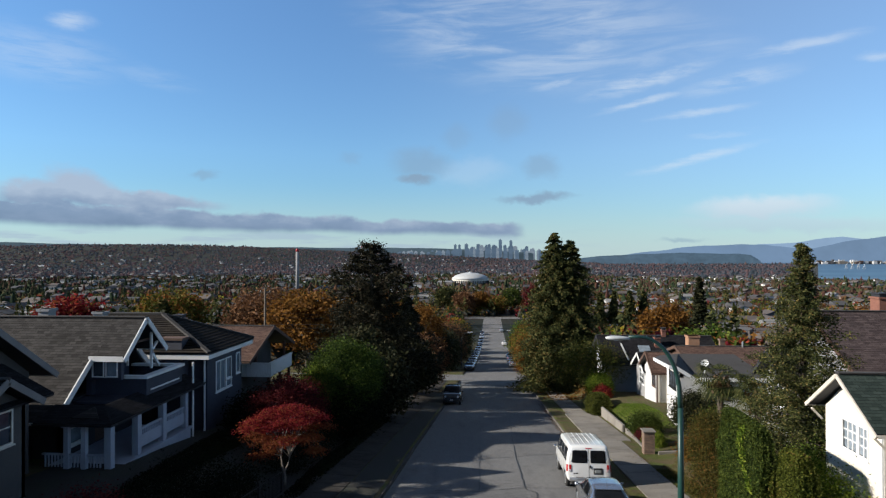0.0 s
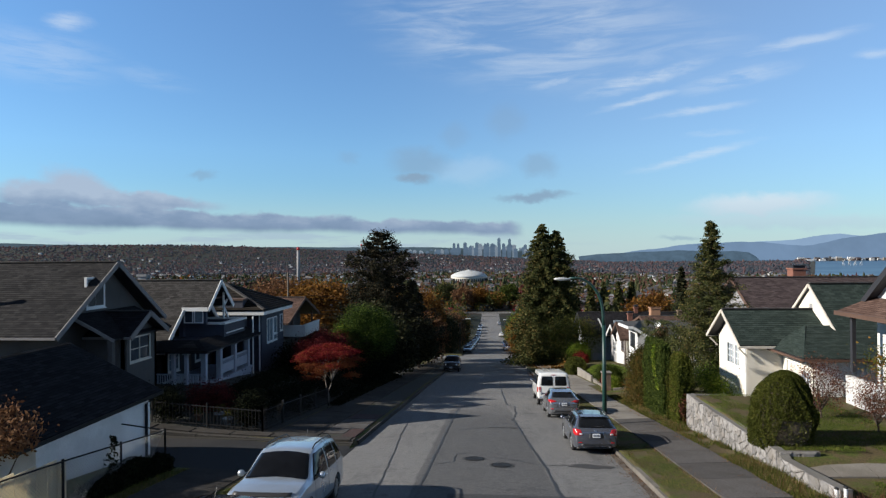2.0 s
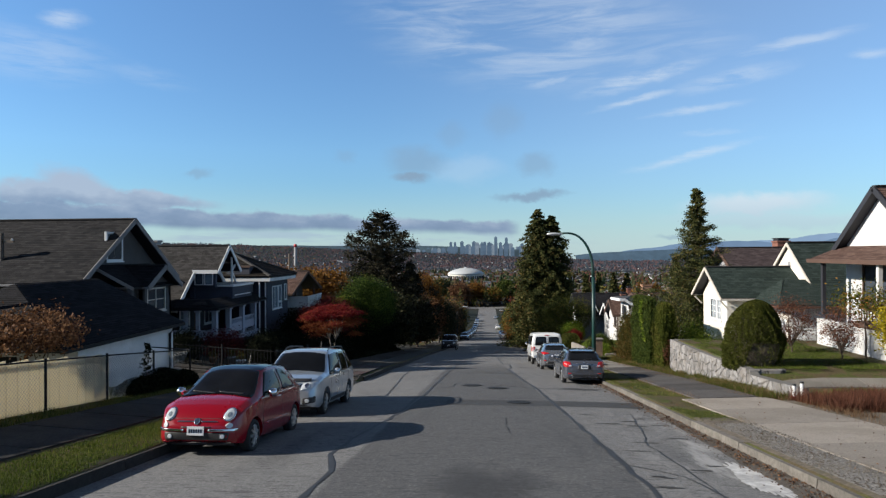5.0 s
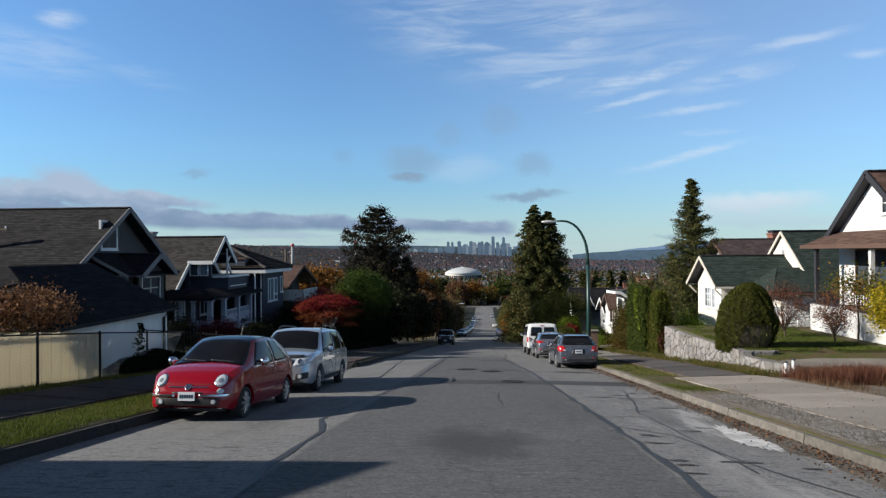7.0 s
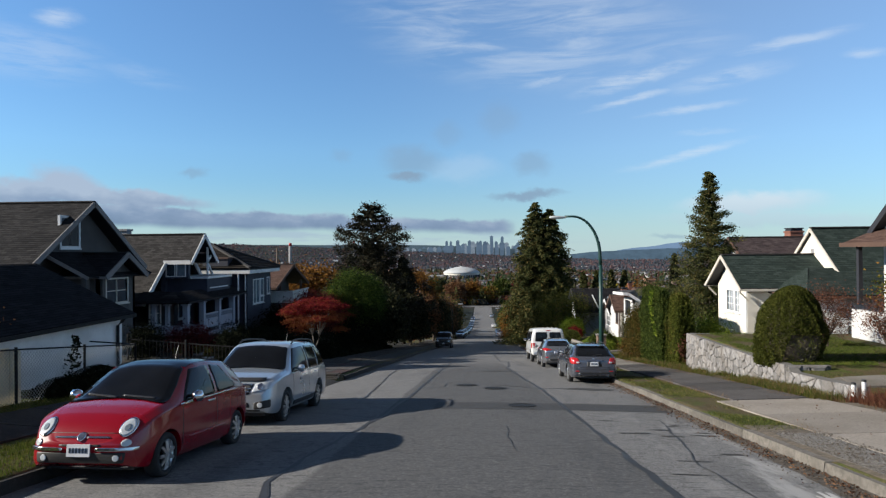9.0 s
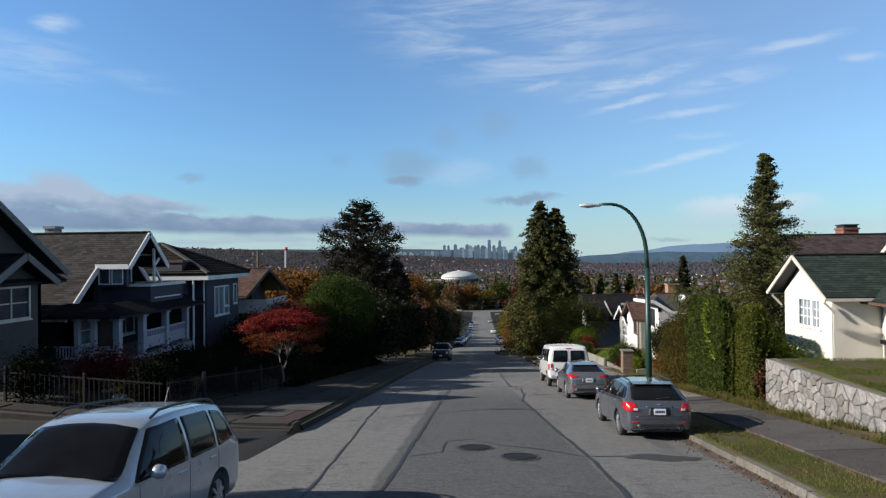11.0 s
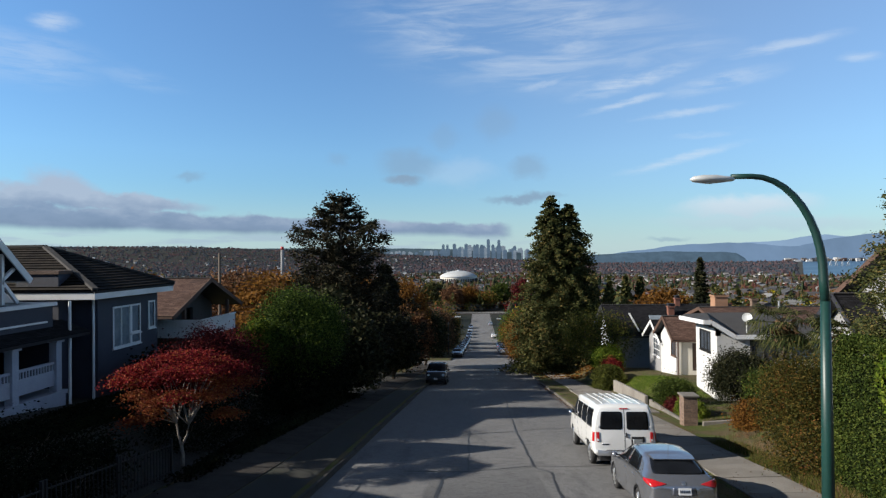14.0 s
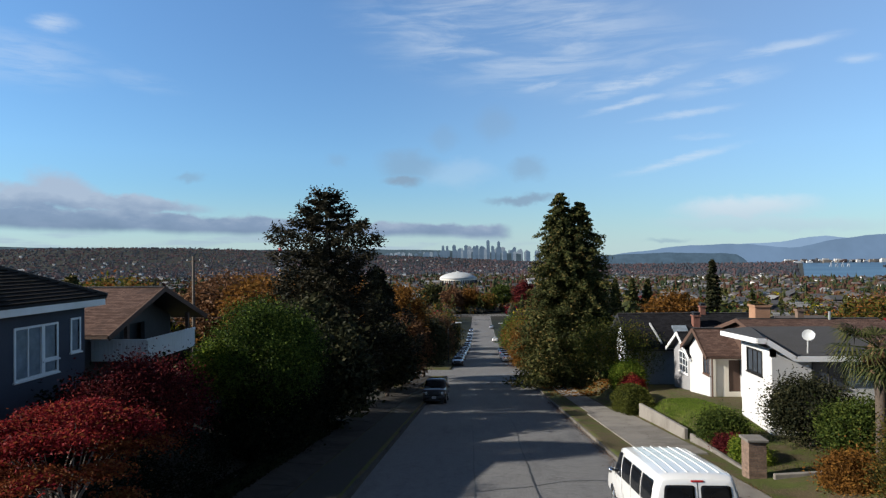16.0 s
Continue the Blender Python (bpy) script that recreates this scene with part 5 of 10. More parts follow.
def house_grey_gable():
    """The dark house with the broad gable beside the garage."""
    h = thing("house", (-17.2, 18.2, -0.6), "grey stucco house with a broad gabled shingle roof", "house", "houses along the street")
    wall("wall", "x", -17.3, 1, 14.9, 21.5, -1.0, 2.95, "paint_taupe", h, [(15.6, 16.6, 0.6, 1.9)], (18.2, 5.45))
    window("x", -17.3, 1, 16.75, 17.85, 3.75, 4.95, h, (2, 1), "paint_white", "glass_lit", 0.1)
    core(h, -26, -17.7, 15.3, 21.1, -0.8, 2.9)
    wall("wall", "y", 14.9, -1, -28.0, -17.5, -1.0, 2.95, "paint_taupe", h)
    wall("wall", "y", 21.5, 1, -28.0, -17.5, -1.0, 2.95, "paint_taupe", h)
    gable_x(h, -29.0, -16.8, 14.1, 22.3, 18.2, 2.78, 5.72, "shingle_grey", "trim_grey", -16.8)
    # the low roof across the front, with a small gable over the bay
    shingles("porch_roof", (-15.3, 15.5, 2.5), (-15.3, 20.2, 2.5), (-17.25, 20.2, 3.5), (-17.25, 15.5, 3.5), "shingle_dark", h)
    board(h, [(-15.28, 15.5, 2.42), (-17.2, 15.5, 3.42)], 0.05, 0.13, "trim_grey")
    gable_x(h, -17.2, -15.05, 16.3, 19.35, 17.85, 2.5, 3.45, "shingle_dark", "trim_grey", -15.05)
    wall("wall", "x", -15.5, 1, 16.6, 19.1, -1.0, 2.42, "paint_taupe", h, [(17.0, 18.5, 1.3, 2.3)], (17.85, 3.2))
    window("x", -15.5, 1, 17.0, 18.5, 1.3, 2.3, h, (2, 2), "wood_fascia", "glass_house")
    part("bay_wall", Geo().box(-17.3, -15.5, 16.6, 16.75, -1.0, 2.4), "paint_taupe", h)
    part("bay_wall", Geo().box(-17.3, -15.5, 18.95, 19.1, -1.0, 2.4), "paint_taupe", h)
    core(h, -17.2, -15.75, 16.8, 18.9, -1, 2.4)
    window("x", -17.3, 1, 15.6, 16.6, 0.6, 1.9, h, (2, 1), "paint_taupe", "glass_house")
    for y in (15.65, 16.7):
        part("porch_post", Geo().box(-15.6, -15.4, y - 0.1, y + 0.1, -0.8, 2.45), "paint_taupe", h)


def house_balcony():
    """The house with the white-trimmed balcony gable and columned porch."""
    h = thing("house", (-15.5, 26, -1.4), "dark house with white-trimmed gable balcony and columned porch", "house", "houses along the street")
    zb = -2.6
    wall("wall", "x", -17.5, 1, 23.5, 29.2, zb, 1.3, "paint_dark", h, [(23.9, 24.9, -0.5, 0.7), (25.6, 26.5, -0.9, 0.9), (27.0, 28.2, -0.4, 0.75)])
    core(h, -27, -17.9, 23.9, 28.8, zb, 1.3)
    wall("wall", "y", 23.5, -1, -29, -17.5, zb, 1.2, "paint_dark", h)
    wall("wall", "y", 29.2, 1, -29, -17.5, zb, 1.2, "paint_dark", h)
    window("x", -17.5, 1, 23.9, 24.9, -0.5, 0.7, h, (1, 2), "paint_white", "glass_lit", 0.12)
    window("x", -17.5, 1, 27.0, 28.2, -0.4, 0.75, h, (2, 1), "paint_white", "glass_house", 0.1)
    part("door", Geo().box(-17.58, -17.52, 25.6, 26.5, -0.9, 0.9), "wood_brown", h, "brown front door under the porch")
    gable_x(h, -29.5, -17.0, 22.4, 29.85, 26.3, 0.82, 4.5, "shingle_weathered", "paint_white", -29.5)
    board(h, [(-16.97, 22.38, 0.73), (-16.97, 24.6, 2.82)], 0.06, 0.24, "paint_white")
    board(h, [(-16.97, 29.87, 1.06), (-16.97, 28.0, 2.82)], 0.06, 0.24, "paint_white")
    # the gable over the balcony, on the same ridge
    gable_x(h, -17.0, -15.55, 24.62, 27.98, 26.3, 2.92, 4.5, "shingle_weathered", "paint_white", -15.55)
    part("inner_wall", Geo().box(-17.45, -17.2, 24.95, 27.65, 1.3, 3.08).slab([(-17.2, 24.95, 3.05), (-17.2, 27.65, 3.05), (-17.2, 26.3, 4.25)], (-0.2, 0, 0)), "paint_slate", h)
    part("pane", Geo().box(-17.2, -17.15, 25.6, 27.4, 2.15, 2.95), "glass_house", h)
    for y in (25.6, 26.5, 27.4):
        part("mullion", Geo().box(-17.16, -17.08, y - 0.05, y + 0.05, 2.1, 3.0), "paint_white", h)
    # the open truss: uprights and slanting braces under the gable
    for ya, za, yb, zb2 in ((26.95, 2.1, 26.95, 3.75), (26.95, 2.85, 27.6, 2.12), (26.95, 2.9, 27.5, 3.3)):
        part("brace", Geo().beam((-15.7, ya, za), (-15.7, yb, zb2), 0.09, 0.11), "paint_white", h)
    part("collar_beam", Geo().beam((-15.9, 25.2, 3.42), (-15.9, 27.4, 3.42), 0.08, 0.1), "wood_brown", h)
    # windows in the cheek beside the balcony
    wall("wall", "y", 24.75, -1, -17.2, -15.75, 2.0, 2.95, "paint_slate", h, [(-17.0, -16.55, 2.15, 2.8), (-16.4, -15.95, 2.15, 2.8)])
    window("y", 24.75, -1, -17.0, -16.55, 2.15, 2.8, h, (1, 1), "paint_white", "glass_house", 0.05, False)
    window("y", 24.75, -1, -16.4, -15.95, 2.15, 2.8, h, (1, 1), "paint_white", "glass_lit", 0.05, False)
    part("dormer_fascia", Geo().beam((-17.1, 24.6, 2.95), (-15.6, 24.6, 2.95), 0.05, 0.12), "paint_white", h)
    part("balcony_wall", Geo().box(-15.05, -14.9, 25.2, 28.2, 1.25, 1.98).box(-17.3, -15.05, 25.2, 25.35, 1.25, 1.98).box(-17.3, -15.05, 28.05, 28.2, 1.25, 1.98), "paint_slate", h)
    part("balcony_cap", Geo().box(-15.13, -14.8, 25.1, 28.3, 1.98, 2.1).box(-17.3, -15.13, 25.1, 25.4, 1.983, 2.097).box(-17.3, -15.13, 27.98, 28.3, 1.983, 2.097), "paint_white", h)
    part("balcony_floor", Geo().box(-17.4, -15.05, 24.0, 28.05, 1.15, 1.25), "paint_slate", h)
    part("trim_board", Geo().box(-14.9, -14.86, 25.5, 27.9, 1.42, 1.48), "paint_white", h)
    # the low porch roof round the corner, with a little hipped cap
    shingles("porch_roof", (-14.2, 21.7, 0.98), (-14.2, 29.2, 0.98), (-15.3, 29.2, 1.4), (-15.3, 22.9, 1.4), "shingle_dark", h)
    shingles("porch_roof", (-17.3, 21.7, 0.98), (-14.2, 21.7, 0.98), (-15.3, 22.9, 1.4), (-17.3, 22.9, 1.4), "shingle_dark", h)
    part("ceiling_board", Geo().box(-17.4, -14.25, 21.75, 29.1, 0.86, 0.95), "paint_dark", h)
    shingles("roof_cap", (-16.0, 22.0, 1.12), (-14.9, 22.0, 1.12), (-15.45, 22.6, 1.42), (-15.45, 22.6, 1.42), "shingle_weathered", h)
    for x, y in ((-14.7, 22.35), (-14.7, 24.15), (-14.7, 26.1), (-14.7, 28.05), (-15.6, 22.2), (-16.3, 22.2)):
        wide = 0.13 if x > -15 else 0.09
        c = part("column", Geo().box(x - wide, x + wide, y - wide, y + wide, -1.2, 0.88), "white_shaded", h)
        part("capital", Geo().box(x - wide - 0.06, x + wide + 0.06, y - wide - 0.06, y + wide + 0.06, 0.74, 0.87), "white_shaded", c)
    for a, b in ((24.28, 25.97), (26.23, 27.92)):
        g = Geo().box(-14.75, -14.65, a, b, 0.02, 0.1)
        for y in np.arange(a + 0.05, b - 0.05, 0.13):
            g.box(-14.72, -14.68, y, y + 0.05, -0.2, 0.02)
        part("railing", g, "white_shaded", h)
        part("railing_skirt", Geo().box(-14.74, -14.66, a, b, -0.7, -0.2), "white_shaded", h)
    g = Geo().box(-17.3, -14.83, 22.16, 22.24, -0.35, -0.28)
    for x in np.arange(-17.2, -14.9, 0.13):
        g.box(x, x + 0.05, 22.18, 22.22, -0.8, -0.35)
    part("railing", g, "white_shaded", h)
    part("porch_floor", Geo().box(-17.45, -14.5, 21.9, 28.4, -1.05, -0.92), "white_shaded", h)
    part("porch_skirt", Geo().box(-14.66, -14.52, 22.0, 28.3, -2.6, -1.05).box(-17.3, -14.66, 22.0, 22.14, -2.6, -1.05), "white_shaded", h)
    for i in range(4):
        part("step", Geo().box(-14.5 + i * 0.28, -14.22 + i * 0.28, 22.7, 23.9, -2.6, -1.05 - (i + 1) * 0.18), "white_shaded", h)
    part("downspout", Geo().tube([(-14.5, 28.5, 2.1), (-14.5, 28.5, -1.8)], 0.05, 8), "paint_white", h)
    chimney(h, -20.5, 26.6, 4.0, 4.85, 0.5, "stucco_grey", False)


def house_hip():
    """The dark slate house with a hipped roof and white fascia."""
    h = thing("house", (-15, 32, -2.2), "dark slate-blue house with a mossy hipped roof and white eaves", "house", "houses along the street")
    zb, ze = -3.2, 2.12
    hole = (31.2, 33.0, 0.1, 1.6)
    wall("wall", "x", -14.6, 1, 30.2, 34.45, zb, ze, "paint_slate", h, [hole, (33.75, 34.15, 0.6, 1.65)])
    core(h, -23, -15, 30.5, 34.1, zb, ze)
    wall("wall", "y", 30.2, -1, -23.5, -14.8, zb, ze, "paint_slate", h)
    wall("wall", "y", 34.45, 1, -23.5, -14.8, zb, ze, "paint_slate", h)
    window("x", -14.6, 1, 31.2, 32.3, 0.1, 1.6, h, (2, 1), pane="glass_lit", label="white-framed window with drawn curtains")
    window("x", -14.6, 1, 32.44, 33.0, 0.55, 1.6, h, (1, 1), pane="glass_lit")
    window("x", -14.6, 1, 32.44, 33.0, 0.1, 0.42, h, (1, 1), pane="glass_lit")
    window("x", -14.6, 1, 33.75, 34.15, 0.6, 1.65, h, (1, 1), pane="glass_lit")
    part("fascia", Geo().box(-14.15, -14.05, 29.2, 34.8, 2.1, 2.4).box(-24, -14.15, 29.2, 29.3, 2.1, 2.4).box(-24, -14.15, 34.7, 34.8, 2.1, 2.4), "paint_white", h)
    part("soffit", Geo().box(-24, -14.15, 29.3, 34.7, 2.08, 2.14), "paint_white", h)
    rx0, rx1, ry, rz, e = -21.0, -18.0, 32.0, 4.05, 2.42
    x0, x1, y0, y1 = -24.1, -14.0, 29.15, 34.85
    shingles("roof", (x1, y0, e), (x1, y1, e), (rx1, ry, rz), (rx1, ry, rz), "tile_moss", h, row=0.3, lift=0.05)
    shingles("roof", (x0, y0, e), (x1, y0, e), (rx1, ry, rz), (rx0, ry, rz), "tile_moss", h, row=0.3, lift=0.05)
    shingles("roof", (x1, y1, e), (x0, y1, e), (rx0, ry, rz), (rx1, ry, rz), "tile_moss", h, row=0.3, lift=0.05)
    part("ridge_tile", Geo().beam((rx0, ry, rz + 0.05), (rx1, ry, rz + 0.05), 0.25, 0.1).beam((rx1, ry, rz + 0.05), (x1, y0, e + 0.05), 0.2, 0.1).beam((rx1, ry, rz + 0.05), (x1, y1, e + 0.05), 0.2, 0.1), "roof_felt", h)
    part("downspout", Geo().tube([(-14.7, 30.1, 2.1), (-14.7, 30.1, -2.5)], 0.05, 8), "paint_white", h)
    chimney(h, -20.8, 30.9, 2.8, 4.3, 0.5, "stucco_grey", False)
    part("chimney", Geo().box(-16.65, -15.5, 29.32, 30.0, -2.5, 3.02), "paint_slate", h, "broad slate-grey rendered chimney")
    part("chimney_cap", Geo().box(-16.7, -15.45, 29.27, 30.05, 3.02, 3.14), "wood_brown", h)
    part("chimney_shoulder", Geo().box(-17.12, -16.65, 29.32, 30.0, 0.5, 2.85), "paint_shade", h)


def house_deck():
    """The brown-roofed house with the white balcony."""
    h = thing("house", (-17, 41, -3.0), "brown-roofed house with a white boarded balcony", "house", "houses along the street")
    zb = -4.2
    wall("wall", "x", -17.4, 1, 37.6, 44.4, zb, 0.9, "paint_taupe", h, [(40, 42, -0.4, 0.8)], (41.0, 2.3))
    core(h, -25, -17.8, 38, 44, zb, 0.8)
    wall("wall", "y", 37.6, -1, -26, -17.6, zb, 0.9, "wood_brown", h)
    wall("wall", "y", 44.4, 1, -26, -17.6, zb, 0.9, "paint_taupe", h)
    gable_x(h, -27, -15.9, 36.8, 45.2, 41.0, 0.8, 2.45, "shingle_brown", "wood_brown", -15.9)
    for y in (38.4, 43.6):
        part("post", Geo().box(-16.2, -16.05, y - 0.08, y + 0.08, -0.4, 1.1), "wood_brown", h)
    part("deck", Geo().box(-17.4, -15.1, 38.05, 42.2, -0.4, -0.25), "wood_brown", h)
    g = Geo()
    for y in np.arange(38.05, 42.1, 0.16):
        g.box(-15.12, -15.08, y, y + 0.145, -0.4, 0.42)
    for x in np.arange(-17.4, -15.15, 0.16):
        g.box(x, x + 0.145, 38.03, 38.07, -0.4, 0.42)
    part("balcony_boarding", g, "paint_white", h, "white balcony boarding")
    part("balcony_rail", Geo().box(-15.18, -15.02, 37.95, 42.2, 0.42, 0.49).box(-17.4, -15.18, 37.95, 38.11, 0.42, 0.49), "paint_white", h)
    for y in (38.2, 40.2, 42.0):
        part("deck_post", Geo().box(-15.3, -15.15, y - 0.08, y + 0.08, -4.6, -0.4), "wood_brown", h)
    chimney(h, -22.5, 41.0, 2.0, 3.0, 0.6, "brick_brown")
    h.location += Vector((1.1, -0.65, 0.0))


def garage():
    h = thing("garage", (-13, 8, 0.2), "white stucco garage with a dark hipped roof beside the lane", "garage")
    z0, ze = -1.0, 1.55
    wall("wall", "x", -10.65, 1, 5.2, 10.2, z0, ze, "paint_old", h)
    wall("wall", "y", 10.2, 1, -16.4, -10.85, z0, ze, "paint_old", h)
    wall("wall", "y", 5.2, -1, -16.4, -10.85, z0, ze, "paint_old", h, [(-15.4, -12.4, 0.2, 1.2)])
    part("wall", Geo().box(-16.6, -16.4, 5.2, 10.2, z0, ze), "paint_old", h)
    core(h, -16.2, -11, 5.6, 9.9, z0, ze - 0.05)
    x0, x1, y0, y1, rx, rz = -17.0, -10.35, 4.2, 10.45, -13.6, 3.12
    shingles("roof", (x1, y0, ze), (x1, y1, ze), (rx, y1, rz), (rx, 6.6, rz), "shingle_dark", h)
    shingles("roof", (x0, y1, ze), (x0, y0, ze), (rx, 6.6, rz), (rx, y1, rz), "shingle_dark", h)
    shingles("roof", (x0, y0, ze), (x1, y0, ze), (rx, 6.6, rz), (rx, 6.6, rz), "shingle_dark", h)
    wall("wall", "y", 10.25, 1, -16.6, -10.65, ze, ze + 0.02, "paint_old", h, apex=(-13.6, 2.95))
    part("gutter", Geo().beam((x1 - 0.02, y0, ze - 0.06), (x1 - 0.02, y1, ze - 0.06), 0.1, 0.1), "black_iron", h)
    part("downspout", Geo().tube([(x1, 9.9, ze - 0.08), (x1 - 0.12, 9.9, ze - 0.2), (x1 - 0.24, 9.9, ze - 0.32), (x1 - 0.24, 9.9, z0 + 0.3)], 0.045, 8), "black_iron", h)


def house_white_shed():
    """The white house with the slanting roof down the slope."""
    h = thing("house", (12.5, 47, -4.2), "white stucco house with a low slanting grey roof", "house", "houses along the street")
    zb = -5.8
    wall("wall", "x", 12.15, -1, 41.0, 44.1, zb, -0.5, "stucco_white", h, [(41.95, 43.4, -1.8, -0.8)])
    window("x", 12.15, -1, 41.95, 43.4, -1.8, -0.8, h, (3, 1), "black_iron")
    wall("wall", "y", 41.0, -1, 12.35, 17.5, zb, -0.85, "stucco_white", h, [(13.9, 15.2, -2.1, -1.1)])
    window("y", 41.0, -1, 13.9, 15.2, -2.1, -1.1, h, (2, 1), "paint_taupe")
    part("wall", Geo().slab([(12.15, 41.0, -0.85), (13.0, 41.0, -0.85), (12.15, 41.0, -0.4)], (0, 0.2, 0)), "stucco_white", h)
    wall("wall", "y", 44.1, 1, 12.35, 17.5, zb, -0.6, "stucco_white", h)
    core(h, 12.6, 17.3, 41.4, 43.8, zb, -0.9)
    front = [(11.3, 40.5, 0.02), (11.7, 40.5, 0.0), (12.9, 40.5, -0.75), (17.6, 40.5, -0.75)]
    back = [(11.4, 44.6, -0.14), (12.0, 45.4, -0.12), (13.6, 46.4, -0.14), (17.6, 46.4, -0.14)]
    low = lambda pts: [(x, y, z - 0.1) for x, y, z in pts]
    g = Geo().grid([front, back]).grid([low(front), low(back)])
    part("roof", g, "roof_felt", h, "grey felt roof")
    board(h, [(11.3, 40.47, -0.06), (11.7, 40.47, -0.08), (12.9, 40.47, -0.84), (17.6, 40.47, -0.84)], 0.06, 0.22, "paint_white", "fascia")
    board(h, [(11.28, 40.47, -0.06), (11.38, 44.6, -0.24)], 0.06, 0.22, "paint_white", "fascia")
    part("gravel_stop", Geo().beam((11.7, 40.5, 0.05), (12.9, 40.5, -0.7), 0.1, 0.04), "wood_brown", h)
    # the brown-roofed wing with the small gable
    wall("wall", "x", 13.2, -1, 51.1, 54.6, zb - 0.6, -2.4, "stucco_white", h, [(51.2, 52.1, -3.6, -2.5)], (52.85, -1.15))
    window("x", 13.2, -1, 51.2, 52.1, -3.6, -2.5, h, (2, 1), "wood_brown", pane="glass_house")
    wall("wall", "y", 51.1, -1, 13.4, 18.0, zb - 0.6, -2.4, "stucco_cream", h, [(14.3, 15.1, -4.6, -2.7)])
    part("door", Geo().box(14.3, 15.1, 51.16, 51.2, -4.6, -2.7), "wood_brown", h, "brown back door")
    part("downspout", Geo().tube([(13.3, 51.0, -2.5), (13.3, 51.0, -5.6)], 0.05, 8), "wood_brown", h)
    core(h, 13.5, 17.6, 51.4, 54.3, zb, -2.4)
    gable_x(h, 12.8, 18.2, 50.5, 55.1, 52.8, -2.4, -1.0, "shingle_brown", "wood_brown", 12.8)
    # the main roof behind
    part("wall", Geo().box(15.0, 22.0, 46.8, 53.4, zb, -1.2), "stucco_white", h)
    gable_x(h, 14.6, 22.6, 46.3, 54.4, 50.6, -1.2, -0.18, "shingle_brown", "wood_brown", 14.6)
    wall("wall", "x", 14.95, -1, 46.9, 53.4, -2.2, -1.2, "wood_brown", h, apex=(50.4, -0.35))
    chimney(h, 16.1, 51.0, -0.5, 0.62, 0.85, "terracotta", False)
    chimney(h, 18.4, 51.0, -0.5, 0.35, 0.35, "brick_brown", False)
    part("vent_pipe", Geo().tube([(19.8, 50.4, -0.4), (19.8, 50.4, 0.25)], 0.07, 8), "galvanised", h)
    part("satellite_dish", Geo().lathe((13.72, 41.0, 0.1), (-0.5, -0.8, 0.35), [(0.02, 0.0), (0.14, 0.02), (0.25, 0.07), (0.245, 0.085), (0.13, 0.035), (0.02, 0.02)], 20).tube([(13.72, 41.1, -0.75), (13.72, 41.05, 0.1)], 0.03, 6), "lamp_head", h)


def house_small_grey():
    h = thing("house", (13.5, 56.5, -5.0), "small grey house with a steep white-trimmed gable", "house", "houses along the street")
    wall("wall", "x", 13.4, -1, 54.7, 58.5, -7.2, -3.0, "stucco_grey", h, [(55.6, 57.3, -4.4, -3.1)], (56.6, -1.9))
    window("x", 13.4, -1, 55.6, 57.3, -4.4, -3.1, h, (3, 3))
    core(h, 13.8, 16.4, 55, 58.2, -6.8, -3.1)
    wall("wall", "y", 54.7, -1, 13.6, 16.8, -7.2, -3.0, "stucco_grey", h)
    gable_x(h, 13.0, 17.4, 54.2, 59.0, 56.6, -3.1, -1.7, "shingle_dark", "paint_white", 13.0)


def house_dark_roof():
    h = thing("house", (13, 63, -5.5), "house with a big dark charcoal roof and skylight", "house", "houses along the street")
    part("wall", Geo().box(11.2, 21, 60.8, 67, -9.0, -3.2), "stucco_grey", h)
    gable_x(h, 10.6, 22.0, 60.0, 67.6, 63.8, -3.4, -1.1, "shingle_dark", "paint_dark", 10.6)
    part("skylight", Geo().slab([(14.4, 61.5, -2.38), (15.5, 61.5, -2.38), (15.5, 62.3, -1.9), (14.4, 62.3, -1.9)], (0, 0, -0.1)), "glass_lit", h)
    part("flashing", Geo().beam((13.1, 60.4, -3.05), (12.8, 62.6, -1.75), 0.12, 0.08), "lamp_head", h)
    chimney(h, 16.3, 62.4, -2.6, -1.1, 0.5, "brick_red")
    chimney(h, 17.3, 63.8, -1.6, -0.5, 0.4, "brick_red")
    wall("wall", "x", 11.0, -1, 61.5, 66.0, -9.0, -3.2, "paint_white", h, [(62.2, 63.4, -6.4, -5.0)], (63.8, -1.6))
    window("x", 11.0, -1, 62.2, 63.4, -6.4, -5.0, h, (2, 2))


def house_brown_roof():
    h = thing("house", (21, 34, -1), "house with a weathered purple-brown shingle roof and brick chimney", "house", "houses along the street")
    part("wall", Geo().box(17.6, 31, 30.6, 38.2, -4.0, 1.6), "stucco_grey", h)
    gable_x(h, 16.9, 32, 30.0, 38.8, 34.4, 1.5, 4.15, "shingle_plum", "wood_brown", 16.9)
    wall("wall", "x", 17.6, -1, 30.6, 38.2, 1.6, 1.62, "stucco_grey", h, apex=(34.4, 3.9))
    chimney(h, 23.2, 38.5, 1.0, 4.65, 0.9, "brick_red")


def house_palm():
    """The dark house corner behind the palm tree."""
    h = thing("house", (18, 37, -2.6), "grey house with a dark steep gable beside the palm", "house", "houses along the street")
    wall("wall", "x", 16.6, -1, 35.9, 38.8, -4.6, 0.0, "stucco_grey", h, [(36.6, 38.0, -1.6, -0.3)], (37.35, 1.4))
    window("x", 16.6, -1, 36.6, 38.0, -1.6, -0.3, h, (2, 2))
    part("wall", Geo().box(16.8, 17.55, 35.9, 38.8, -4.6, 0.0), "stucco_grey", h)
    gable_x(h, 16.0, 18.6, 35.5, 39.2, 37.35, -0.05, 1.6, "shingle_dark", "paint_dark", 16.0)


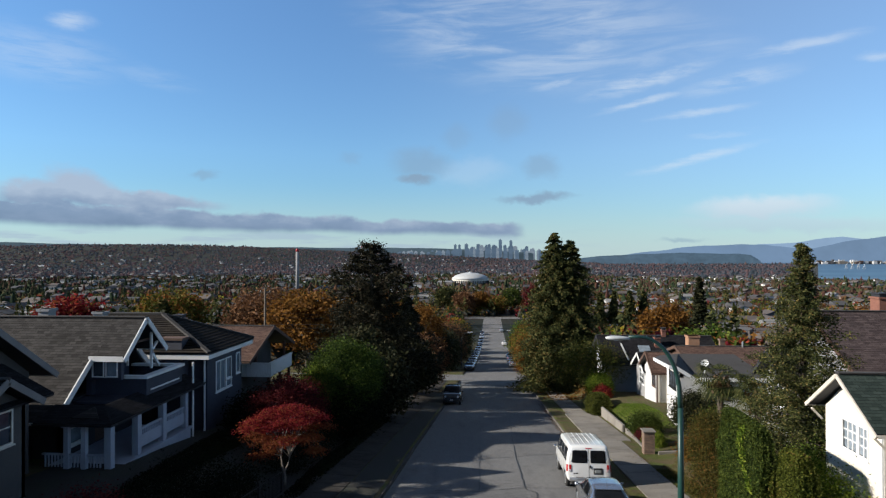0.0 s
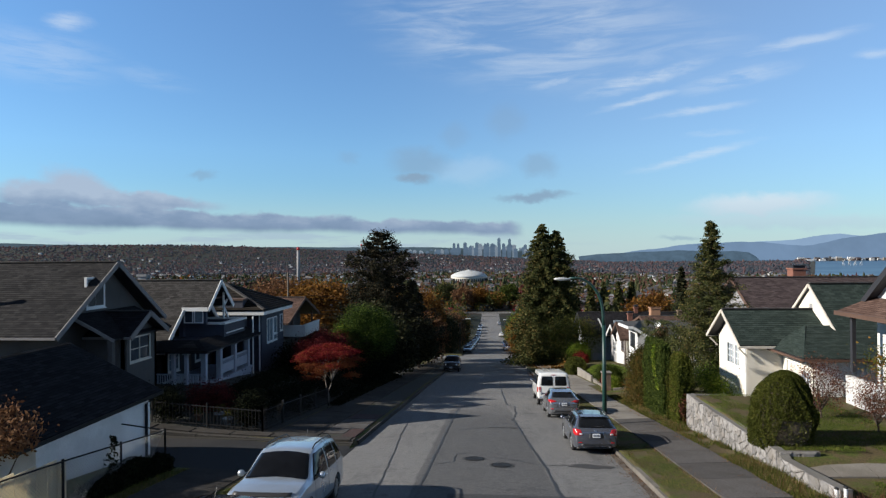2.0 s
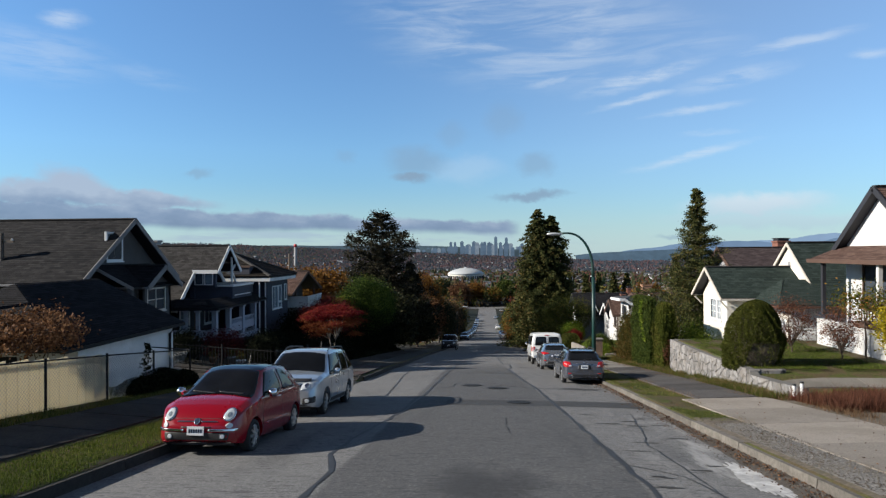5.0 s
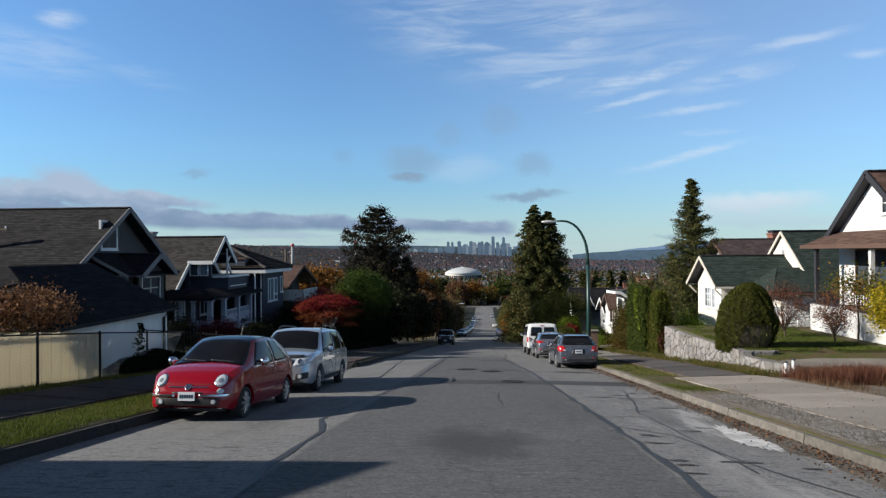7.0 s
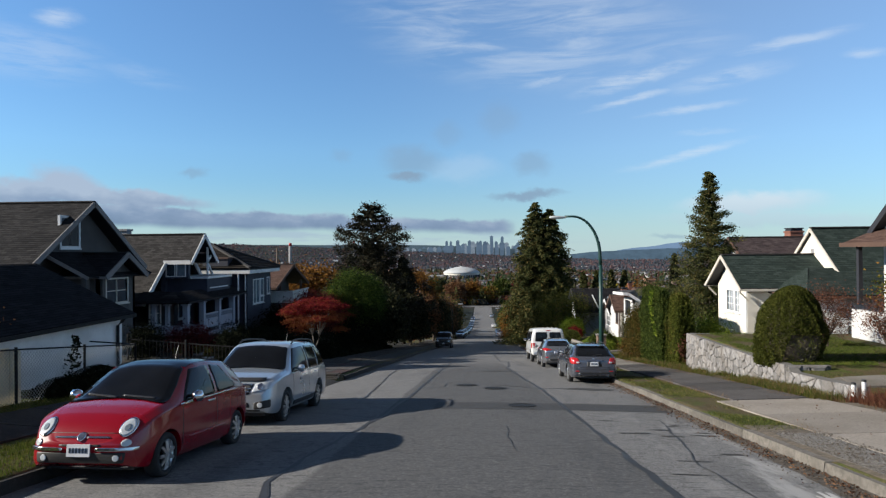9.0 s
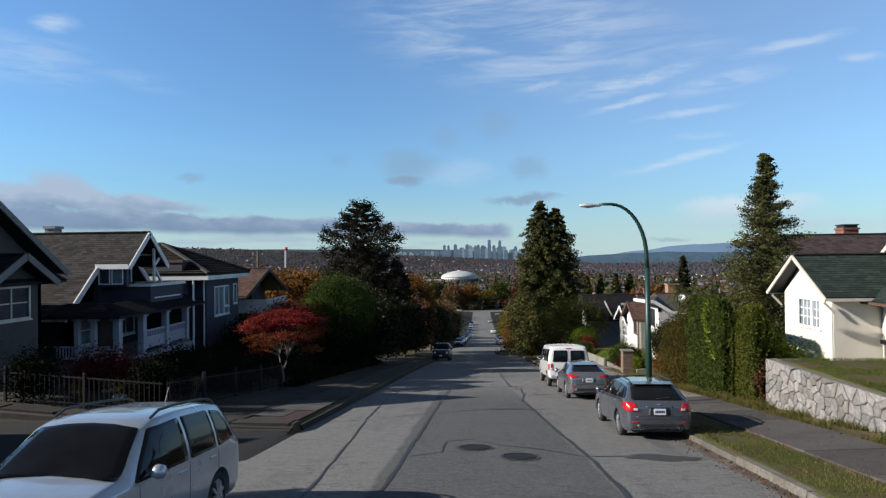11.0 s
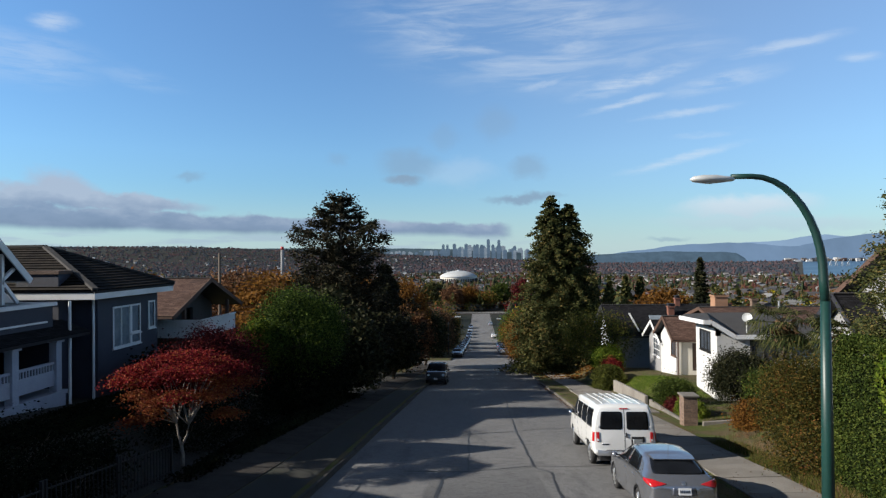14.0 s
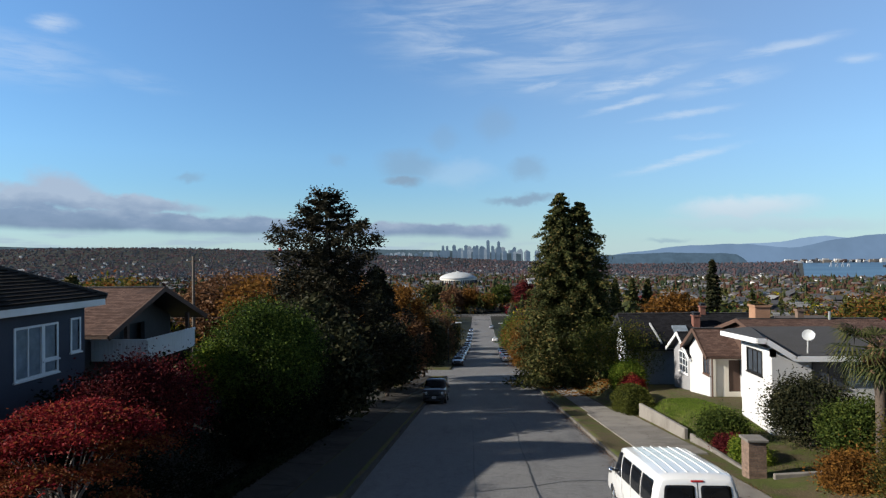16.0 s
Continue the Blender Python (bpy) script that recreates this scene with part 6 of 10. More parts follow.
def house_unseen():
    """An unseen house added up the slope, shaped so that its shade falls over the street."""
    h = thing("house", (-14, -10, 2.0), "plain unseen house up the slope, added to shade the street", "house", "houses along the street")
    part("wall", Geo().box(-19, -11, -16.5, -6.2, 0.6, 4.4), "stucco_grey", h)
    part("gable_wall", Geo().slab([(-11, -16.5, 4.4), (-11, -6.2, 4.4), (-11, -6.2, 5.72)], (-0.2, 0, 0)), "stucco_grey", h)
    part("back_wall", Geo().box(-19, -11.2, -6.4, -6.2, 4.4, 5.72), "stucco_grey", h)
    shingles("roof", (-19.4, -17.0, 4.45), (-10.6, -17.0, 4.45), (-10.6, -6.0, 5.9), (-19.4, -6.0, 5.9), "shingle_grey", h)


for build in (house_cream, house_gabled_white, house_grey_gable, house_balcony, house_hip, house_deck, garage, house_white_shed, house_small_grey, house_dark_roof, house_brown_roof, house_palm, house_unseen):
    build()

# ---- trees and shrubs ----
def limb(g, a, b, r0, r1, n=7, bend=0.1):
    a, b = Vector(a), Vector(b)
    side = Vector(rng.normal(size=3)) * (b - a).length * bend
    m = (a + b) / 2 + side
    g.tube([a, a.lerp(m, 0.6).lerp(m, 0.5), m, m.lerp(b, 0.55), b], [r0, r0 * 0.85, (r0 + r1) / 2, r1 * 1.2, r1], n)


def conifer(name, x, y, base, height, radius, material, label, levels=26, per_branch=26, leaf=0.3, power=0.85, droop=0.25, bare=0.06, tops=1, category="tree", ragged=0.25, group="street trees", knots=0):
    """A conifer: tapered trunk, whorls of limbs, and sprays of needles along each limb."""
    t = thing(name, (x, y, base), label, category, group)
    g = Geo().tube([(x, y, base - 0.3), (x, y, base + height * 0.4), (x, y, base + height * 0.97)], [height * 0.022, height * 0.016, 0.02], 9)
    pts = []
    limbs = Geo()
    for k in range(tops):
        ox, oy, cut = (0, 0, 1.0) if tops == 1 else ((k - (tops - 1) / 2) * radius * 0.27, rng.uniform(-0.2, 0.2), 1 - 0.05 * (k % 2))
        for i in range(levels):
            f = bare + (1 - bare) * (i + 0.5) / levels
            r = radius * (1 - f) ** power * rng.uniform(1 - ragged, 1 + ragged * 0.5) + 0.12
            if tops > 1:
                r *= 0.8
            z = base + height * cut * f
            m = max(4, int(9 * (1 - f) + 4))
            for j in range(m):
                a = math.tau * (j + rng.uniform(-0.4, 0.4)) / m + i * 2.4
                rr = r * rng.uniform(0.65, 1.12)
                ex, ey = x + ox + math.cos(a) * rr, y + oy + math.sin(a) * rr
                ez = z - droop * rr + rng.uniform(-0.2, 0.2)
                if i % 2 == 0 and j % 2 == 0:
                    limbs.tube([(x + ox * f, y + oy * f, z), (ex * 0.8 + (x + ox) * 0.2, ey * 0.8 + (y + oy) * 0.2, ez * 0.8 + z * 0.2)], [0.045 * (1 - f) + 0.012, 0.008], 4, False)
                s = rng.uniform(0.04, 1.0, per_branch) ** 0.75
                q = np.stack([x + ox + (ex - x - ox) * s, y + oy + (ey - y - oy) * s, z + (ez - z) * s ** 1.5], 1)
                pts.append(q + rng.normal(size=q.shape) * np.array([0.16, 0.16, 0.11]) * (0.4 + rr * 0.28))
                if knots:
                    pts.append(np.array([ex, ey, ez + 0.1]) + rng.normal(size=(knots, 3)) * np.array([0.24, 0.24, 0.2]))
        tip = np.array([x + ox, y + oy, base + height * cut])
        lead = rng.uniform(0, 1, 60)
        pts.append(tip + np.stack([rng.normal(0, 0.06, 60) * (1 + lead * 2), rng.normal(0, 0.06, 60) * (1 + lead * 2), -lead * height * 0.07], 1))
    part("trunk", g, "bark", t, smooth=True)
    part("branchwork", limbs, "bark", t, kind="stuff")
    leaves("crown", np.concatenate(pts), leaf, material, t, kind="stuff", flat=0.45, stretch=2.0)
    return t


def broadleaf(name, x, y, base, crown, radii, material, label, clump=60, per=45, leaf=0.16, bark="bark", trunk=0.12, forks=5, spread=0.3, category="tree", hollow=0.55, low=-0.6, group="", flat=0.3):
    """A broad tree or shrub: a forked trunk, limbs, and a crown of leaf clumps. crown: the height of its middle."""
    t = thing(name, (x, y, base), label, category, group)
    g = Geo()
    fork = base + max((crown - radii[2] - base) * 0.75, 0.12)
    g.tube([(x, y, base - 0.25), (x + 0.04, y, base + (fork - base) * 0.5), (x, y, fork)], [trunk * 1.25, trunk, trunk * 0.9], 9)
    part("trunk", g, bark, t, smooth=True)
    lg = Geo()
    for i in range(forks):
        a = math.tau * (i + rng.uniform(0, 0.5)) / forks
        e = (x + math.cos(a) * radii[0] * 0.7, y + math.sin(a) * radii[1] * 0.7, crown + rng.uniform(-0.2, 0.5) * radii[2])
        limb(lg, (x, y, fork - 0.04), e, trunk * 0.6, trunk * 0.12)
        for _ in range(2):
            m = Vector((x, y, fork)).lerp(Vector(e), rng.uniform(0.4, 0.8))
            limb(lg, m, m + Vector((rng.uniform(-1, 1) * radii[0] * 0.5, rng.uniform(-1, 1) * radii[1] * 0.5, rng.uniform(0.2, 0.8) * radii[2])), trunk * 0.25, trunk * 0.06, 5)
    part("branchwork", lg, bark, t, kind="stuff")
    leaves("crown", clumps((x, y, crown), radii, clump, per, spread, hollow, low), leaf, material, t, kind="stuff", flat=flat)
    return t


def hedge(name, x0, x1, y0, y1, z0, z1, material, label, n=9000, leaf=0.07, round_top=0.25, category="hedge", group="", drop=0.0):
    """A clipped hedge: leaves close to its sides and top over a solid core, dark for the shade inside; drop: how far it
    falls from y0 to y1.
    """
    t = thing(name, ((x0 + x1) / 2, (y0 + y1) / 2, z0), label, category, group)
    u = rng.uniform(-1, 1, (n, 3))
    ax = rng.integers(0, 5, n)
    for k, (col, val) in enumerate(((0, -1), (0, 1), (1, -1), (1, 1), (2, 1))):
        u[ax == k, col] = val
    edge = np.abs(u)
    pull = 1 - round_top * np.clip(edge[:, 2] * (u[:, 2] > 0), 0, 1) ** 3
    w = 0.06 * rng.normal(size=n) + 1.0
    p = np.stack([u[:, 0] * pull * w, u[:, 1] * pull * w, u[:, 2] * (1 - 0.12 * round_top * (edge[:, 0] ** 2 + edge[:, 1] ** 2)) * (1 + 0.03 * rng.normal(size=n))], 1)
    lump = 1 + 0.05 * np.sin(u[:, 1] * 7 + u[:, 2] * 5) + 0.04 * np.sin(u[:, 0] * 9 - u[:, 2] * 8)
    p[:, :2] *= lump[:, None]
    half = np.array([(x1 - x0) / 2, (y1 - y0) / 2, (z1 - z0) / 2])
    c = np.array([(x0 + x1) / 2, (y0 + y1) / 2, (z0 + z1) / 2])
    q = c + p * half
    q[:, 2] -= drop * (p[:, 1] + 1) / 2
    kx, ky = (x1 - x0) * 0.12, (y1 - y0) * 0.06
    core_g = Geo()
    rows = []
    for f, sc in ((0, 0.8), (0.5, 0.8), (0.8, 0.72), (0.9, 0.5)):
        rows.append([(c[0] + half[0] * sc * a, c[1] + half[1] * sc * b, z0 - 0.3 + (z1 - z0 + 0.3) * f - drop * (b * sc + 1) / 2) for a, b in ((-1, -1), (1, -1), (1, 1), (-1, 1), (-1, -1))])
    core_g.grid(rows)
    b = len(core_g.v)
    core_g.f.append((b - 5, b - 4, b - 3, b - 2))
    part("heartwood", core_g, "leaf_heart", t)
    leaves("foliage", q, leaf, material, t, kind="stuff", flat=0.1)
    return t


def egg_bush():
    x, y, z0, h = 9.3, 10.55, 0.0, 2.3
    t = thing("topiary_bush", (x, y, z0), "clipped egg-shaped evergreen bush, thin and brown low on one side", "bush")
    n = 80000
    d = rng.normal(size=(n, 3))
    d /= np.linalg.norm(d, axis=1)[:, None]
    f = (d[:, 2] + 1) / 2
    r = np.where(f < 0.28, 0.7 + 0.19 * np.sqrt(np.clip(f / 0.28, 0, 1)), 0.89 * np.sqrt(np.clip(1 - np.clip((f - 0.28) / 0.72, 0, 1) ** 1.9, 0, 1)))
    a = np.arctan2(d[:, 1], d[:, 0])
    lump = 1 + 0.045 * np.sin(3 * a + 9 * f) + 0.03 * np.sin(7 * a - 5 * f) + 0.05 * np.sin(11 * a + 17 * f + 2 * np.sin(5 * a)) + 0.03 * rng.normal(size=n)
    lean = 0.22 * f
    p = np.stack([x - 0.08 + lean + np.cos(a) * r * lump, y + np.sin(a) * r * lump, z0 + f * h], 1)
    thin = (f < 0.42) & (np.cos(a + 1.25) > 0.55 + 0.5 * f) & (rng.uniform(size=n) < 0.9)
    leaves("foliage", p[~thin], 0.03, "topiary", t, kind="stuff", flat=0.1)
    g = Geo().lathe((x, y, z0 - 0.1), (0.08, 0, 1), [(0.42, 0), (0.7, 0.5), (0.74, 0.9), (0.6, 1.5), (0.34, 2.0), (0.02, 2.2)], 18)
    part("heartwood", g, "bark", t, smooth=True)
    tw = Geo()
    for _ in range(70):
        aa = rng.normal(-1.0, 0.5)
        tw.tube([(x + 0.1 * math.cos(aa), y + 0.1 * math.sin(aa), z0), (x + math.cos(aa) * rng.uniform(0.66, 0.86), y + math.sin(aa) * rng.uniform(0.66, 0.86), z0 + rng.uniform(0.1, 0.7))], [0.015, 0.006], 4, False)
    part("bare_twigs", tw, "bark_pale", t, kind="stuff")


def palm(x, y, base, top, label, n=26, reach=1.35):
    t = thing("palm_tree", (x, y, base), label, "palm", "palms")
    part("trunk", Geo().tube([(x, y, base - 0.2), (x + 0.03, y, (base + top) / 2), (x, y, top)], [0.14, 0.15, 0.17], 10), "bark", t, smooth=True)
    for k in range(n):
        a, lift = math.tau * k / n + rng.uniform(-0.2, 0.2), rng.uniform(-0.9, 0.9)
        ln = reach * rng.uniform(0.75, 1.0)
        d = Vector((math.cos(a) * math.cos(lift), math.sin(a) * math.cos(lift), math.sin(lift)))
        hub = Vector((x, y, top)) + d * ln * 0.5
        g = Geo().tube([(x, y, top), hub], [0.018, 0.01], 4, False)
        side = d.cross(Vector((0, 0, 1))).normalized()
        up = side.cross(d)
        for j in range(15):
            b = (j - 7) / 7 * 1.45
            w = (d * math.cos(b) + side * math.sin(b)).normalized()
            tip = hub + w * ln * 0.55 + Vector((0, 0, -0.22 * ln * abs(math.sin(b)) - 0.1))
            mid = hub + w * ln * 0.3 + up * 0.02
            s = w.cross(up) * 0.028
            g.add([hub, mid + s, tip, mid - s], [(0, 1, 2, 3)])
        part("frond", g, "palm_green", t)
    leaves("dead_fronds", np.array([x, y, top - 0.45]) + rng.normal(size=(260, 3)) * np.array([0.2, 0.2, 0.28]), 0.2, "dry_grass", t, kind="stuff")


def tufts(name, boxes, n, tall, material, label, width=0.02, category="grass", patchy=-1.0):
    """Blades of grass or dry weeds standing on the land."""
    g_v, g_f = [], []
    for (x0, x1, y0, y1), share in boxes:
        for _ in range(int(n * share)):
            x, y = rng.uniform(x0, x1), rng.uniform(y0, y1)
            if noise.fractal(Vector((x * 0.9, y * 0.5, 7.7)), 1.0, 2.0, 4) < patchy + rng.uniform(-0.12, 0.12):
                continue
            z = land(x, y)
            h = tall * rng.uniform(0.4, 1.3)
            a = rng.uniform(0, math.tau)
            dx, dy = math.cos(a) * width, math.sin(a) * width
            lx, ly = rng.normal(0, 0.35) * h, rng.normal(0, 0.35) * h
            b = len(g_v)
            g_v += [(x - dx, y - dy, z - 0.02), (x + dx, y + dy, z - 0.02), (x + lx, y + ly, z + h)]
            g_f.append((b, b + 1, b + 2))
    g = Geo()
    g.v, g.f = g_v, g_f
    return tagged(part(name, g, material), label, category, kind="stuff")


def red_maple():
    """The small maple: a forked pale trunk and level pads of leaves, red above and rusty below."""
    x, y = -8.75, 25.0
    base = land(x, y)
    t = thing("maple_tree", (x, y, base), "small red Japanese maple with a pale forked trunk", "tree")
    part("trunk", Geo().tube([(x, y, base - 0.2), (x + 0.02, y, base + 0.35), (x - 0.02, y, base + 0.62)], [0.06, 0.05, 0.045], 9), "bark_pale", t, smooth=True)
    lg = Geo()
    pads = []
    for i in range(34):
        a = i * 2.4 + rng.uniform(-0.3, 0.3)
        r = 1.68 * math.sqrt((i + 0.4) / 34)
        tier = rng.uniform(-0.5, 0.12) if i % 3 else 0.05
        top = 0.78 - 0.75 * (r / 1.8) ** 2.4 + tier
        pads.append((x + 0.12 + math.cos(a) * r, y + math.sin(a) * r, top, rng.uniform(0.34, 0.6)))
        if i % 2:
            pads.append((x + math.cos(a + 1) * r * 0.95, y + math.sin(a + 1) * r * 0.9, max(top - rng.uniform(0.5, 1.1), -0.75), rng.uniform(0.3, 0.5)))
    for i, (px, py, pz, _) in enumerate(pads):
        if i % 2 == 0:
            fork = Vector((x - 0.16, y, base + 1.25)) if px < x else Vector((x + 0.2, y, base + 1.2))
            lg.tube([fork, fork.lerp(Vector((px, py, pz)), 0.5) + Vector((0, 0, 0.1)), (px, py, pz - 0.05)], [0.022, 0.014, 0.005], 5)
    for fx, fz in ((-0.16, 1.25), (0.2, 1.2)):
        lg.tube([(x - 0.02, y, base + 0.6), (x + fx * 0.7, y, base + 0.9), (x + fx, y, base + fz)], [0.038, 0.03, 0.024], 7)
    part("branchwork", lg, "bark_pale", t, kind="stuff")
    upper, lower = [], []
    for px, py, pz, w in pads:
        n = int(1250 * w)
        q = np.array([px, py, pz]) + rng.normal(size=(n, 3)) * np.array([w * 0.5, w * 0.5, 0.06])
        q[:, 2] -= 0.35 * ((q[:, 0] - px) ** 2 + (q[:, 1] - py) ** 2)
        (upper if pz > 0.15 + rng.uniform(-0.25, 0.25) else lower).append(q)
    leaves("crown", np.concatenate(upper), 0.046, "leaf_red", t, kind="stuff", flat=0.55)
    leaves("lower_crown", np.concatenate(lower), 0.046, "leaf_rust", t, "rusty orange lower leaves", kind="stuff", flat=0.55)


def build_trees():
    conifer("fir_tree", -11.1, 55.3, land(-11.1, 55.3), 14.0, 6.9, "needles_fir", "big dark old fir tree with an uneven crown", 28, 200, 0.125, 0.45, -0.12, 0.1, ragged=0.42, knots=80)
    conifer("fir_tree", -9.3, 66, land(-9.3, 66), 10.5, 3.6, "needles_dark", "dark fir tree behind the larger one", 22, 40, 0.34, 0.7, 0.15, 0.1, ragged=0.4)
    conifer("cedar_tree", 8.3, 74, land(8.3, 74), 18.7, 7.0, "needles_cedar", "tall dark cedar with two tops beside the crossing", 48, 200, 0.15, 0.6, 0.3, 0.05, tops=2)
    conifer("cedar_tree", 13.0, 27.0, land(13.0, 27), 9.8, 3.9, "needles_cedar", "brown-tinged cedar with a thin leading shoot", 38, 220, 0.058, 1.12, -0.15, 0.03, ragged=0.42)
    red_maple()
    broadleaf("maple_shrub", -10.7, 31.0, land(-10.7, 31), -0.55, (1.9, 1.8, 1.3), "leaf_crimson", "dark crimson maple in the shade", 160, 150, 0.055, "bark", 0.07, 5, 0.25)
    broadleaf("round_tree", -9.2, 37.5, land(-9.2, 37.5), -0.35, (2.1, 2.1, 2.1), "leaf_round", "rounded green tree with fine leaves, dark below", 330, 210, 0.06, "bark", 0.13, 6, 0.28, hollow=0.7, low=-0.9)
    for x, y, c, r, m, lab in ((-8.6, 45, -2.4, (2.2, 2.6, 2.4), "needles_dark", "dark leafy tree in the shade"), (-10.5, 48, -1.8, (2.6, 2.6, 2.8), "needles_dark", "dark leafy tree in the shade"),
                               (-7.9, 61, -4.2, (2.0, 2.8, 2.6), "needles_dark", "dark leafy tree in the shade"), (-8.0, 72, -5.4, (2.4, 3.0, 3.0), "leaf_brown", "brown-leaved tree beside the street"),
                               (-9.5, 78, -3.0, (3.2, 3.0, 3.6), "leaf_orange", "orange autumn tree beside the street"), (-7.0, 82, -6.0, (2.0, 2.4, 2.6), "needles_dark", "dark leafy tree in the shade")):
        broadleaf("street_tree", x, y, land(x, y), c, r, m, lab, 130, 80, 0.2, "bark", 0.16, 6, 0.42, group="street trees")
    # two shrubs added to fill the dark mass below the round tree
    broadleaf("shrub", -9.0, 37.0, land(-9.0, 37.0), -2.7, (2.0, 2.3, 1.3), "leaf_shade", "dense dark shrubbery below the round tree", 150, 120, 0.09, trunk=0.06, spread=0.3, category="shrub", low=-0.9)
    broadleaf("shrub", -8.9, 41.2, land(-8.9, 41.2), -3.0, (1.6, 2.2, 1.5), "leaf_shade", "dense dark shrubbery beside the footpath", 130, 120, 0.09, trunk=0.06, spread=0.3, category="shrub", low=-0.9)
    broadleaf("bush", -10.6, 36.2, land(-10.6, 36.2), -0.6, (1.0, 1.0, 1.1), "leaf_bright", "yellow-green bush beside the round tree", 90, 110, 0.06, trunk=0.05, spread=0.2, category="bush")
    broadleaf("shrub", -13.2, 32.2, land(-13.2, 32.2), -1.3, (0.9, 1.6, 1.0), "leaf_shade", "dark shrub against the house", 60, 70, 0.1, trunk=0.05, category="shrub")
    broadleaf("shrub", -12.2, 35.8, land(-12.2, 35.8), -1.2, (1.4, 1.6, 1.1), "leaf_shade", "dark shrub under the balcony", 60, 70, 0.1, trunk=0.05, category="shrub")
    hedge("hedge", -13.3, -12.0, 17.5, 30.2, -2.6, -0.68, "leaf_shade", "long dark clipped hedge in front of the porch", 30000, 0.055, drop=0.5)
    # the sunny side
    hedge("hedge_column", 8.42, 8.95, 20.5, 23.8, -2.2, 1.48, "leaf_hedge", "tall clipped green hedge with a yellow creeper", 64000, 0.044, 0.16, group="clipped hedges")
    hedge("hedge_column", 8.36, 9.02, 17.8, 19.3, -1.8, 1.45, "leaf_column_lit", "clipped column hedge browned low down", 36000, 0.044, 0.34, group="clipped hedges")
    t = thing("climber", (8.6, 17.7, -1.4), "russet climber over the foot of the clipped column", "climber")
    leaves("foliage", clumps((8.75, 17.72, -0.75), (0.4, 0.12, 0.62), 40, 22, 0.09), 0.05, "leaf_russet", t, kind="stuff")
    t = thing("creeper", (8.5, 21.6, -1.2), "yellow creeper hanging down the hedge", "creeper")
    zz = rng.uniform(-0.6, 1.45, 420)
    leaves("foliage", np.stack([np.full(420, 8.38) + rng.normal(0, 0.04, 420), 21.55 + 0.3 * np.sin(zz * 2.2) - (1.4 - zz) * 0.12 + rng.normal(0, 0.12, 420), zz], 1), 0.075, "leaf_bright", t, kind="stuff")
    broadleaf("shrub", 9.7, 27.6, land(9.7, 27.6), -1.15, (1.05, 1.5, 1.4), "leaf_turning", "tall shrub turning brown and yellow", 260, 190, 0.045, trunk=0.06, spread=0.24, category="shrub", low=-0.95)
    broadleaf("shrub", 8.7, 25.2, land(8.7, 25.2), -2.0, (0.8, 1.2, 0.8), "leaf_turning", "green shrub at the foot of the hedge", 110, 110, 0.045, trunk=0.03, category="shrub")
    broadleaf("shrub", 12.0, 24.2, land(12.0, 24.2), -0.75, (0.45, 0.6, 0.28), "leaf_green", "low yellow-green shrub beside the house", 50, 80, 0.05, trunk=0.03, category="shrub")
    broadleaf("shrub", 11.3, 21.6, land(11.3, 21.6), -0.68, (0.4, 0.7, 0.2), "leaf_bright", "low yellow-green shrub beside the house", 50, 80, 0.05, trunk=0.03, category="shrub")
    egg_bush()
    broadleaf("shrub", 12.0, 13.6, land(12, 13.6), 1.25, (0.9, 1.0, 0.85), "leaf_russet", "half-bare reddish shrub on the lawn", 110, 42, 0.036, "bark", 0.03, 22, 0.16, "shrub", hollow=0.3, low=-0.8)
    broadleaf("shrub", 12.9, 11.9, land(12.9, 11.9), 1.15, (0.6, 0.7, 0.75), "leaf_russet", "half-bare reddish shrub on the lawn", 90, 42, 0.036, "bark", 0.03, 20, 0.16, "shrub", hollow=0.3, low=-0.8)
    broadleaf("bush", 13.8, 10.1, land(13.8, 10.1), 1.5, (0.5, 0.7, 0.75), "leaf_yellow", "bright yellow-green bush against the porch", 90, 70, 0.06, trunk=0.03, spread=0.18, category="bush", low=-0.9)
    broadleaf("vine", 14.0, 12.4, land(14.0, 12.4), 2.05, (0.3, 1.6, 0.35), "leaf_mixed", "climbing vine along the porch rail", 40, 40, 0.07, trunk=0.03, category="vine")
    palm(11.9, 33.4, land(11.9, 33.4), 0.7, "fan palm with drooping fronds on a shaggy trunk", 34, 1.75)
    palm(12.9, 31.2, land(12.9, 31.2), 0.45, "fan palm with drooping fronds on a shaggy trunk", 30, 1.5)
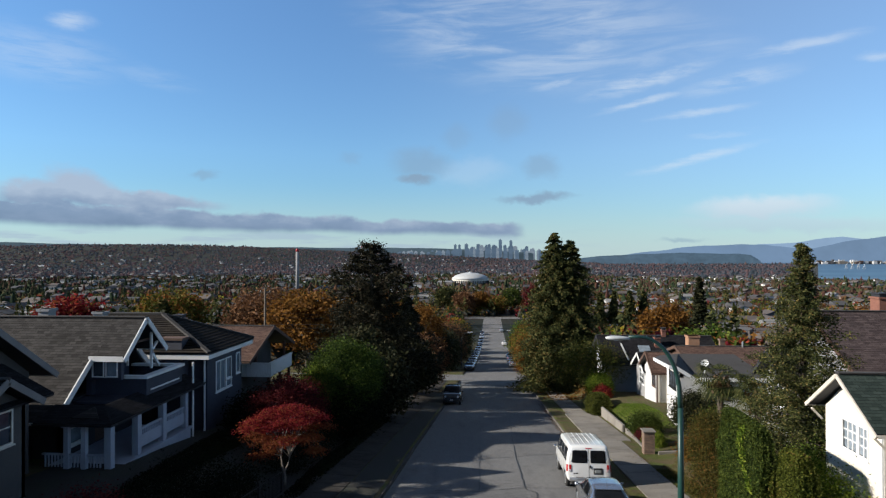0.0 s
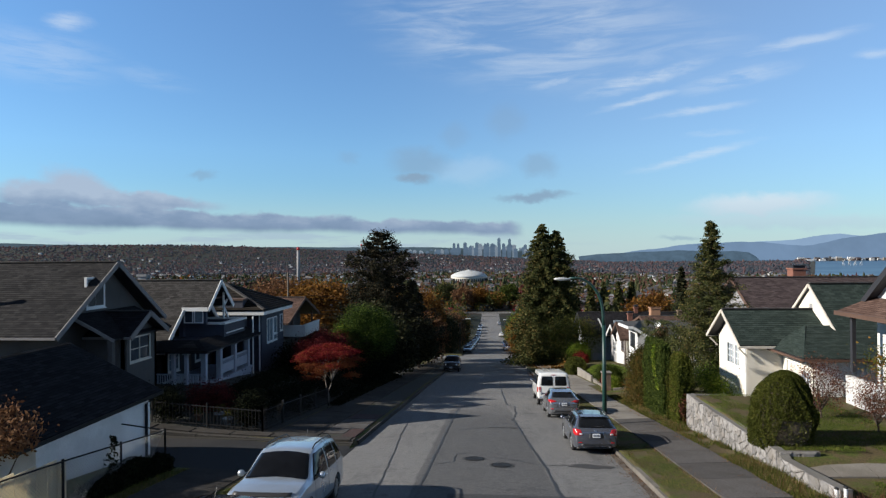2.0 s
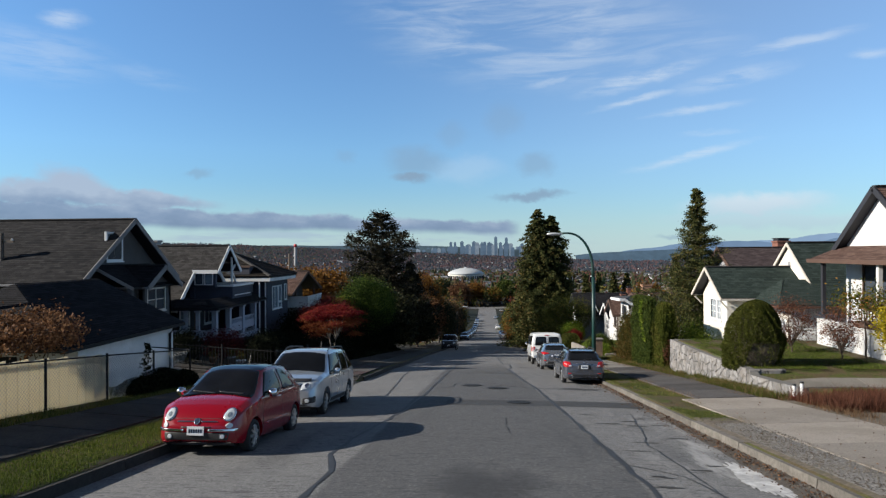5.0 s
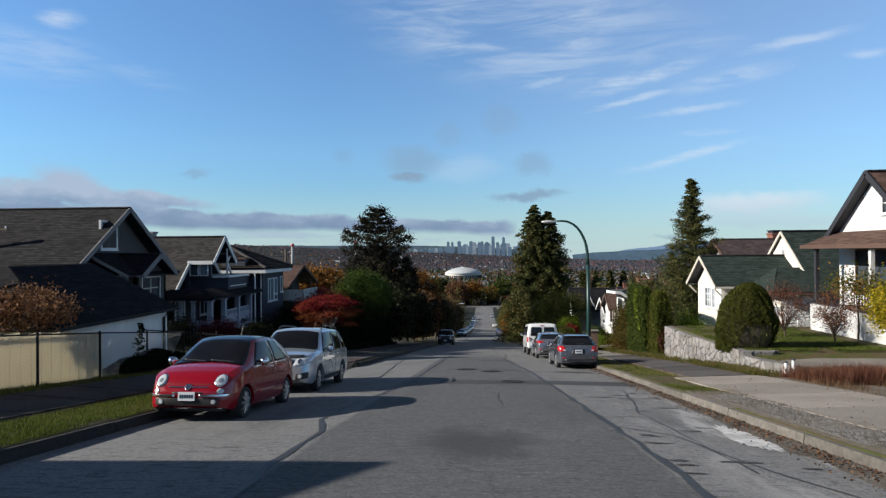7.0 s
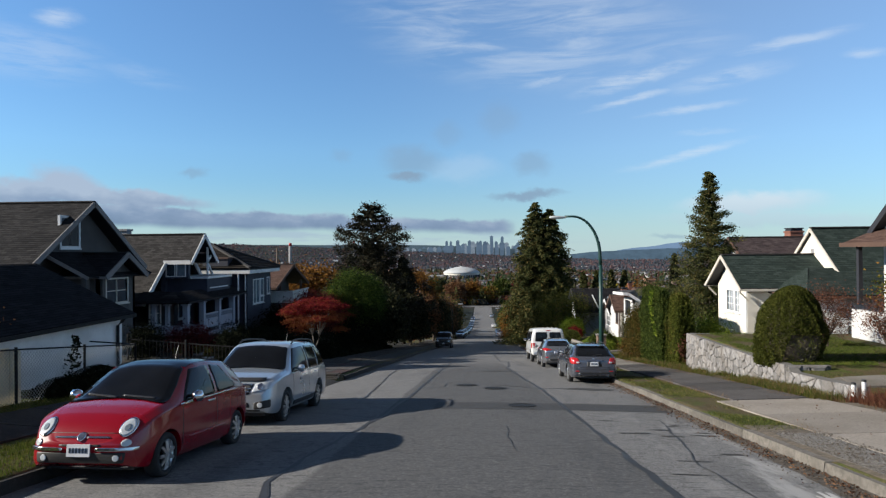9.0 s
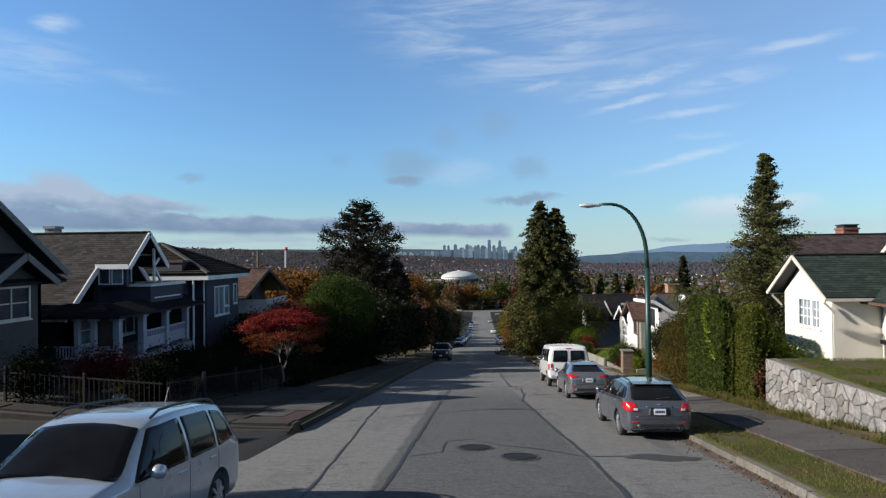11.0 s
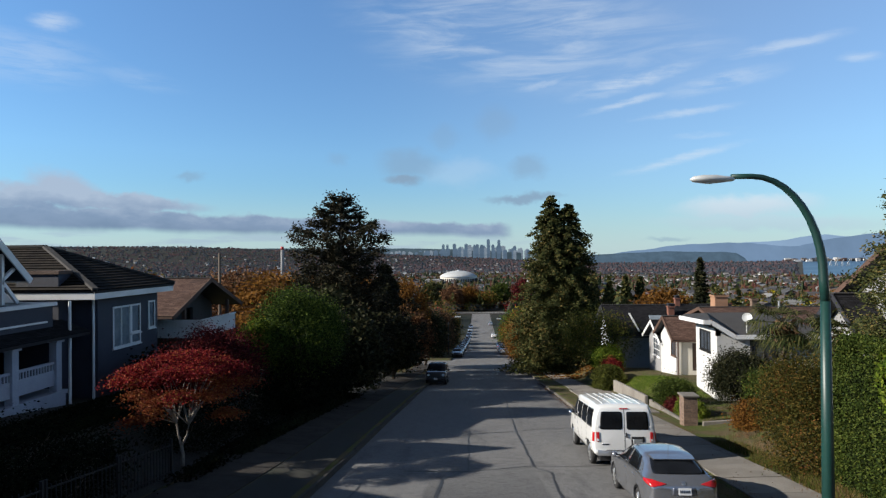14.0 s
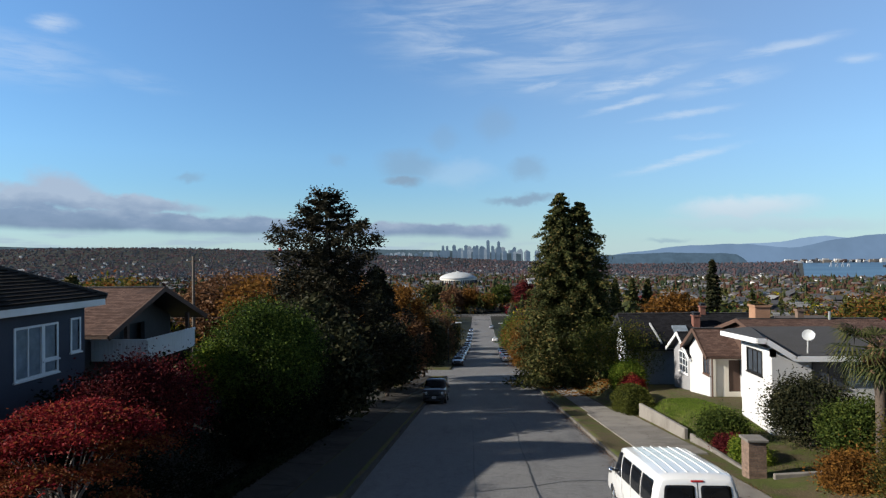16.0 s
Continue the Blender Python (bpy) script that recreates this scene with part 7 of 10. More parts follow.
    for x, y, c, r, m, lab, s in ((12.5, 38.7, -2.55, (1.4, 1.3, 1.0), "needles_dark", "spreading dark rhododendron bush", 0.085), (13.0, 36.3, -2.7, (1.1, 1.1, 0.9), "leaf_hedge", "green garden bush on the lawn", 0.08),
                                  (9.7, 40.2, -3.95, (0.9, 1.0, 0.85), "leaf_hedge", "rounded green bush behind the wall", 0.07), (9.4, 38.6, -4.2, (0.6, 0.7, 0.5), "leaf_crimson", "small crimson bush behind the wall", 0.06),
                                  (9.3, 36.6, -3.6, (0.5, 1.1, 0.35), "leaf_bright", "low yellow-green bush beside the pillar", 0.06), (10.2, 31.8, -2.9, (0.8, 0.8, 0.7), "leaf_orange", "small orange autumn bush", 0.07),
                                  (9.7, 57.0, -4.9, (1.0, 1.1, 0.9), "leaf_bright", "yellow-green bush beside the footpath", 0.1), (9.7, 55.4, -5.2, (0.6, 0.7, 0.6), "leaf_red", "bush with bright red leaves", 0.08),
                                  (9.7, 60.5, -3.5, (3.0, 2.4, 1.6), "leaf_olive", "broad olive-green tree below the cedar", 0.1), (6.9, 80, -7.4, (1.6, 2.0, 2.2), "leaf_olive", "bushy tree turning yellow", 0.14),
                                  (5.8, 101, -9.6, (1.8, 2.4, 2.6), "leaf_orange", "orange tree past the crossing", 0.18), (6.5, 112, -10.5, (2.2, 3.0, 3.2), "leaf_mixed", "yellowing tree past the crossing", 0.2),
                                  (8.0, 126, -12.0, (3.0, 3.0, 3.4), "leaf_green", "green tree past the crossing", 0.22), (-8.4, 104, -9.5, (2.4, 3.0, 3.6), "needles_dark", "dark tree past the crossing", 0.22),
                                  (-8.6, 120, -11, (2.6, 3.4, 4.0), "leaf_brown", "brown tree past the crossing", 0.24), (-8.6, 140, -13.5, (2.8, 3.6, 4.2), "needles_dark", "dark tree past the crossing", 0.26),
                                  (-9.0, 165, -16, (3, 4, 4.6), "leaf_mixed", "yellowing tree past the crossing", 0.3), (8.6, 150, -15, (3, 4, 4.0), "leaf_orange", "orange tree past the crossing", 0.28), (8.8, 180, -18, (3, 4, 4.5), "leaf_green", "green tree past the crossing", 0.3)):
        crown_thing = broadleaf("bush" if r[2] < 1.5 else "street_tree", x, y, land(x, y), c, r, m, lab, 210 if r[2] < 1.5 else 150, 120, s * 0.8, trunk=0.05 if r[2] < 1.5 else 0.14, spread=0.12 * (r[0] + r[2]), category="bush" if r[2] < 1.5 else "tree", low=-0.85)
        if r[2] < 1.5:
            # a solid dark core puts inner shade behind the leaves
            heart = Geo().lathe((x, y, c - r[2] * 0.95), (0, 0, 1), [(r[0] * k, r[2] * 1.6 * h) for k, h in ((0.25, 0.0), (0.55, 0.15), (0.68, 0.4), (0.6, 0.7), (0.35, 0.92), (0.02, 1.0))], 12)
            part("heartwood", heart, "shade_dark", crown_thing)
    hedge("hedge", 7.9, 9.5, 49.6, 53.4, -6.6, -4.2, "topiary", "rounded clipped hedge beside the footpath", 20000, 0.06, 0.35, drop=0.3)
    # larger trees in the middle distance
    for x, y, top, h, r, m, lab in ((42, 128, 2.4, 10, 1.9, "needles_dark", "dark pointed cypress among gardens"), (26, 150, -2.2, 8, 1.8, "needles_cedar", "slim dark poplar in a row"), (29.5, 151, -1.9, 8, 1.8, "needles_cedar", "slim dark poplar in a row"), (33, 150, -1.8, 8, 1.8, "needles_cedar", "slim dark poplar in a row"), (36.5, 151, -2.0, 8, 1.8, "needles_cedar", "slim dark poplar in a row"), (-37, 66, 2.2, 9, 2.4, "needles_cedar", "dark conifer behind the roofs"), (-48, 120, 0, 13, 3.4, "needles_dark", "dark conifer behind the roofs"), (30, 210, -5, 14, 3.5, "needles_dark", "dark pointed conifer down the slope"), (-20, 170, -6, 13, 3.5, "needles_dark", "dark pointed conifer down the slope")):
        conifer("conifer", x, y, top - h, h, r, m, lab, 20, 26, 0.4, 0.7, 0.2, 0.05)
    for x, y, top, r, m, lab in ((38.5, 140, -6.2, (5.5, 5, 3.6), "leaf_orange", "wide orange autumn tree behind roofs"), (-31, 100, -0.8, (7, 6, 4.5), "leaf_orange", "wide orange autumn tree behind roofs"), (-40, 108, -0.5, (7, 7, 5), "leaf_brown", "wide brown autumn tree behind roofs"), (-22, 112, -2.5, (6, 7, 5), "leaf_orange", "wide orange autumn tree behind roofs"), (-60, 110, -1.0, (6, 6, 5), "leaf_mixed", "yellowing autumn tree among gardens"), (-70, 96, -1.5, (5, 5, 4), "leaf_red", "red autumn tree among gardens"), (84, 150, -8, (7, 7, 5), "leaf_mixed", "yellowing autumn tree among gardens"), (100, 170, -9, (8, 7, 5), "leaf_brown", "brown autumn tree among gardens"), (40, 120, -9, (6, 6, 4), "leaf_green", "green tree among the gardens")):
        broadleaf("autumn_tree", x, y, land(x, y), top - r[2] * 0.7, r, m, lab, 130, 60, 0.45, trunk=0.3, spread=0.9, group="autumn trees")


build_trees()

# ---- parked vehicles ----
def table(rows, y, soft=0.05):
    """Reads a table of stations at y, rounded between its rows."""
    ys = [r[0] for r in rows]
    return [sum(float(np.interp(y + o * soft, ys, [r[c] for r in rows])) for o in (-1, -0.5, 0, 0.5, 1)) / 5 for c in range(1, len(rows[0]))]


def rounded(pts, r=0.03, n=3):
    """A flat outline with its corners rounded."""
    out = []
    for i, p in enumerate(pts):
        p, a, b = Vector(p), Vector(pts[i - 1]), Vector(pts[(i + 1) % len(pts)])
        ra, rb = min(r, (a - p).length * 0.45), min(r, (b - p).length * 0.45)
        s, e = p + (a - p).normalized() * ra, p + (b - p).normalized() * rb
        for k in range(n + 1):
            t = k / n
            out.append(tuple(s * (1 - t) ** 2 + p * 2 * t * (1 - t) + e * t * t))
    return out


def disc(cx, cz, r, squash=1.0, n=20):
    return [(cx + r * math.cos(math.tau * i / n), cz + r * squash * math.sin(math.tau * i / n)) for i in range(n)]


class Body:
    """A car's skin, front at +y. rows: y, top, belt, half width at the sill, at the belt, at the roof edge; wheels cut their arches out of its sides."""

    def __init__(self, rows, low, wheels, arch, axle, nose=0.3, tail=0.25, pinch=(0.3, 0.2)):
        self.rows, self.low, self.wheels, self.arch, self.axle = rows, low, wheels, arch, axle
        self.y0, self.y1, self.nose, self.tail, self.pinch = rows[0][0], rows[-1][0], nose, tail, pinch
        self.geo = self.skin()
        self.tree = BVHTree.FromPolygons(self.geo.v, self.geo.f)

    def ends(self, y):
        """How far the plan has drawn in and the floor has risen towards the bumpers."""
        a = min((self.y1 - y) / self.nose, 1.0)
        b = min((y - self.y0) / self.tail, 1.0)
        fa, fb = 1 - math.sqrt(max(1 - (1 - a) ** 2, 0)), 1 - math.sqrt(max(1 - (1 - b) ** 2, 0))
        return 1 - self.pinch[0] * fa - self.pinch[1] * fb, 0.12 * fa + 0.12 * fb

    def ring(self, y):
        top, belt, ws, wb, wt = table(self.rows, y)
        narrow, lift = self.ends(y)
        low = self.low + lift
        floor = low
        for yw in self.wheels:
            d = abs(y - yw)
            if d < self.arch:
                floor = max(low, self.axle + math.sqrt(self.arch ** 2 - d * d))
        half = []
        for f in (0.0, 0.06, 0.2, 0.4, 0.6, 0.8, 0.93, 1.0):
            z = floor + (belt - floor) * f
            g = (z - low) / max(belt - low, 0.05)
            w = ws + (wb - ws) * g + 0.022 * math.sin(math.pi * min(max(g, 0), 1)) - 0.05 * max(0, 0.12 - g) / 0.12
            half.append((w * narrow, z))
        h = top - belt
        for f in (0.12, 0.35, 0.6, 0.82):
            half.append(((wb + (wt - wb) * f + 0.05 * h * math.sin(math.pi * f)) * narrow, belt + (h - 0.035 * min(1, h * 4)) * f))
        for q in (1.0, 0.93, 0.8, 0.6, 0.4, 0.2, 0.0):
            half.append((wt * q * narrow, top - 0.035 * min(1, h * 4) * q ** 4 - 0.012 * q * q))
        pts = [(x, y, z) for x, z in half]
        return pts + [(-x, y, z) for x, z in half[-2::-1]]

    def skin(self):
        ys = {round(self.y0 + (self.y1 - self.y0) * (0.5 - 0.5 * math.cos(math.pi * i / 46)), 4) for i in range(47)}
        for yw in self.wheels:
            ys |= {round(yw + self.arch * math.cos(math.pi * i / 16), 4) for i in range(17)}
            ys |= {round(yw + s * (self.arch + 0.004), 4) for s in (-1, 1)}
        ys = sorted(ys)
        rows = [self.ring(y) for y in ys]
        for end, first in ((rows[0], True), (rows[-1], False)):
            caps = []
            zc = sum(p[2] for p in end) / len(end)
            for s, o in ((0.8, 0.012), (0.45, 0.022), (0.02, 0.026)):
                caps.append([(x * s, y + (-o if first else o), zc + (z - zc) * s) for x, y, z in end])
            rows = caps[::-1] + rows if first else rows + caps
        g = Geo().grid(rows)
        m = len(rows[0])
        keel = [[r[0], r[-1]] for r in rows]
        g.grid([[tuple(p) for p in k] for k in keel])
        return g

    def decal(self, outline, side, out=0.006, levels=6):
        """A thin piece that lies on the skin: the outline (u, z) is cast on it from the front, rear, right or left."""
        fine = []
        for i, p in enumerate(outline):
            q = outline[(i + 1) % len(outline)]
            m = max(1, int(math.hypot(q[0] - p[0], q[1] - p[1]) / 0.07))
            fine += [(p[0] + (q[0] - p[0]) * j / m, p[1] + (q[1] - p[1]) * j / m) for j in range(m)]
        outline = fine
        n = len(outline)
        cu, cz = sum(p[0] for p in outline) / n, sum(p[1] for p in outline) / n
        way = {"front": Vector((0, -1, 0)), "rear": Vector((0, 1, 0)), "right": Vector((-1, 0, 0)), "left": Vector((1, 0, 0))}[side]
        rows = []
        for k in range(levels + 1):
            s = 1 - k / levels if k < levels else 0.01
            row = []
            for u, z in outline:
                a, b = cu + (u - cu) * s, cz + (z - cz) * s
                start = {"front": Vector((a, 4, b)), "rear": Vector((a, -4, b)), "right": Vector((3, a, b)), "left": Vector((-3, a, b))}[side]
                hit, nrm, _, _ = self.tree.ray_cast(start, way)
                if hit is None:
                    hit, nrm, _, _ = self.tree.find_nearest(start + way * (2.2 if side in ("front", "rear") else 2.1))
                if nrm.dot(way) > 0:
                    nrm = -nrm
                row.append(tuple(hit + nrm * out))
            rows.append(row)
        # a rim turned down to the skin
        rim = [tuple(Vector(p) + way * (out + 0.004)) for p in rows[0]]
        rows = [rim] + rows
        rows = [r + [r[0]] for r in rows]
        return Geo().grid(rows)


def wheel(parent, x, y, r, side):
    w = 0.19
    tyre = part("wheel", Geo().lathe((x - side * w, y, r), (side, 0, 0), [(r * 0.6, 0), (r * 0.93, 0.01), (r, 0.04), (r, w - 0.03), (r * 0.94, w), (r * 0.7, w + 0.004), (r * 0.68, w - 0.03)], 28), "rubber", parent, "black tyre on an alloy rim", smooth=True)
    g = Geo().lathe((x - side * 0.03, y, r), (side, 0, 0), [(r * 0.7, -0.02), (r * 0.69, 0.016), (r * 0.62, 0.0)], 28)
    for k in range(9):
        a = math.tau * k / 9
        g.beam((x + side * 0.0, y + math.cos(a) * r * 0.1, r + math.sin(a) * r * 0.1), (x - side * 0.012, y + math.cos(a) * r * 0.64, r + math.sin(a) * r * 0.64), 0.045, 0.04)
    g.lathe((x - side * 0.02, y, r), (side, 0, 0), [(r * 0.17, 0), (r * 0.16, 0.03), (0.01, 0.034)], 14)
    part("rim", g, "alloy", tyre)
    part("brake_disc", Geo().lathe((x - side * 0.07, y, r), (side, 0, 0), [(r * 0.6, 0.0), (r * 0.6, 0.015), (0.02, 0.015)], 20), "plastic_black", tyre)
    return tyre


def plate_bars(parent, y, z, face):
    p = part("number_plate", Geo().box(-0.15, 0.15, min(y, y + face * 0.015), max(y, y + face * 0.015), z - 0.075, z + 0.075), "plate_white", parent)
    for k in range(6):
        x = -0.105 + k * 0.042
        part("plate_bar", Geo().box(x - 0.013, x + 0.013, min(y + face * 0.015, y + face * 0.019), max(y + face * 0.015, y + face * 0.019), z - 0.03, z + 0.03), "car_blue", p)


def quad(x0, x1, z0, z1, lean0=0.0, lean1=0.0, r=0.03):
    """An outline between x0 and x1 whose upper corners lean by lean0 and lean1."""
    return rounded([(x0, z0), (x1, z0), (x1 + lean1, z1), (x0 + lean0, z1)], r)


def mirrored(outline):
    return [(-u, z) for u, z in outline]


def car(name, label, b, paint, r, bits, mirror=None, handle=None, simple=False):
    """One vehicle at the origin, front at +y. bits: (part name, outline, side, material, lift); side 'sides', 'fronts' and 'rears' make the pair."""
    t = thing(name, (0, 0, 0), label, "car" if name != "van" else "van", "parked vehicles")
    body = part("body", b.geo, paint, t, smooth=True)
    for nm, outline, side, mat, lift in bits:
        if side == "sides":
            for s in ("right", "left"):
                part(nm, b.decal(outline, s, lift), mat, body, smooth=True)
        elif side in ("fronts", "rears"):
            for o in (outline, mirrored(outline)):
                part(nm, b.decal(o, side[:-1], lift), mat, body, smooth=True)
        else:
            part(nm, b.decal(outline, side, lift), mat, body, smooth=True)
    for yw in b.wheels:
        wide = table(b.rows, yw)[2]
        for s in (-1, 1):
            wheel(t, s * (wide - 0.015), yw, r, s)
    wide = table(b.rows, 0)[2]
    part("underbody", Geo().box(-wide + 0.24, wide - 0.24, b.y0 + 0.25, b.y1 - 0.25, r * 0.6, r * 2.1), "plastic_black", t)
    if mirror:
        my, mz, mat = mirror
        for s in (-1, 1):
            x = abs(table(b.rows, my)[3])
            g = Geo().lathe((s * (x + 0.02), my, mz), (s, 0.12, 0.0), [(0.02, -0.06), (0.025, 0.02), (0.065, 0.035), (0.085, 0.09), (0.075, 0.16), (0.02, 0.185)], 14)
            part("door_mirror", g, mat, body, smooth=True)
    return t, body


def bumper(body, b, y_end, z0, z1, half, mat, out, nm="bumper"):
    """A bar with rounded ends across the front or rear."""
    s = 1 if y_end > 0 else -1
    pts = [(-half, y_end - s * 0.16, 0), (-half + 0.05, y_end + s * (out - 0.05), 0), (-half * 0.6, y_end + s * out, 0), (half * 0.6, y_end + s * out, 0), (half - 0.05, y_end + s * (out - 0.05), 0), (half, y_end - s * 0.16, 0)]
    rows = [[(x, y, z0), (x, y + s * 0.012, z0 + (z1 - z0) * 0.15), (x, y + s * 0.016, (z0 + z1) / 2), (x, y + s * 0.012, z1 - (z1 - z0) * 0.15), (x, y, z1), (x * 0.97, y - s * 0.12, z1)] for x, y, _ in pts]
    part(nm, Geo().grid(rows), mat, body)


def rails(body, b, ya, yb, mat):
    for s in (-1, 1):
        pts = []
        for f in np.linspace(0, 1, 11):
            y = ya + (yb - ya) * f
            top, belt, ws, wb, wt = table(b.rows, y)
            pts.append((s * (wt - 0.04), y, top - 0.02 + (0.06 if 0.04 < f < 0.96 else 0.0)))
        part("roof_rail", Geo().tube(pts, 0.019, 6), mat, body)


def aerial(body, b, y):
    z = table(b.rows, y)[0]
    part("aerial", Geo().tube([(0, y, z), (0, y - 0.08, z + 0.2)], 0.006, 5), "plastic_black", body)


def gaps(ys, z0, z1):
    return [("door_gap", [(y - 0.006, z0), (y + 0.006, z0), (y + 0.006 + o, z1), (y - 0.006 + o, z1)], "sides", "plastic_black", 0.002) for y, o in ys]


def park(t, x, y, toward, size=1.0):
    """Stands a vehicle on the sloping street; toward: 1 faces down the street, -1 up."""
    slope = math.degrees(math.atan((road_z(y + 1.2) - road_z(y - 1.2)) / 2.4))
    z = road_z(y) + 0.06 * (1 - (x / 4.6) ** 2) - 0.03
    m = Matrix.Translation((x, y, z)) @ Euler((radians(slope), 0, 0)).to_matrix().to_4x4() @ pose(0, 0, 0, 0, 0, 0 if toward > 0 else 180)
    t.matrix_basis = m @ Matrix.Diagonal((*(size if isinstance(size, tuple) else (size,) * 3), 1.0))
    PLACE[t.name] = Vector((x, y, z))


def small_red_car():
    rows = [(-1.775, 0.74, 0.7, 0.74, 0.72, 0.6), (-1.72, 0.92, 0.82, 0.79, 0.77, 0.6), (-1.58, 1.12, 0.93, 0.81, 0.79, 0.57), (-1.35, 1.34, 0.95, 0.815, 0.8, 0.56), (-1.0, 1.45, 0.95, 0.815, 0.805, 0.565), (-0.45, 1.49, 0.94, 0.815, 0.805, 0.57), (0.05, 1.475, 0.93, 0.815, 0.8, 0.565),
            (0.3, 1.41, 0.92, 0.815, 0.8, 0.565), (0.98, 1.0, 0.9, 0.815, 0.79, 0.64), (1.25, 0.945, 0.86, 0.81, 0.78, 0.62), (1.5, 0.86, 0.78, 0.8, 0.76, 0.57), (1.66, 0.75, 0.67, 0.79, 0.74, 0.52), (1.75, 0.62, 0.56, 0.77, 0.72, 0.5), (1.775, 0.55, 0.5, 0.76, 0.7, 0.48)]
    b = Body(rows, 0.2, (-1.16, 1.14), 0.335, 0.29, 0.5, 0.35, (0.34, 0.2))
    bits = [("windscreen", rounded([(-0.69, 0.945), (-0.35, 0.985), (0.0, 1.0), (0.35, 0.985), (0.69, 0.945), (0.53, 1.375), (0.3, 1.42), (0.0, 1.432), (-0.3, 1.42), (-0.53, 1.375)], 0.05), "front", "glass_car", 0.011),
            ("side_window", rounded([(-0.28, 0.955), (0.72, 0.93), (0.24, 1.36), (-0.28, 1.39)], 0.05), "sides", "glass_car", 0.006),
            ("quarter_window", rounded([(-1.1, 0.98), (-0.36, 0.96), (-0.36, 1.39), (-0.72, 1.36)], 0.06), "sides", "glass_car", 0.006),
            ("window_trim", [(-1.15, 0.945), (0.8, 0.9), (0.8, 0.918), (-1.15, 0.962)], "sides", "chrome", 0.008),
            ("rear_window", quad(-0.55, 0.55, 1.02, 1.33, 0.08, -0.08, 0.06), "rear", "glass_car", 0.006),
            ("headlight", disc(0.535, 0.715, 0.098, 1.08), "fronts", "chrome", 0.012), ("headlight_lens", disc(0.535, 0.715, 0.08, 1.08), "fronts", "lens_clear", 0.022), ("headlight_bulb", disc(0.535, 0.71, 0.035), "fronts", "glass_lit", 0.028),
            ("side_lamp", disc(0.57, 0.545, 0.05, 0.85), "fronts", "lens_clear", 0.012), ("nose_strip", quad(0.07, 0.37, 0.6, 0.618, 0, -0.03, 0.005), "fronts", "chrome", 0.012), ("badge", disc(0, 0.61, 0.05), "front", "chrome", 0.02),
            ("upper_slot", quad(-0.27, 0.27, 0.505, 0.53, 0, 0, 0.008), "front", "plastic_black", 0.004), ("lower_grille", quad(-0.56, 0.56, 0.3, 0.43, -0.02, 0.02, 0.03), "front", "plastic_black", 0.006),
            ("bumper_strip", quad(0.22, 0.68, 0.452, 0.492, 0, 0, 0.012), "fronts", "chrome", 0.025), ("fog_lamp", disc(0.47, 0.365, 0.038), "fronts", "lens_clear", 0.014), ("bonnet_gap", [(-0.45, 0.655), (0.45, 0.655), (0.45, 0.661), (-0.45, 0.661)], "front", "plastic_black", 0.002),
            ("wiper", [(0.05, 1.0), (0.52, 1.03), (0.52, 1.045), (0.05, 1.015)], "front", "plastic_black", 0.02), ("wiper", [(-0.5, 0.99), (-0.02, 1.02), (-0.02, 1.035), (-0.5, 1.005)], "front", "plastic_black", 0.02),
            ("door_handle", quad(-0.2, -0.02, 0.85, 0.875, 0, 0, 0.01), "sides", "chrome", 0.02), ("side_moulding", quad(-0.7, 0.6, 0.42, 0.445, 0, 0, 0.008), "sides", "car_red", 0.012), ("tail_light", quad(0.5, 0.64, 0.68, 0.9, 0, 0, 0.03), "rears", "tail_red", 0.012)] + gaps([(-0.32, 0.0), (0.78, -0.02)], 0.32, 0.92)
    t, body = car("hatchback", "small red retro hatchback with chrome trim, dark roof glass", b, "car_red", 0.29, bits, (0.56, 1.0, "chrome"))
    top = []
    for y in np.linspace(0.26, -0.95, 10):
        row = []
        for q in np.linspace(-1, 1, 11):
            h, belt, ws, wb, wt = table(rows, y)
            row.append((wt * 0.96 * q, float(y), h - 0.035 * abs(0.96 * q) ** 4 - 0.012 * q * q + 0.007))
        top.append(row)
    part("roof_glass", Geo().grid(top), "glass_car", body, smooth=True)
    part("lower_lip", b.decal(quad(-0.6, 0.6, 0.255, 0.275, 0, 0, 0.006), "front", 0.02), "chrome", body)
    plate_bars(body, b.y1 + 0.03, 0.46, 1)
    aerial(body, b, -0.5)
    park(t, -4.3, 0.62, -1, 0.935)


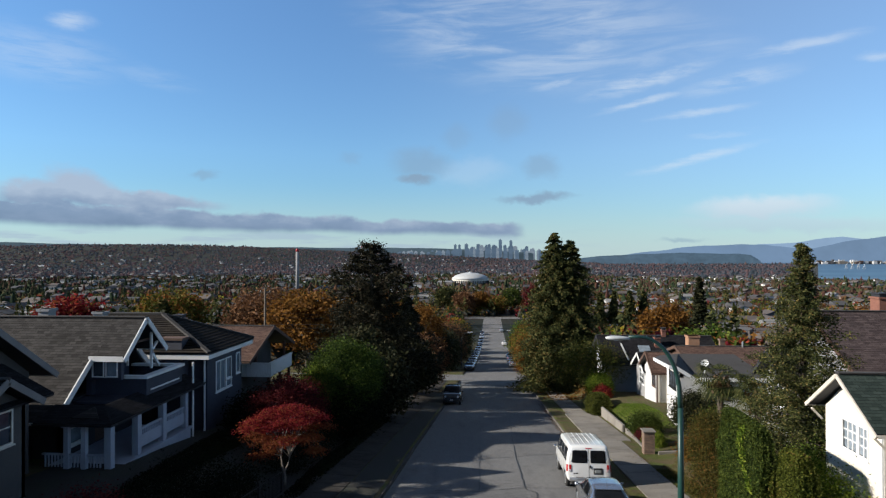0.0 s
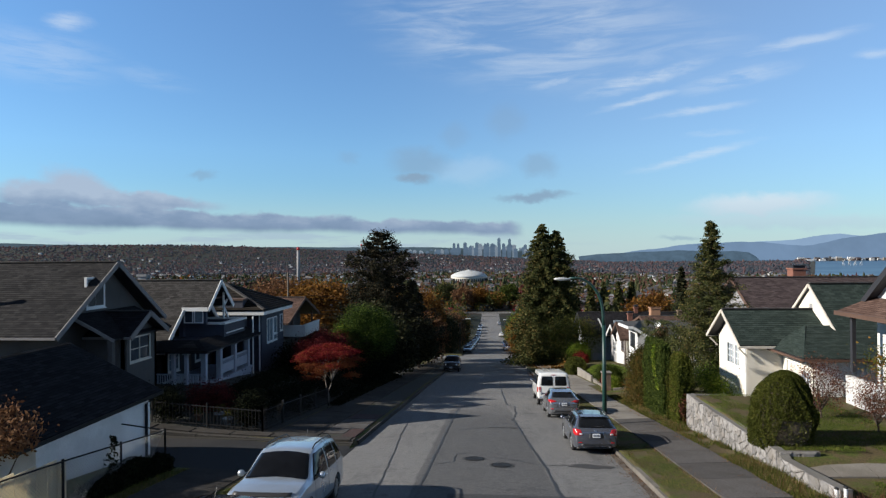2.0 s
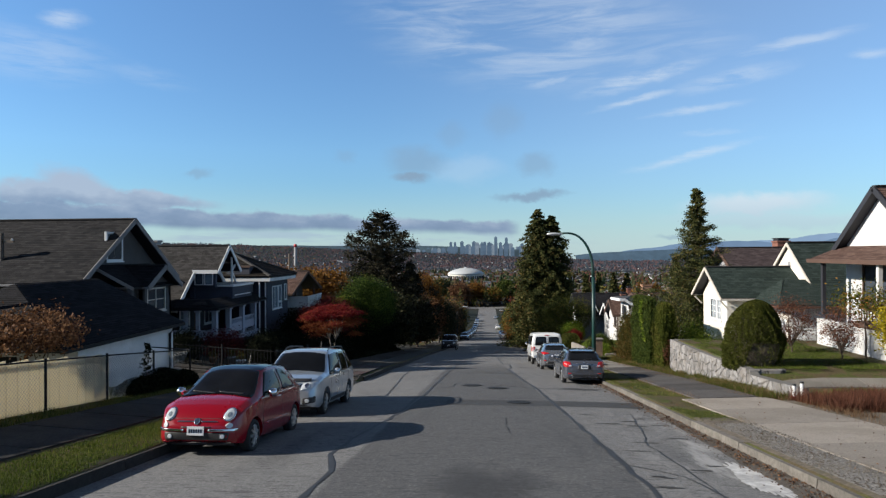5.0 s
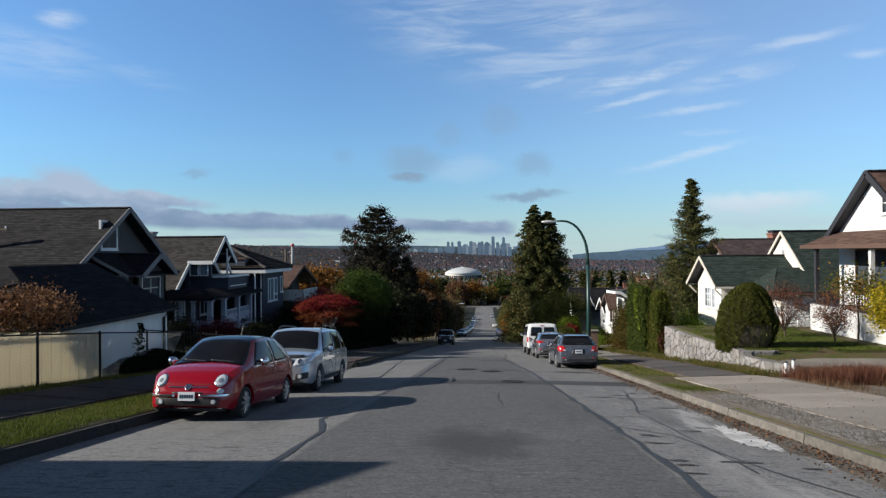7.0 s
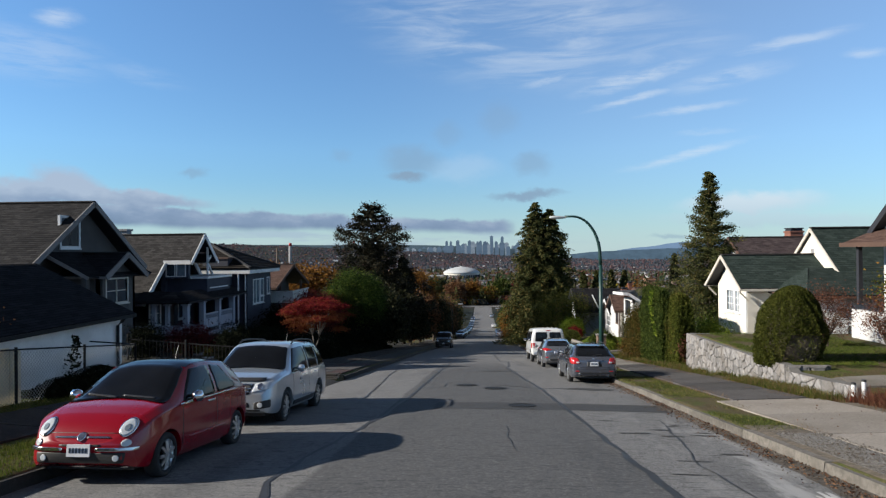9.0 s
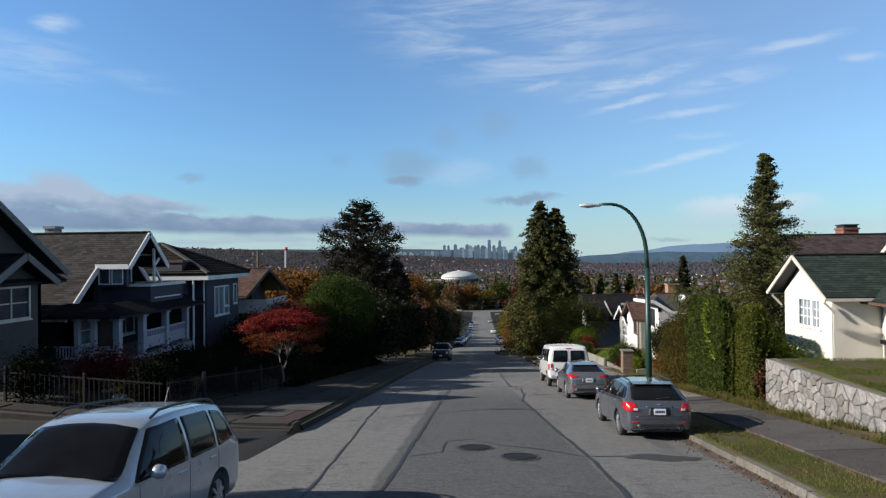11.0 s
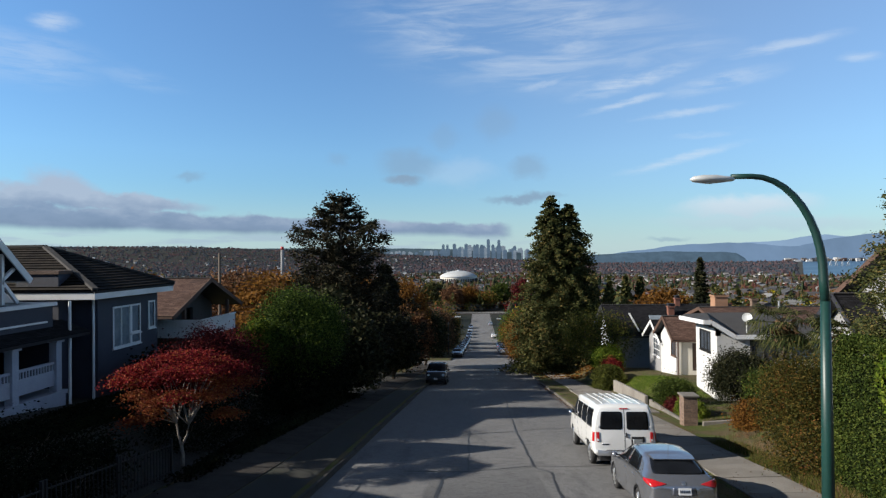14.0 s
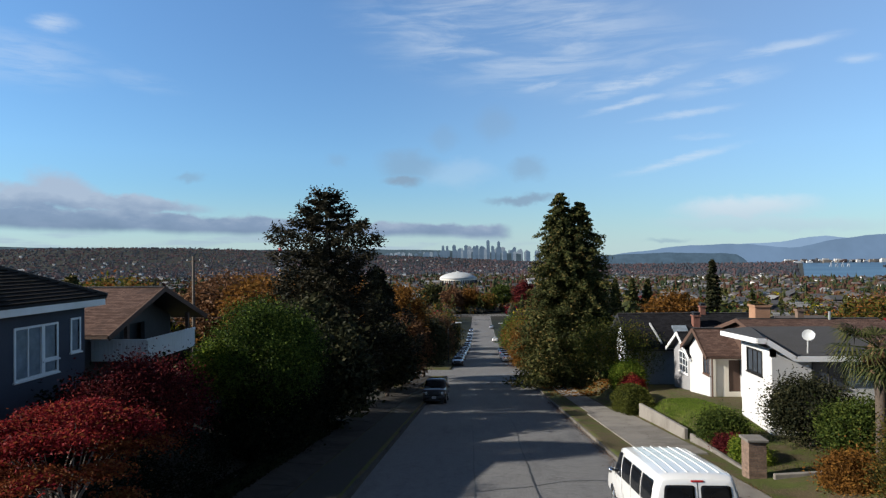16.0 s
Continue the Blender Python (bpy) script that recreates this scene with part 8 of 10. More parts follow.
def silver_wagon():
    rows = [(-2.28, 0.95, 0.85, 0.8, 0.8, 0.66), (-2.2, 1.12, 0.98, 0.86, 0.85, 0.66), (-1.95, 1.52, 1.0, 0.88, 0.87, 0.62), (-1.75, 1.62, 1.01, 0.885, 0.875, 0.63), (-1.3, 1.67, 1.01, 0.89, 0.88, 0.64), (-0.4, 1.69, 1.01, 0.89, 0.88, 0.65), (0.2, 1.66, 1.0, 0.89, 0.88, 0.645),
            (0.48, 1.58, 1.0, 0.89, 0.88, 0.645), (1.12, 1.12, 0.99, 0.89, 0.875, 0.73), (1.6, 1.06, 0.97, 0.885, 0.86, 0.73), (2.02, 0.98, 0.9, 0.87, 0.84, 0.7), (2.2, 0.9, 0.8, 0.86, 0.82, 0.68), (2.26, 0.78, 0.68, 0.85, 0.81, 0.66), (2.28, 0.7, 0.6, 0.84, 0.8, 0.64)]
    b = Body(rows, 0.25, (-1.3, 1.36), 0.4, 0.335, 0.4, 0.3, (0.24, 0.15))
    bits = [("windscreen", rounded([(-0.75, 1.08), (-0.4, 1.11), (0.0, 1.125), (0.4, 1.11), (0.75, 1.08), (0.6, 1.54), (0.3, 1.58), (0.0, 1.592), (-0.3, 1.58), (-0.6, 1.54)], 0.04), "front", "glass_car", 0.011),
            ("side_window", rounded([(-0.3, 1.03), (0.98, 1.01), (0.42, 1.53), (-0.3, 1.57)], 0.04), "sides", "glass_car", 0.006), ("side_window", rounded([(-1.2, 1.04), (-0.38, 1.03), (-0.38, 1.57), (-1.2, 1.56)], 0.04), "sides", "glass_car", 0.006),
            ("quarter_window", rounded([(-1.9, 1.08), (-1.28, 1.04), (-1.28, 1.55), (-1.62, 1.5)], 0.05), "sides", "glass_car", 0.006), ("rear_window", quad(-0.66, 0.66, 1.1, 1.5, 0.1, -0.1, 0.05), "rear", "glass_car", 0.006),
            ("grille", rounded([(-0.4, 0.66), (0.4, 0.66), (0.47, 0.86), (-0.47, 0.86)], 0.03), "front", "plastic_black", 0.008), ("grille_bar", quad(-0.44, 0.44, 0.835, 0.862, 0, 0, 0.008), "front", "chrome", 0.018), ("grille_bar", quad(-0.42, 0.42, 0.765, 0.785, 0, 0, 0.006), "front", "chrome", 0.016), ("grille_bar", quad(-0.4, 0.4, 0.705, 0.72, 0, 0, 0.005), "front", "chrome", 0.016), ("badge", disc(0, 0.79, 0.06, 0.6), "front", "chrome", 0.024),
            ("headlight", rounded([(0.45, 0.7), (0.76, 0.76), (0.82, 0.92), (0.5, 0.87)], 0.03), "fronts", "lens_clear", 0.012), ("headlight_reflector", disc(0.6, 0.81, 0.06), "fronts", "chrome", 0.018),
            ("lower_grille", quad(-0.42, 0.42, 0.4, 0.5, 0.03, -0.03, 0.02), "front", "plastic_black", 0.006), ("fog_surround", rounded([(0.5, 0.36), (0.8, 0.4), (0.8, 0.56), (0.5, 0.5)], 0.03), "fronts", "plastic_black", 0.006), ("fog_lamp", disc(0.62, 0.45, 0.05), "fronts", "lens_clear", 0.014),
            ("bonnet_deflector", [(-0.66, 0.905), (0.66, 0.905), (0.66, 0.955), (-0.66, 0.955)], "front", "plastic_black", 0.03), ("front_lip", quad(-0.62, 0.62, 0.33, 0.36, 0, 0, 0.01), "front", "plastic_black", 0.01),
            ("door_handle", quad(-0.22, -0.02, 0.9, 0.93, 0, 0, 0.01), "sides", "car_silver", 0.022), ("door_handle", quad(-1.15, -0.95, 0.91, 0.94, 0, 0, 0.01), "sides", "car_silver", 0.022), ("sill_cover", quad(-0.85, 0.9, 0.3, 0.4, 0, 0, 0.02), "sides", "plastic_black", 0.006), ("tail_light", quad(0.6, 0.78, 0.85, 1.2, 0, -0.02, 0.03), "rears", "tail_red", 0.012)] + gaps([(-0.34, 0.0), (0.92, -0.02), (-1.22, -0.05)], 0.4, 1.0)
    t, body = car("estate_car", "silver compact estate car with black roof rails", b, "car_silver", 0.335, bits, (0.72, 1.1, "car_silver"))
    rails(body, b, -1.7, 0.22, "plastic_black")
    plate_bars(body, b.y1 + 0.035, 0.54, 1)
    aerial(body, b, -1.4)
    park(t, -4.34, 5.24, -1, (0.95, 0.88, 0.92))


def grey_wagon():
    rows = [(-2.34, 0.88, 0.8, 0.84, 0.82, 0.7), (-2.28, 0.98, 0.9, 0.86, 0.84, 0.68), (-2.12, 1.14, 0.96, 0.87, 0.855, 0.64), (-1.8, 1.36, 0.97, 0.875, 0.86, 0.6), (-1.55, 1.43, 0.97, 0.88, 0.865, 0.6), (-0.4, 1.48, 0.96, 0.88, 0.87, 0.605), (0.1, 1.44, 0.95, 0.88, 0.865, 0.6),
            (0.45, 1.33, 0.94, 0.88, 0.86, 0.6), (1.1, 0.99, 0.92, 0.875, 0.85, 0.7), (1.7, 0.92, 0.86, 0.87, 0.82, 0.66), (2.1, 0.82, 0.74, 0.85, 0.8, 0.62), (2.34, 0.62, 0.55, 0.8, 0.74, 0.56)]
    b = Body(rows, 0.23, (-1.4, 1.28), 0.385, 0.325, 0.4, 0.35, (0.3, 0.16))
    bits = [("windscreen", quad(-0.7, 0.7, 1.0, 1.36, 0.12, -0.12, 0.05), "front", "glass_car", 0.011), ("side_window", rounded([(-0.3, 0.99), (0.86, 0.96), (0.36, 1.3), (-0.3, 1.37)], 0.04), "sides", "glass_car", 0.006), ("side_window", rounded([(-1.2, 1.0), (-0.38, 0.99), (-0.38, 1.37), (-1.2, 1.35)], 0.04), "sides", "glass_car", 0.006),
            ("quarter_window", rounded([(-2.0, 1.03), (-1.28, 1.0), (-1.28, 1.34), (-1.72, 1.28)], 0.05), "sides", "glass_car", 0.006), ("rear_window", quad(-0.68, 0.68, 1.0, 1.34, 0.1, -0.1, 0.06), "rear", "glass_car", 0.007),
            ("tail_light", rounded([(0.52, 0.74), (0.8, 0.72), (0.8, 0.96), (0.6, 0.93)], 0.04), "rears", "tail_red", 0.014), ("side_tail_light", rounded([(-2.28, 0.72), (-2.0, 0.84), (-1.94, 0.93), (-2.22, 0.96)], 0.03), "sides", "tail_red", 0.012), ("reverse_light", quad(0.55, 0.66, 0.76, 0.81, 0, 0, 0.01), "rears", "lens_clear", 0.02),
            ("tailgate_gap", [(-0.6, 0.6), (0.6, 0.6), (0.6, 0.612), (-0.6, 0.612)], "rear", "plastic_black", 0.003), ("plate_recess", quad(-0.28, 0.28, 0.64, 0.82, 0.03, -0.03, 0.02), "rear", "plastic_black", 0.005), ("trim_strip", quad(-0.34, 0.34, 0.835, 0.86, 0, 0, 0.008), "rear", "car_grey", 0.03), ("badge", disc(0, 0.91, 0.045, 0.6), "rear", "chrome", 0.012),
            ("bumper_gap", [(-0.8, 0.535), (0.8, 0.535), (0.8, 0.545), (-0.8, 0.545)], "rear", "plastic_black", 0.003), ("bumper_lip", quad(-0.6, 0.6, 0.36, 0.42, 0.04, -0.04, 0.02), "rear", "plastic_black", 0.008), ("rear_reflector", quad(0.56, 0.7, 0.45, 0.485, 0, 0, 0.008), "rears", "tail_red", 0.01),
            ("wiper", [(-0.02, 1.02), (0.36, 1.06), (0.36, 1.072), (-0.02, 1.034)], "rear", "plastic_black", 0.02), ("high_brake_light", quad(-0.18, 0.18, 1.352, 1.375, 0, 0, 0.006), "rear", "tail_red", 0.012), ("door_handle", quad(-1.15, -0.95, 0.88, 0.91, 0, 0, 0.01), "sides", "car_grey", 0.02)] + gaps([(-0.34, 0.0), (0.85, -0.02), (-1.22, -0.05)], 0.35, 0.95)
    t, body = car("estate_car", "dark grey estate car with red tail lights", b, "car_grey", 0.325, bits, (0.62, 1.03, "car_grey"))
    rails(body, b, -1.72, 0.08, "plastic_black")
    plate_bars(body, b.y0 - 0.035, 0.73, -1)
    for s in (-1, 1):
        part("exhaust", Geo().lathe((s * 0.5, b.y0 + 0.15, 0.31), (0, -1, 0), [(0.035, 0), (0.035, 0.2), (0.028, 0.2), (0.028, 0.1)], 12), "chrome", body)
    part("spoiler", Geo().slab([(-0.55, -1.6, 1.435), (0.55, -1.6, 1.435), (0.52, -1.9, 1.385), (-0.52, -1.9, 1.385)], (0, 0.02, -0.03)), "car_grey", body, bevel=0.01)
    aerial(body, b, -1.5)
    park(t, 4.05, 14.55, 1, (0.87, 0.9, 0.89))


def grey_hatch():
    rows = [(-2.22, 0.86, 0.78, 0.86, 0.84, 0.72), (-2.16, 0.98, 0.88, 0.88, 0.86, 0.7), (-1.98, 1.08, 0.96, 0.89, 0.875, 0.66), (-1.5, 1.31, 0.98, 0.9, 0.88, 0.57), (-1.0, 1.42, 0.97, 0.9, 0.89, 0.585), (-0.3, 1.46, 0.95, 0.9, 0.89, 0.59), (0.15, 1.42, 0.94, 0.9, 0.885, 0.585),
            (0.5, 1.31, 0.93, 0.9, 0.88, 0.59), (1.15, 0.98, 0.91, 0.895, 0.87, 0.7), (1.75, 0.91, 0.84, 0.88, 0.84, 0.66), (2.1, 0.78, 0.7, 0.85, 0.8, 0.6), (2.24, 0.64, 0.57, 0.8, 0.75, 0.55)]
    b = Body(rows, 0.23, (-1.36, 1.34), 0.39, 0.325, 0.4, 0.45, (0.3, 0.2))
    bits = [("windscreen", quad(-0.72, 0.72, 1.0, 1.36, 0.12, -0.12, 0.05), "front", "glass_car", 0.011), ("side_window", rounded([(-0.25, 0.99), (0.9, 0.95), (0.4, 1.29), (-0.25, 1.36)], 0.04), "sides", "glass_car", 0.006), ("side_window", rounded([(-1.35, 1.02), (-0.33, 0.99), (-0.33, 1.36), (-1.05, 1.29)], 0.05), "sides", "glass_car", 0.006),
            ("rear_window", rounded([(-0.66, 1.07), (0.66, 1.07), (0.56, 1.31), (-0.56, 1.31)], 0.05), "rear", "glass_car", 0.007), ("tail_light", rounded([(0.4, 0.9), (0.76, 0.83), (0.84, 0.88), (0.82, 0.97), (0.7, 0.97)], 0.02), "rears", "tail_red", 0.012), ("side_tail_light", rounded([(-2.14, 0.85), (-1.86, 0.93), (-1.84, 0.97), (-2.1, 0.97)], 0.02), "sides", "tail_red", 0.01),
            ("plate_recess", quad(-0.3, 0.3, 0.68, 0.84, 0.03, -0.03, 0.03), "rear", "car_grey", 0.004), ("tailgate_gap", [(-0.62, 0.6), (0.62, 0.6), (0.62, 0.61), (-0.62, 0.61)], "rear", "plastic_black", 0.003), ("badge", disc(0, 0.92, 0.05, 0.7), "rear", "chrome", 0.012), ("bumper_lip", quad(-0.62, 0.62, 0.36, 0.45, 0.05, -0.05, 0.03), "rear", "plastic_black", 0.008),
            ("rear_reflector", quad(0.6, 0.74, 0.5, 0.55, 0, 0, 0.01), "rears", "tail_red", 0.01), ("high_brake_light", quad(-0.16, 0.16, 1.335, 1.352, 0, 0, 0.005), "rear", "tail_red", 0.012), ("door_handle", quad(-1.05, -0.85, 0.86, 0.89, 0, 0, 0.01), "sides", "car_steel", 0.02), ("door_handle", quad(-0.15, 0.05, 0.84, 0.87, 0, 0, 0.01), "sides", "car_steel", 0.02)] + gaps([(-0.29, 0.0), (0.9, -0.02), (-1.15, -0.1)], 0.35, 0.95)
    t, body = car("hatchback", "steel grey hatchback with slim red tail lights", b, "car_steel", 0.325, bits, (0.66, 1.02, "car_steel"))
    plate_bars(body, b.y0 - 0.035, 0.76, -1)
    part("spoiler", Geo().slab([(-0.56, -1.25, 1.385), (0.56, -1.25, 1.385), (0.52, -1.58, 1.325), (-0.52, -1.58, 1.325)], (0, 0.02, -0.03)), "car_steel", body, bevel=0.01)
    aerial(body, b, -1.1)
    park(t, 3.98, 23.15, 1, (0.86, 0.93, 0.95))


def white_van():
    rows = [(-2.75, 1.92, 1.14, 0.97, 0.97, 0.8), (-2.7, 1.98, 1.16, 0.98, 0.99, 0.82), (-2.55, 2.03, 1.17, 0.99, 1.0, 0.84), (-1.5, 2.07, 1.18, 0.99, 1.0, 0.85), (0.6, 2.07, 1.18, 0.99, 1.0, 0.85), (1.0, 2.0, 1.18, 0.99, 1.0, 0.84), (1.75, 1.3, 1.17, 0.98, 0.98, 0.82),
            (2.3, 1.18, 1.08, 0.97, 0.95, 0.8), (2.6, 1.06, 0.96, 0.96, 0.93, 0.78), (2.72, 0.92, 0.84, 0.95, 0.92, 0.76)]
    b = Body(rows, 0.46, (-1.85, 1.7), 0.44, 0.37, 0.3, 0.1, (0.15, 0.06))
    bits = [("windscreen", quad(-0.82, 0.82, 1.32, 1.92, 0.1, -0.1, 0.06), "front", "glass_car", 0.011), ("side_window", rounded([(0.5, 1.24), (1.5, 1.22), (1.02, 1.86), (0.5, 1.9)], 0.05), "sides", "glass_car", 0.006)]
    bits += [("side_window", quad(ya, ya + 0.9, 1.26, 1.84, 0, 0, 0.06), "sides", "glass_car", 0.008) for ya in (-0.52, -1.52, -2.52)]
    bits += [("rear_pane", quad(0.07, 0.78, 1.24, 1.8, 0, -0.05, 0.07), "rears", "glass_car", 0.01), ("tail_light", quad(0.8, 0.9, 0.86, 1.16, 0, 0, 0.02), "rears", "tail_red", 0.02), ("side_tail_light", quad(-2.735, -2.66, 0.86, 1.16, 0, 0, 0.015), "sides", "tail_red", 0.014), ("reverse_light", quad(0.81, 0.89, 0.88, 0.95, 0, 0, 0.01), "rears", "lens_clear", 0.026),
             ("door_gap", [(-0.008, 0.62), (0.008, 0.62), (0.008, 1.9), (-0.008, 1.9)], "rear", "plastic_black", 0.004), ("plate_frame", quad(0.2, 0.62, 0.74, 1.02, 0, 0, 0.03), "rear", "plastic_black", 0.012), ("number_plate", quad(0.26, 0.56, 0.8, 0.94, 0, 0, 0.01), "rear", "galvanised", 0.02), ("brake_light", quad(-0.14, 0.14, 1.87, 1.91, 0, 0, 0.01), "rear", "tail_red", 0.014),
             ("badge", quad(-0.72, -0.5, 0.76, 0.8, 0, 0, 0.01), "rear", "chrome", 0.01), ("door_handle", quad(0.03, 0.07, 1.0, 1.14, 0, 0, 0.01), "rear", "plastic_black", 0.03), ("hinge", quad(0.8, 0.85, 1.3, 1.36, 0, 0, 0.01), "rears", "car_white", 0.02), ("side_moulding", quad(-2.3, -1.4, 0.72, 0.76, 0, 0, 0.01), "sides", "plastic_black", 0.01)] + gaps([(0.42, 0.0), (-0.58, 0.0), (-1.57, 0.0)], 0.6, 1.9)
    t, body = car("van", "white passenger van with dark windows and ribbed roof", b, "car_white", 0.37, bits, (1.2, 1.3, "chrome"))
    bumper(body, b, b.y0, 0.44, 0.6, 0.92, "alloy", 0.13, "rear_bumper")
    part("bumper_step", Geo().box(-0.6, 0.6, b.y0 - 0.12, b.y0 - 0.02, 0.592, 0.604), "plastic_black", body)
    for x in (-0.6, -0.36, -0.12, 0.12, 0.36, 0.6):
        pts = [(x, float(y), table(rows, y)[0] - 0.035 * (abs(x) / 0.85) ** 4 - 0.012 * (x / 0.85) ** 2 + 0.004) for y in np.linspace(-2.5, 0.6, 10)]
        part("roof_rib", Geo().tube(pts, 0.016, 6), "car_white", body)
    park(t, 4.05, 29.25, 1, 0.94)


def dark_suv():
    rows = [(-2.2, 1.2, 1.0, 0.84, 0.84, 0.7), (-2.14, 1.6, 1.08, 0.87, 0.87, 0.68), (-1.8, 1.74, 1.1, 0.88, 0.88, 0.68), (0.3, 1.76, 1.1, 0.88, 0.88, 0.68), (0.55, 1.66, 1.1, 0.88, 0.88, 0.68), (0.95, 1.18, 1.08, 0.88, 0.86, 0.76), (1.9, 1.12, 1.02, 0.87, 0.85, 0.76), (2.15, 1.04, 0.94, 0.86, 0.84, 0.74), (2.2, 0.92, 0.84, 0.84, 0.82, 0.7)]
    b = Body(rows, 0.36, (-1.3, 1.34), 0.44, 0.37, 0.15, 0.15, (0.1, 0.08))
    bits = [("windscreen", quad(-0.72, 0.72, 1.2, 1.64, 0.06, -0.06, 0.05), "front", "glass_car", 0.011), ("rear_window", quad(-0.68, 0.68, 1.16, 1.6, 0.06, -0.06, 0.05), "rear", "glass_car", 0.006)]
    bits += [("side_window", quad(a, c, 1.13, 1.64, 0.0, l, 0.04), "sides", "glass_car", 0.006) for a, c, l in ((-0.3, 0.75, -0.2), (-1.2, -0.38, 0.0), (-1.95, -1.28, 0.0))]
    bits += [("headlight", disc(0.6, 0.82, 0.1), "fronts", "lens_clear", 0.014), ("grille", quad(-0.42, 0.42, 0.68, 0.92, 0, 0, 0.03), "front", "plastic_black", 0.008), ("tail_light", quad(0.66, 0.78, 0.8, 1.1, 0, 0, 0.02), "rears", "tail_red", 0.012)]
    t, body = car("suv", "dark upright off-road car parked in the shade", b, "car_black", 0.37, bits, (0.7, 1.18, "plastic_black"))
    bumper(body, b, b.y1, 0.44, 0.6, 0.84, "plastic_black", 0.1, "front_bumper")
    plate_bars(body, b.y1 + 0.13, 0.52, 1)
    park(t, -3.95, 60.0, -1, 1.0)


def far_cars():
    rows = [(-2.2, 0.93, 0.85, 0.82, 0.8, 0.66), (-1.7, 1.08, 0.96, 0.86, 0.86, 0.62), (-1.1, 1.4, 0.97, 0.87, 0.87, 0.58), (0.1, 1.43, 0.94, 0.875, 0.87, 0.58), (1.1, 0.98, 0.91, 0.87, 0.86, 0.7), (2.0, 0.84, 0.76, 0.84, 0.8, 0.62), (2.24, 0.64, 0.57, 0.8, 0.76, 0.55)]
    tones = ("car_black", "car_steel", "car_blue", "car_silver", "car_white", "car_grey")
    made = {}
    b = Body(rows, 0.24, (-1.36, 1.34), 0.38, 0.32)
    bits = [("windscreen", quad(-0.7, 0.7, 1.0, 1.36, 0.12, -0.12, 0.05), "front", "glass_car", 0.011), ("rear_window", quad(-0.66, 0.66, 1.1, 1.36, 0.1, -0.1, 0.05), "rear", "glass_car", 0.006), ("side_window", rounded([(-0.25, 0.98), (0.85, 0.95), (0.3, 1.33), (-0.25, 1.36)], 0.04), "sides", "glass_car", 0.006),
            ("side_window", rounded([(-1.35, 1.0), (-0.33, 0.98), (-0.33, 1.36), (-1.05, 1.34)], 0.04), "sides", "glass_car", 0.006), ("tail_light", quad(0.5, 0.74, 0.78, 0.9, 0, 0, 0.02), "rears", "tail_red", 0.012), ("headlight", quad(0.46, 0.74, 0.62, 0.74, 0, 0, 0.02), "fronts", "lens_clear", 0.012), ("grille", quad(-0.4, 0.4, 0.5, 0.66, 0, 0, 0.02), "front", "plastic_black", 0.008)]
    for i, tone in enumerate(tones):
        made[tone], body = car("sedan", f"{('black', 'steel grey', 'dark blue', 'silver', 'white', 'grey')[i]} sedan parked beyond the crossing", b, tone, 0.32, bits)
    spots = [("car_black", -4.0, 106, -1), ("car_steel", -4.0, 113, -1), ("car_blue", -4.0, 121, -1), ("car_silver", -4.0, 130, -1), ("car_white", 3.9, 124, 1), ("car_grey", 3.9, 133, 1)]
    for tone, x, y, w in spots:
        park(made[tone], x, y, w)
    more = [("car_black", -4.0, 140, -1), ("car_steel", -4.0, 149, -1), ("car_blue", -4.0, 160, -1), ("car_silver", -4.0, 172, -1), ("car_grey", -4.0, 186, -1), ("car_white", 4.0, 205, 1), ("car_black", 4.0, 142, 1), ("car_blue", -4.0, 205, -1), ("car_silver", 3.9, 262, 1), ("car_white", 3.9, 116, 1), ("car_black", -4.0, 218, -1), ("car_silver", -4.0, 232, -1), ("car_steel", -4.0, 246, -1)]
    for tone, x, y, w in more:
        c = copy_thing(made[tone], Matrix.Identity(4))
        park(c, x, y, w)


small_red_car()
silver_wagon()
grey_wagon()
grey_hatch()
white_van()
dark_suv()
far_cars()

# ---- street furniture, walls and fences ----
def street_lamp():
    x, y = 5.42, 18.5
    z0 = land(x, y)
    t = thing("street_lamp", (x, y, z0), "green steel street lamp with a long curved arm", "street lamp")
    arc = [(x, y, z0 + 4.4)]
    for k in range(11):
        a = math.pi / 2 * k / 10
        arc.append((x - 0.02 - (1 - math.cos(a)) * 1.15, y - 0.05 * k / 10, z0 + 4.75 + math.sin(a) * 1.72))
    arc.append((x - 1.5, y - 0.06, z0 + 6.47))
    part("pole", Geo().tube([(x, y, z0 - 0.1), (x, y, z0 + 2.2), (x, y, z0 + 4.4)], [0.105, 0.09, 0.075], 14), "lamp_green", t, smooth=True)
    part("arm", Geo().tube(arc, [0.075 - 0.035 * i / len(arc) for i in range(len(arc))], 12), "lamp_green", t, smooth=True)
    part("base_plate", Geo().lathe((x, y, z0 - 0.02), (0, 0, 1), [(0.2, 0), (0.2, 0.05), (0.13, 0.12), (0.12, 0.3)], 16), "lamp_green", t)
    h = Geo().lathe((x - 1.45, y - 0.06, z0 + 6.43), (-1, 0, 0.02), [(0.03, 0), (0.07, 0.04), (0.09, 0.15), (0.13, 0.3), (0.13, 0.5), (0.09, 0.66), (0.02, 0.72)], 16)
    h.v = [(a, b, z0 + 6.43 + (c - z0 - 6.43) * 0.55) for a, b, c in h.v]
    head = part("lamp_head", h, "lamp_head", t, "pale cobra-head lamp", smooth=True)
    part("lamp_lens", Geo().lathe((x - 1.86, y - 0.06, z0 + 6.39), (0, 0, -1), [(0.1, 0), (0.08, 0.025), (0.02, 0.035)], 16), "lens_clear", head)


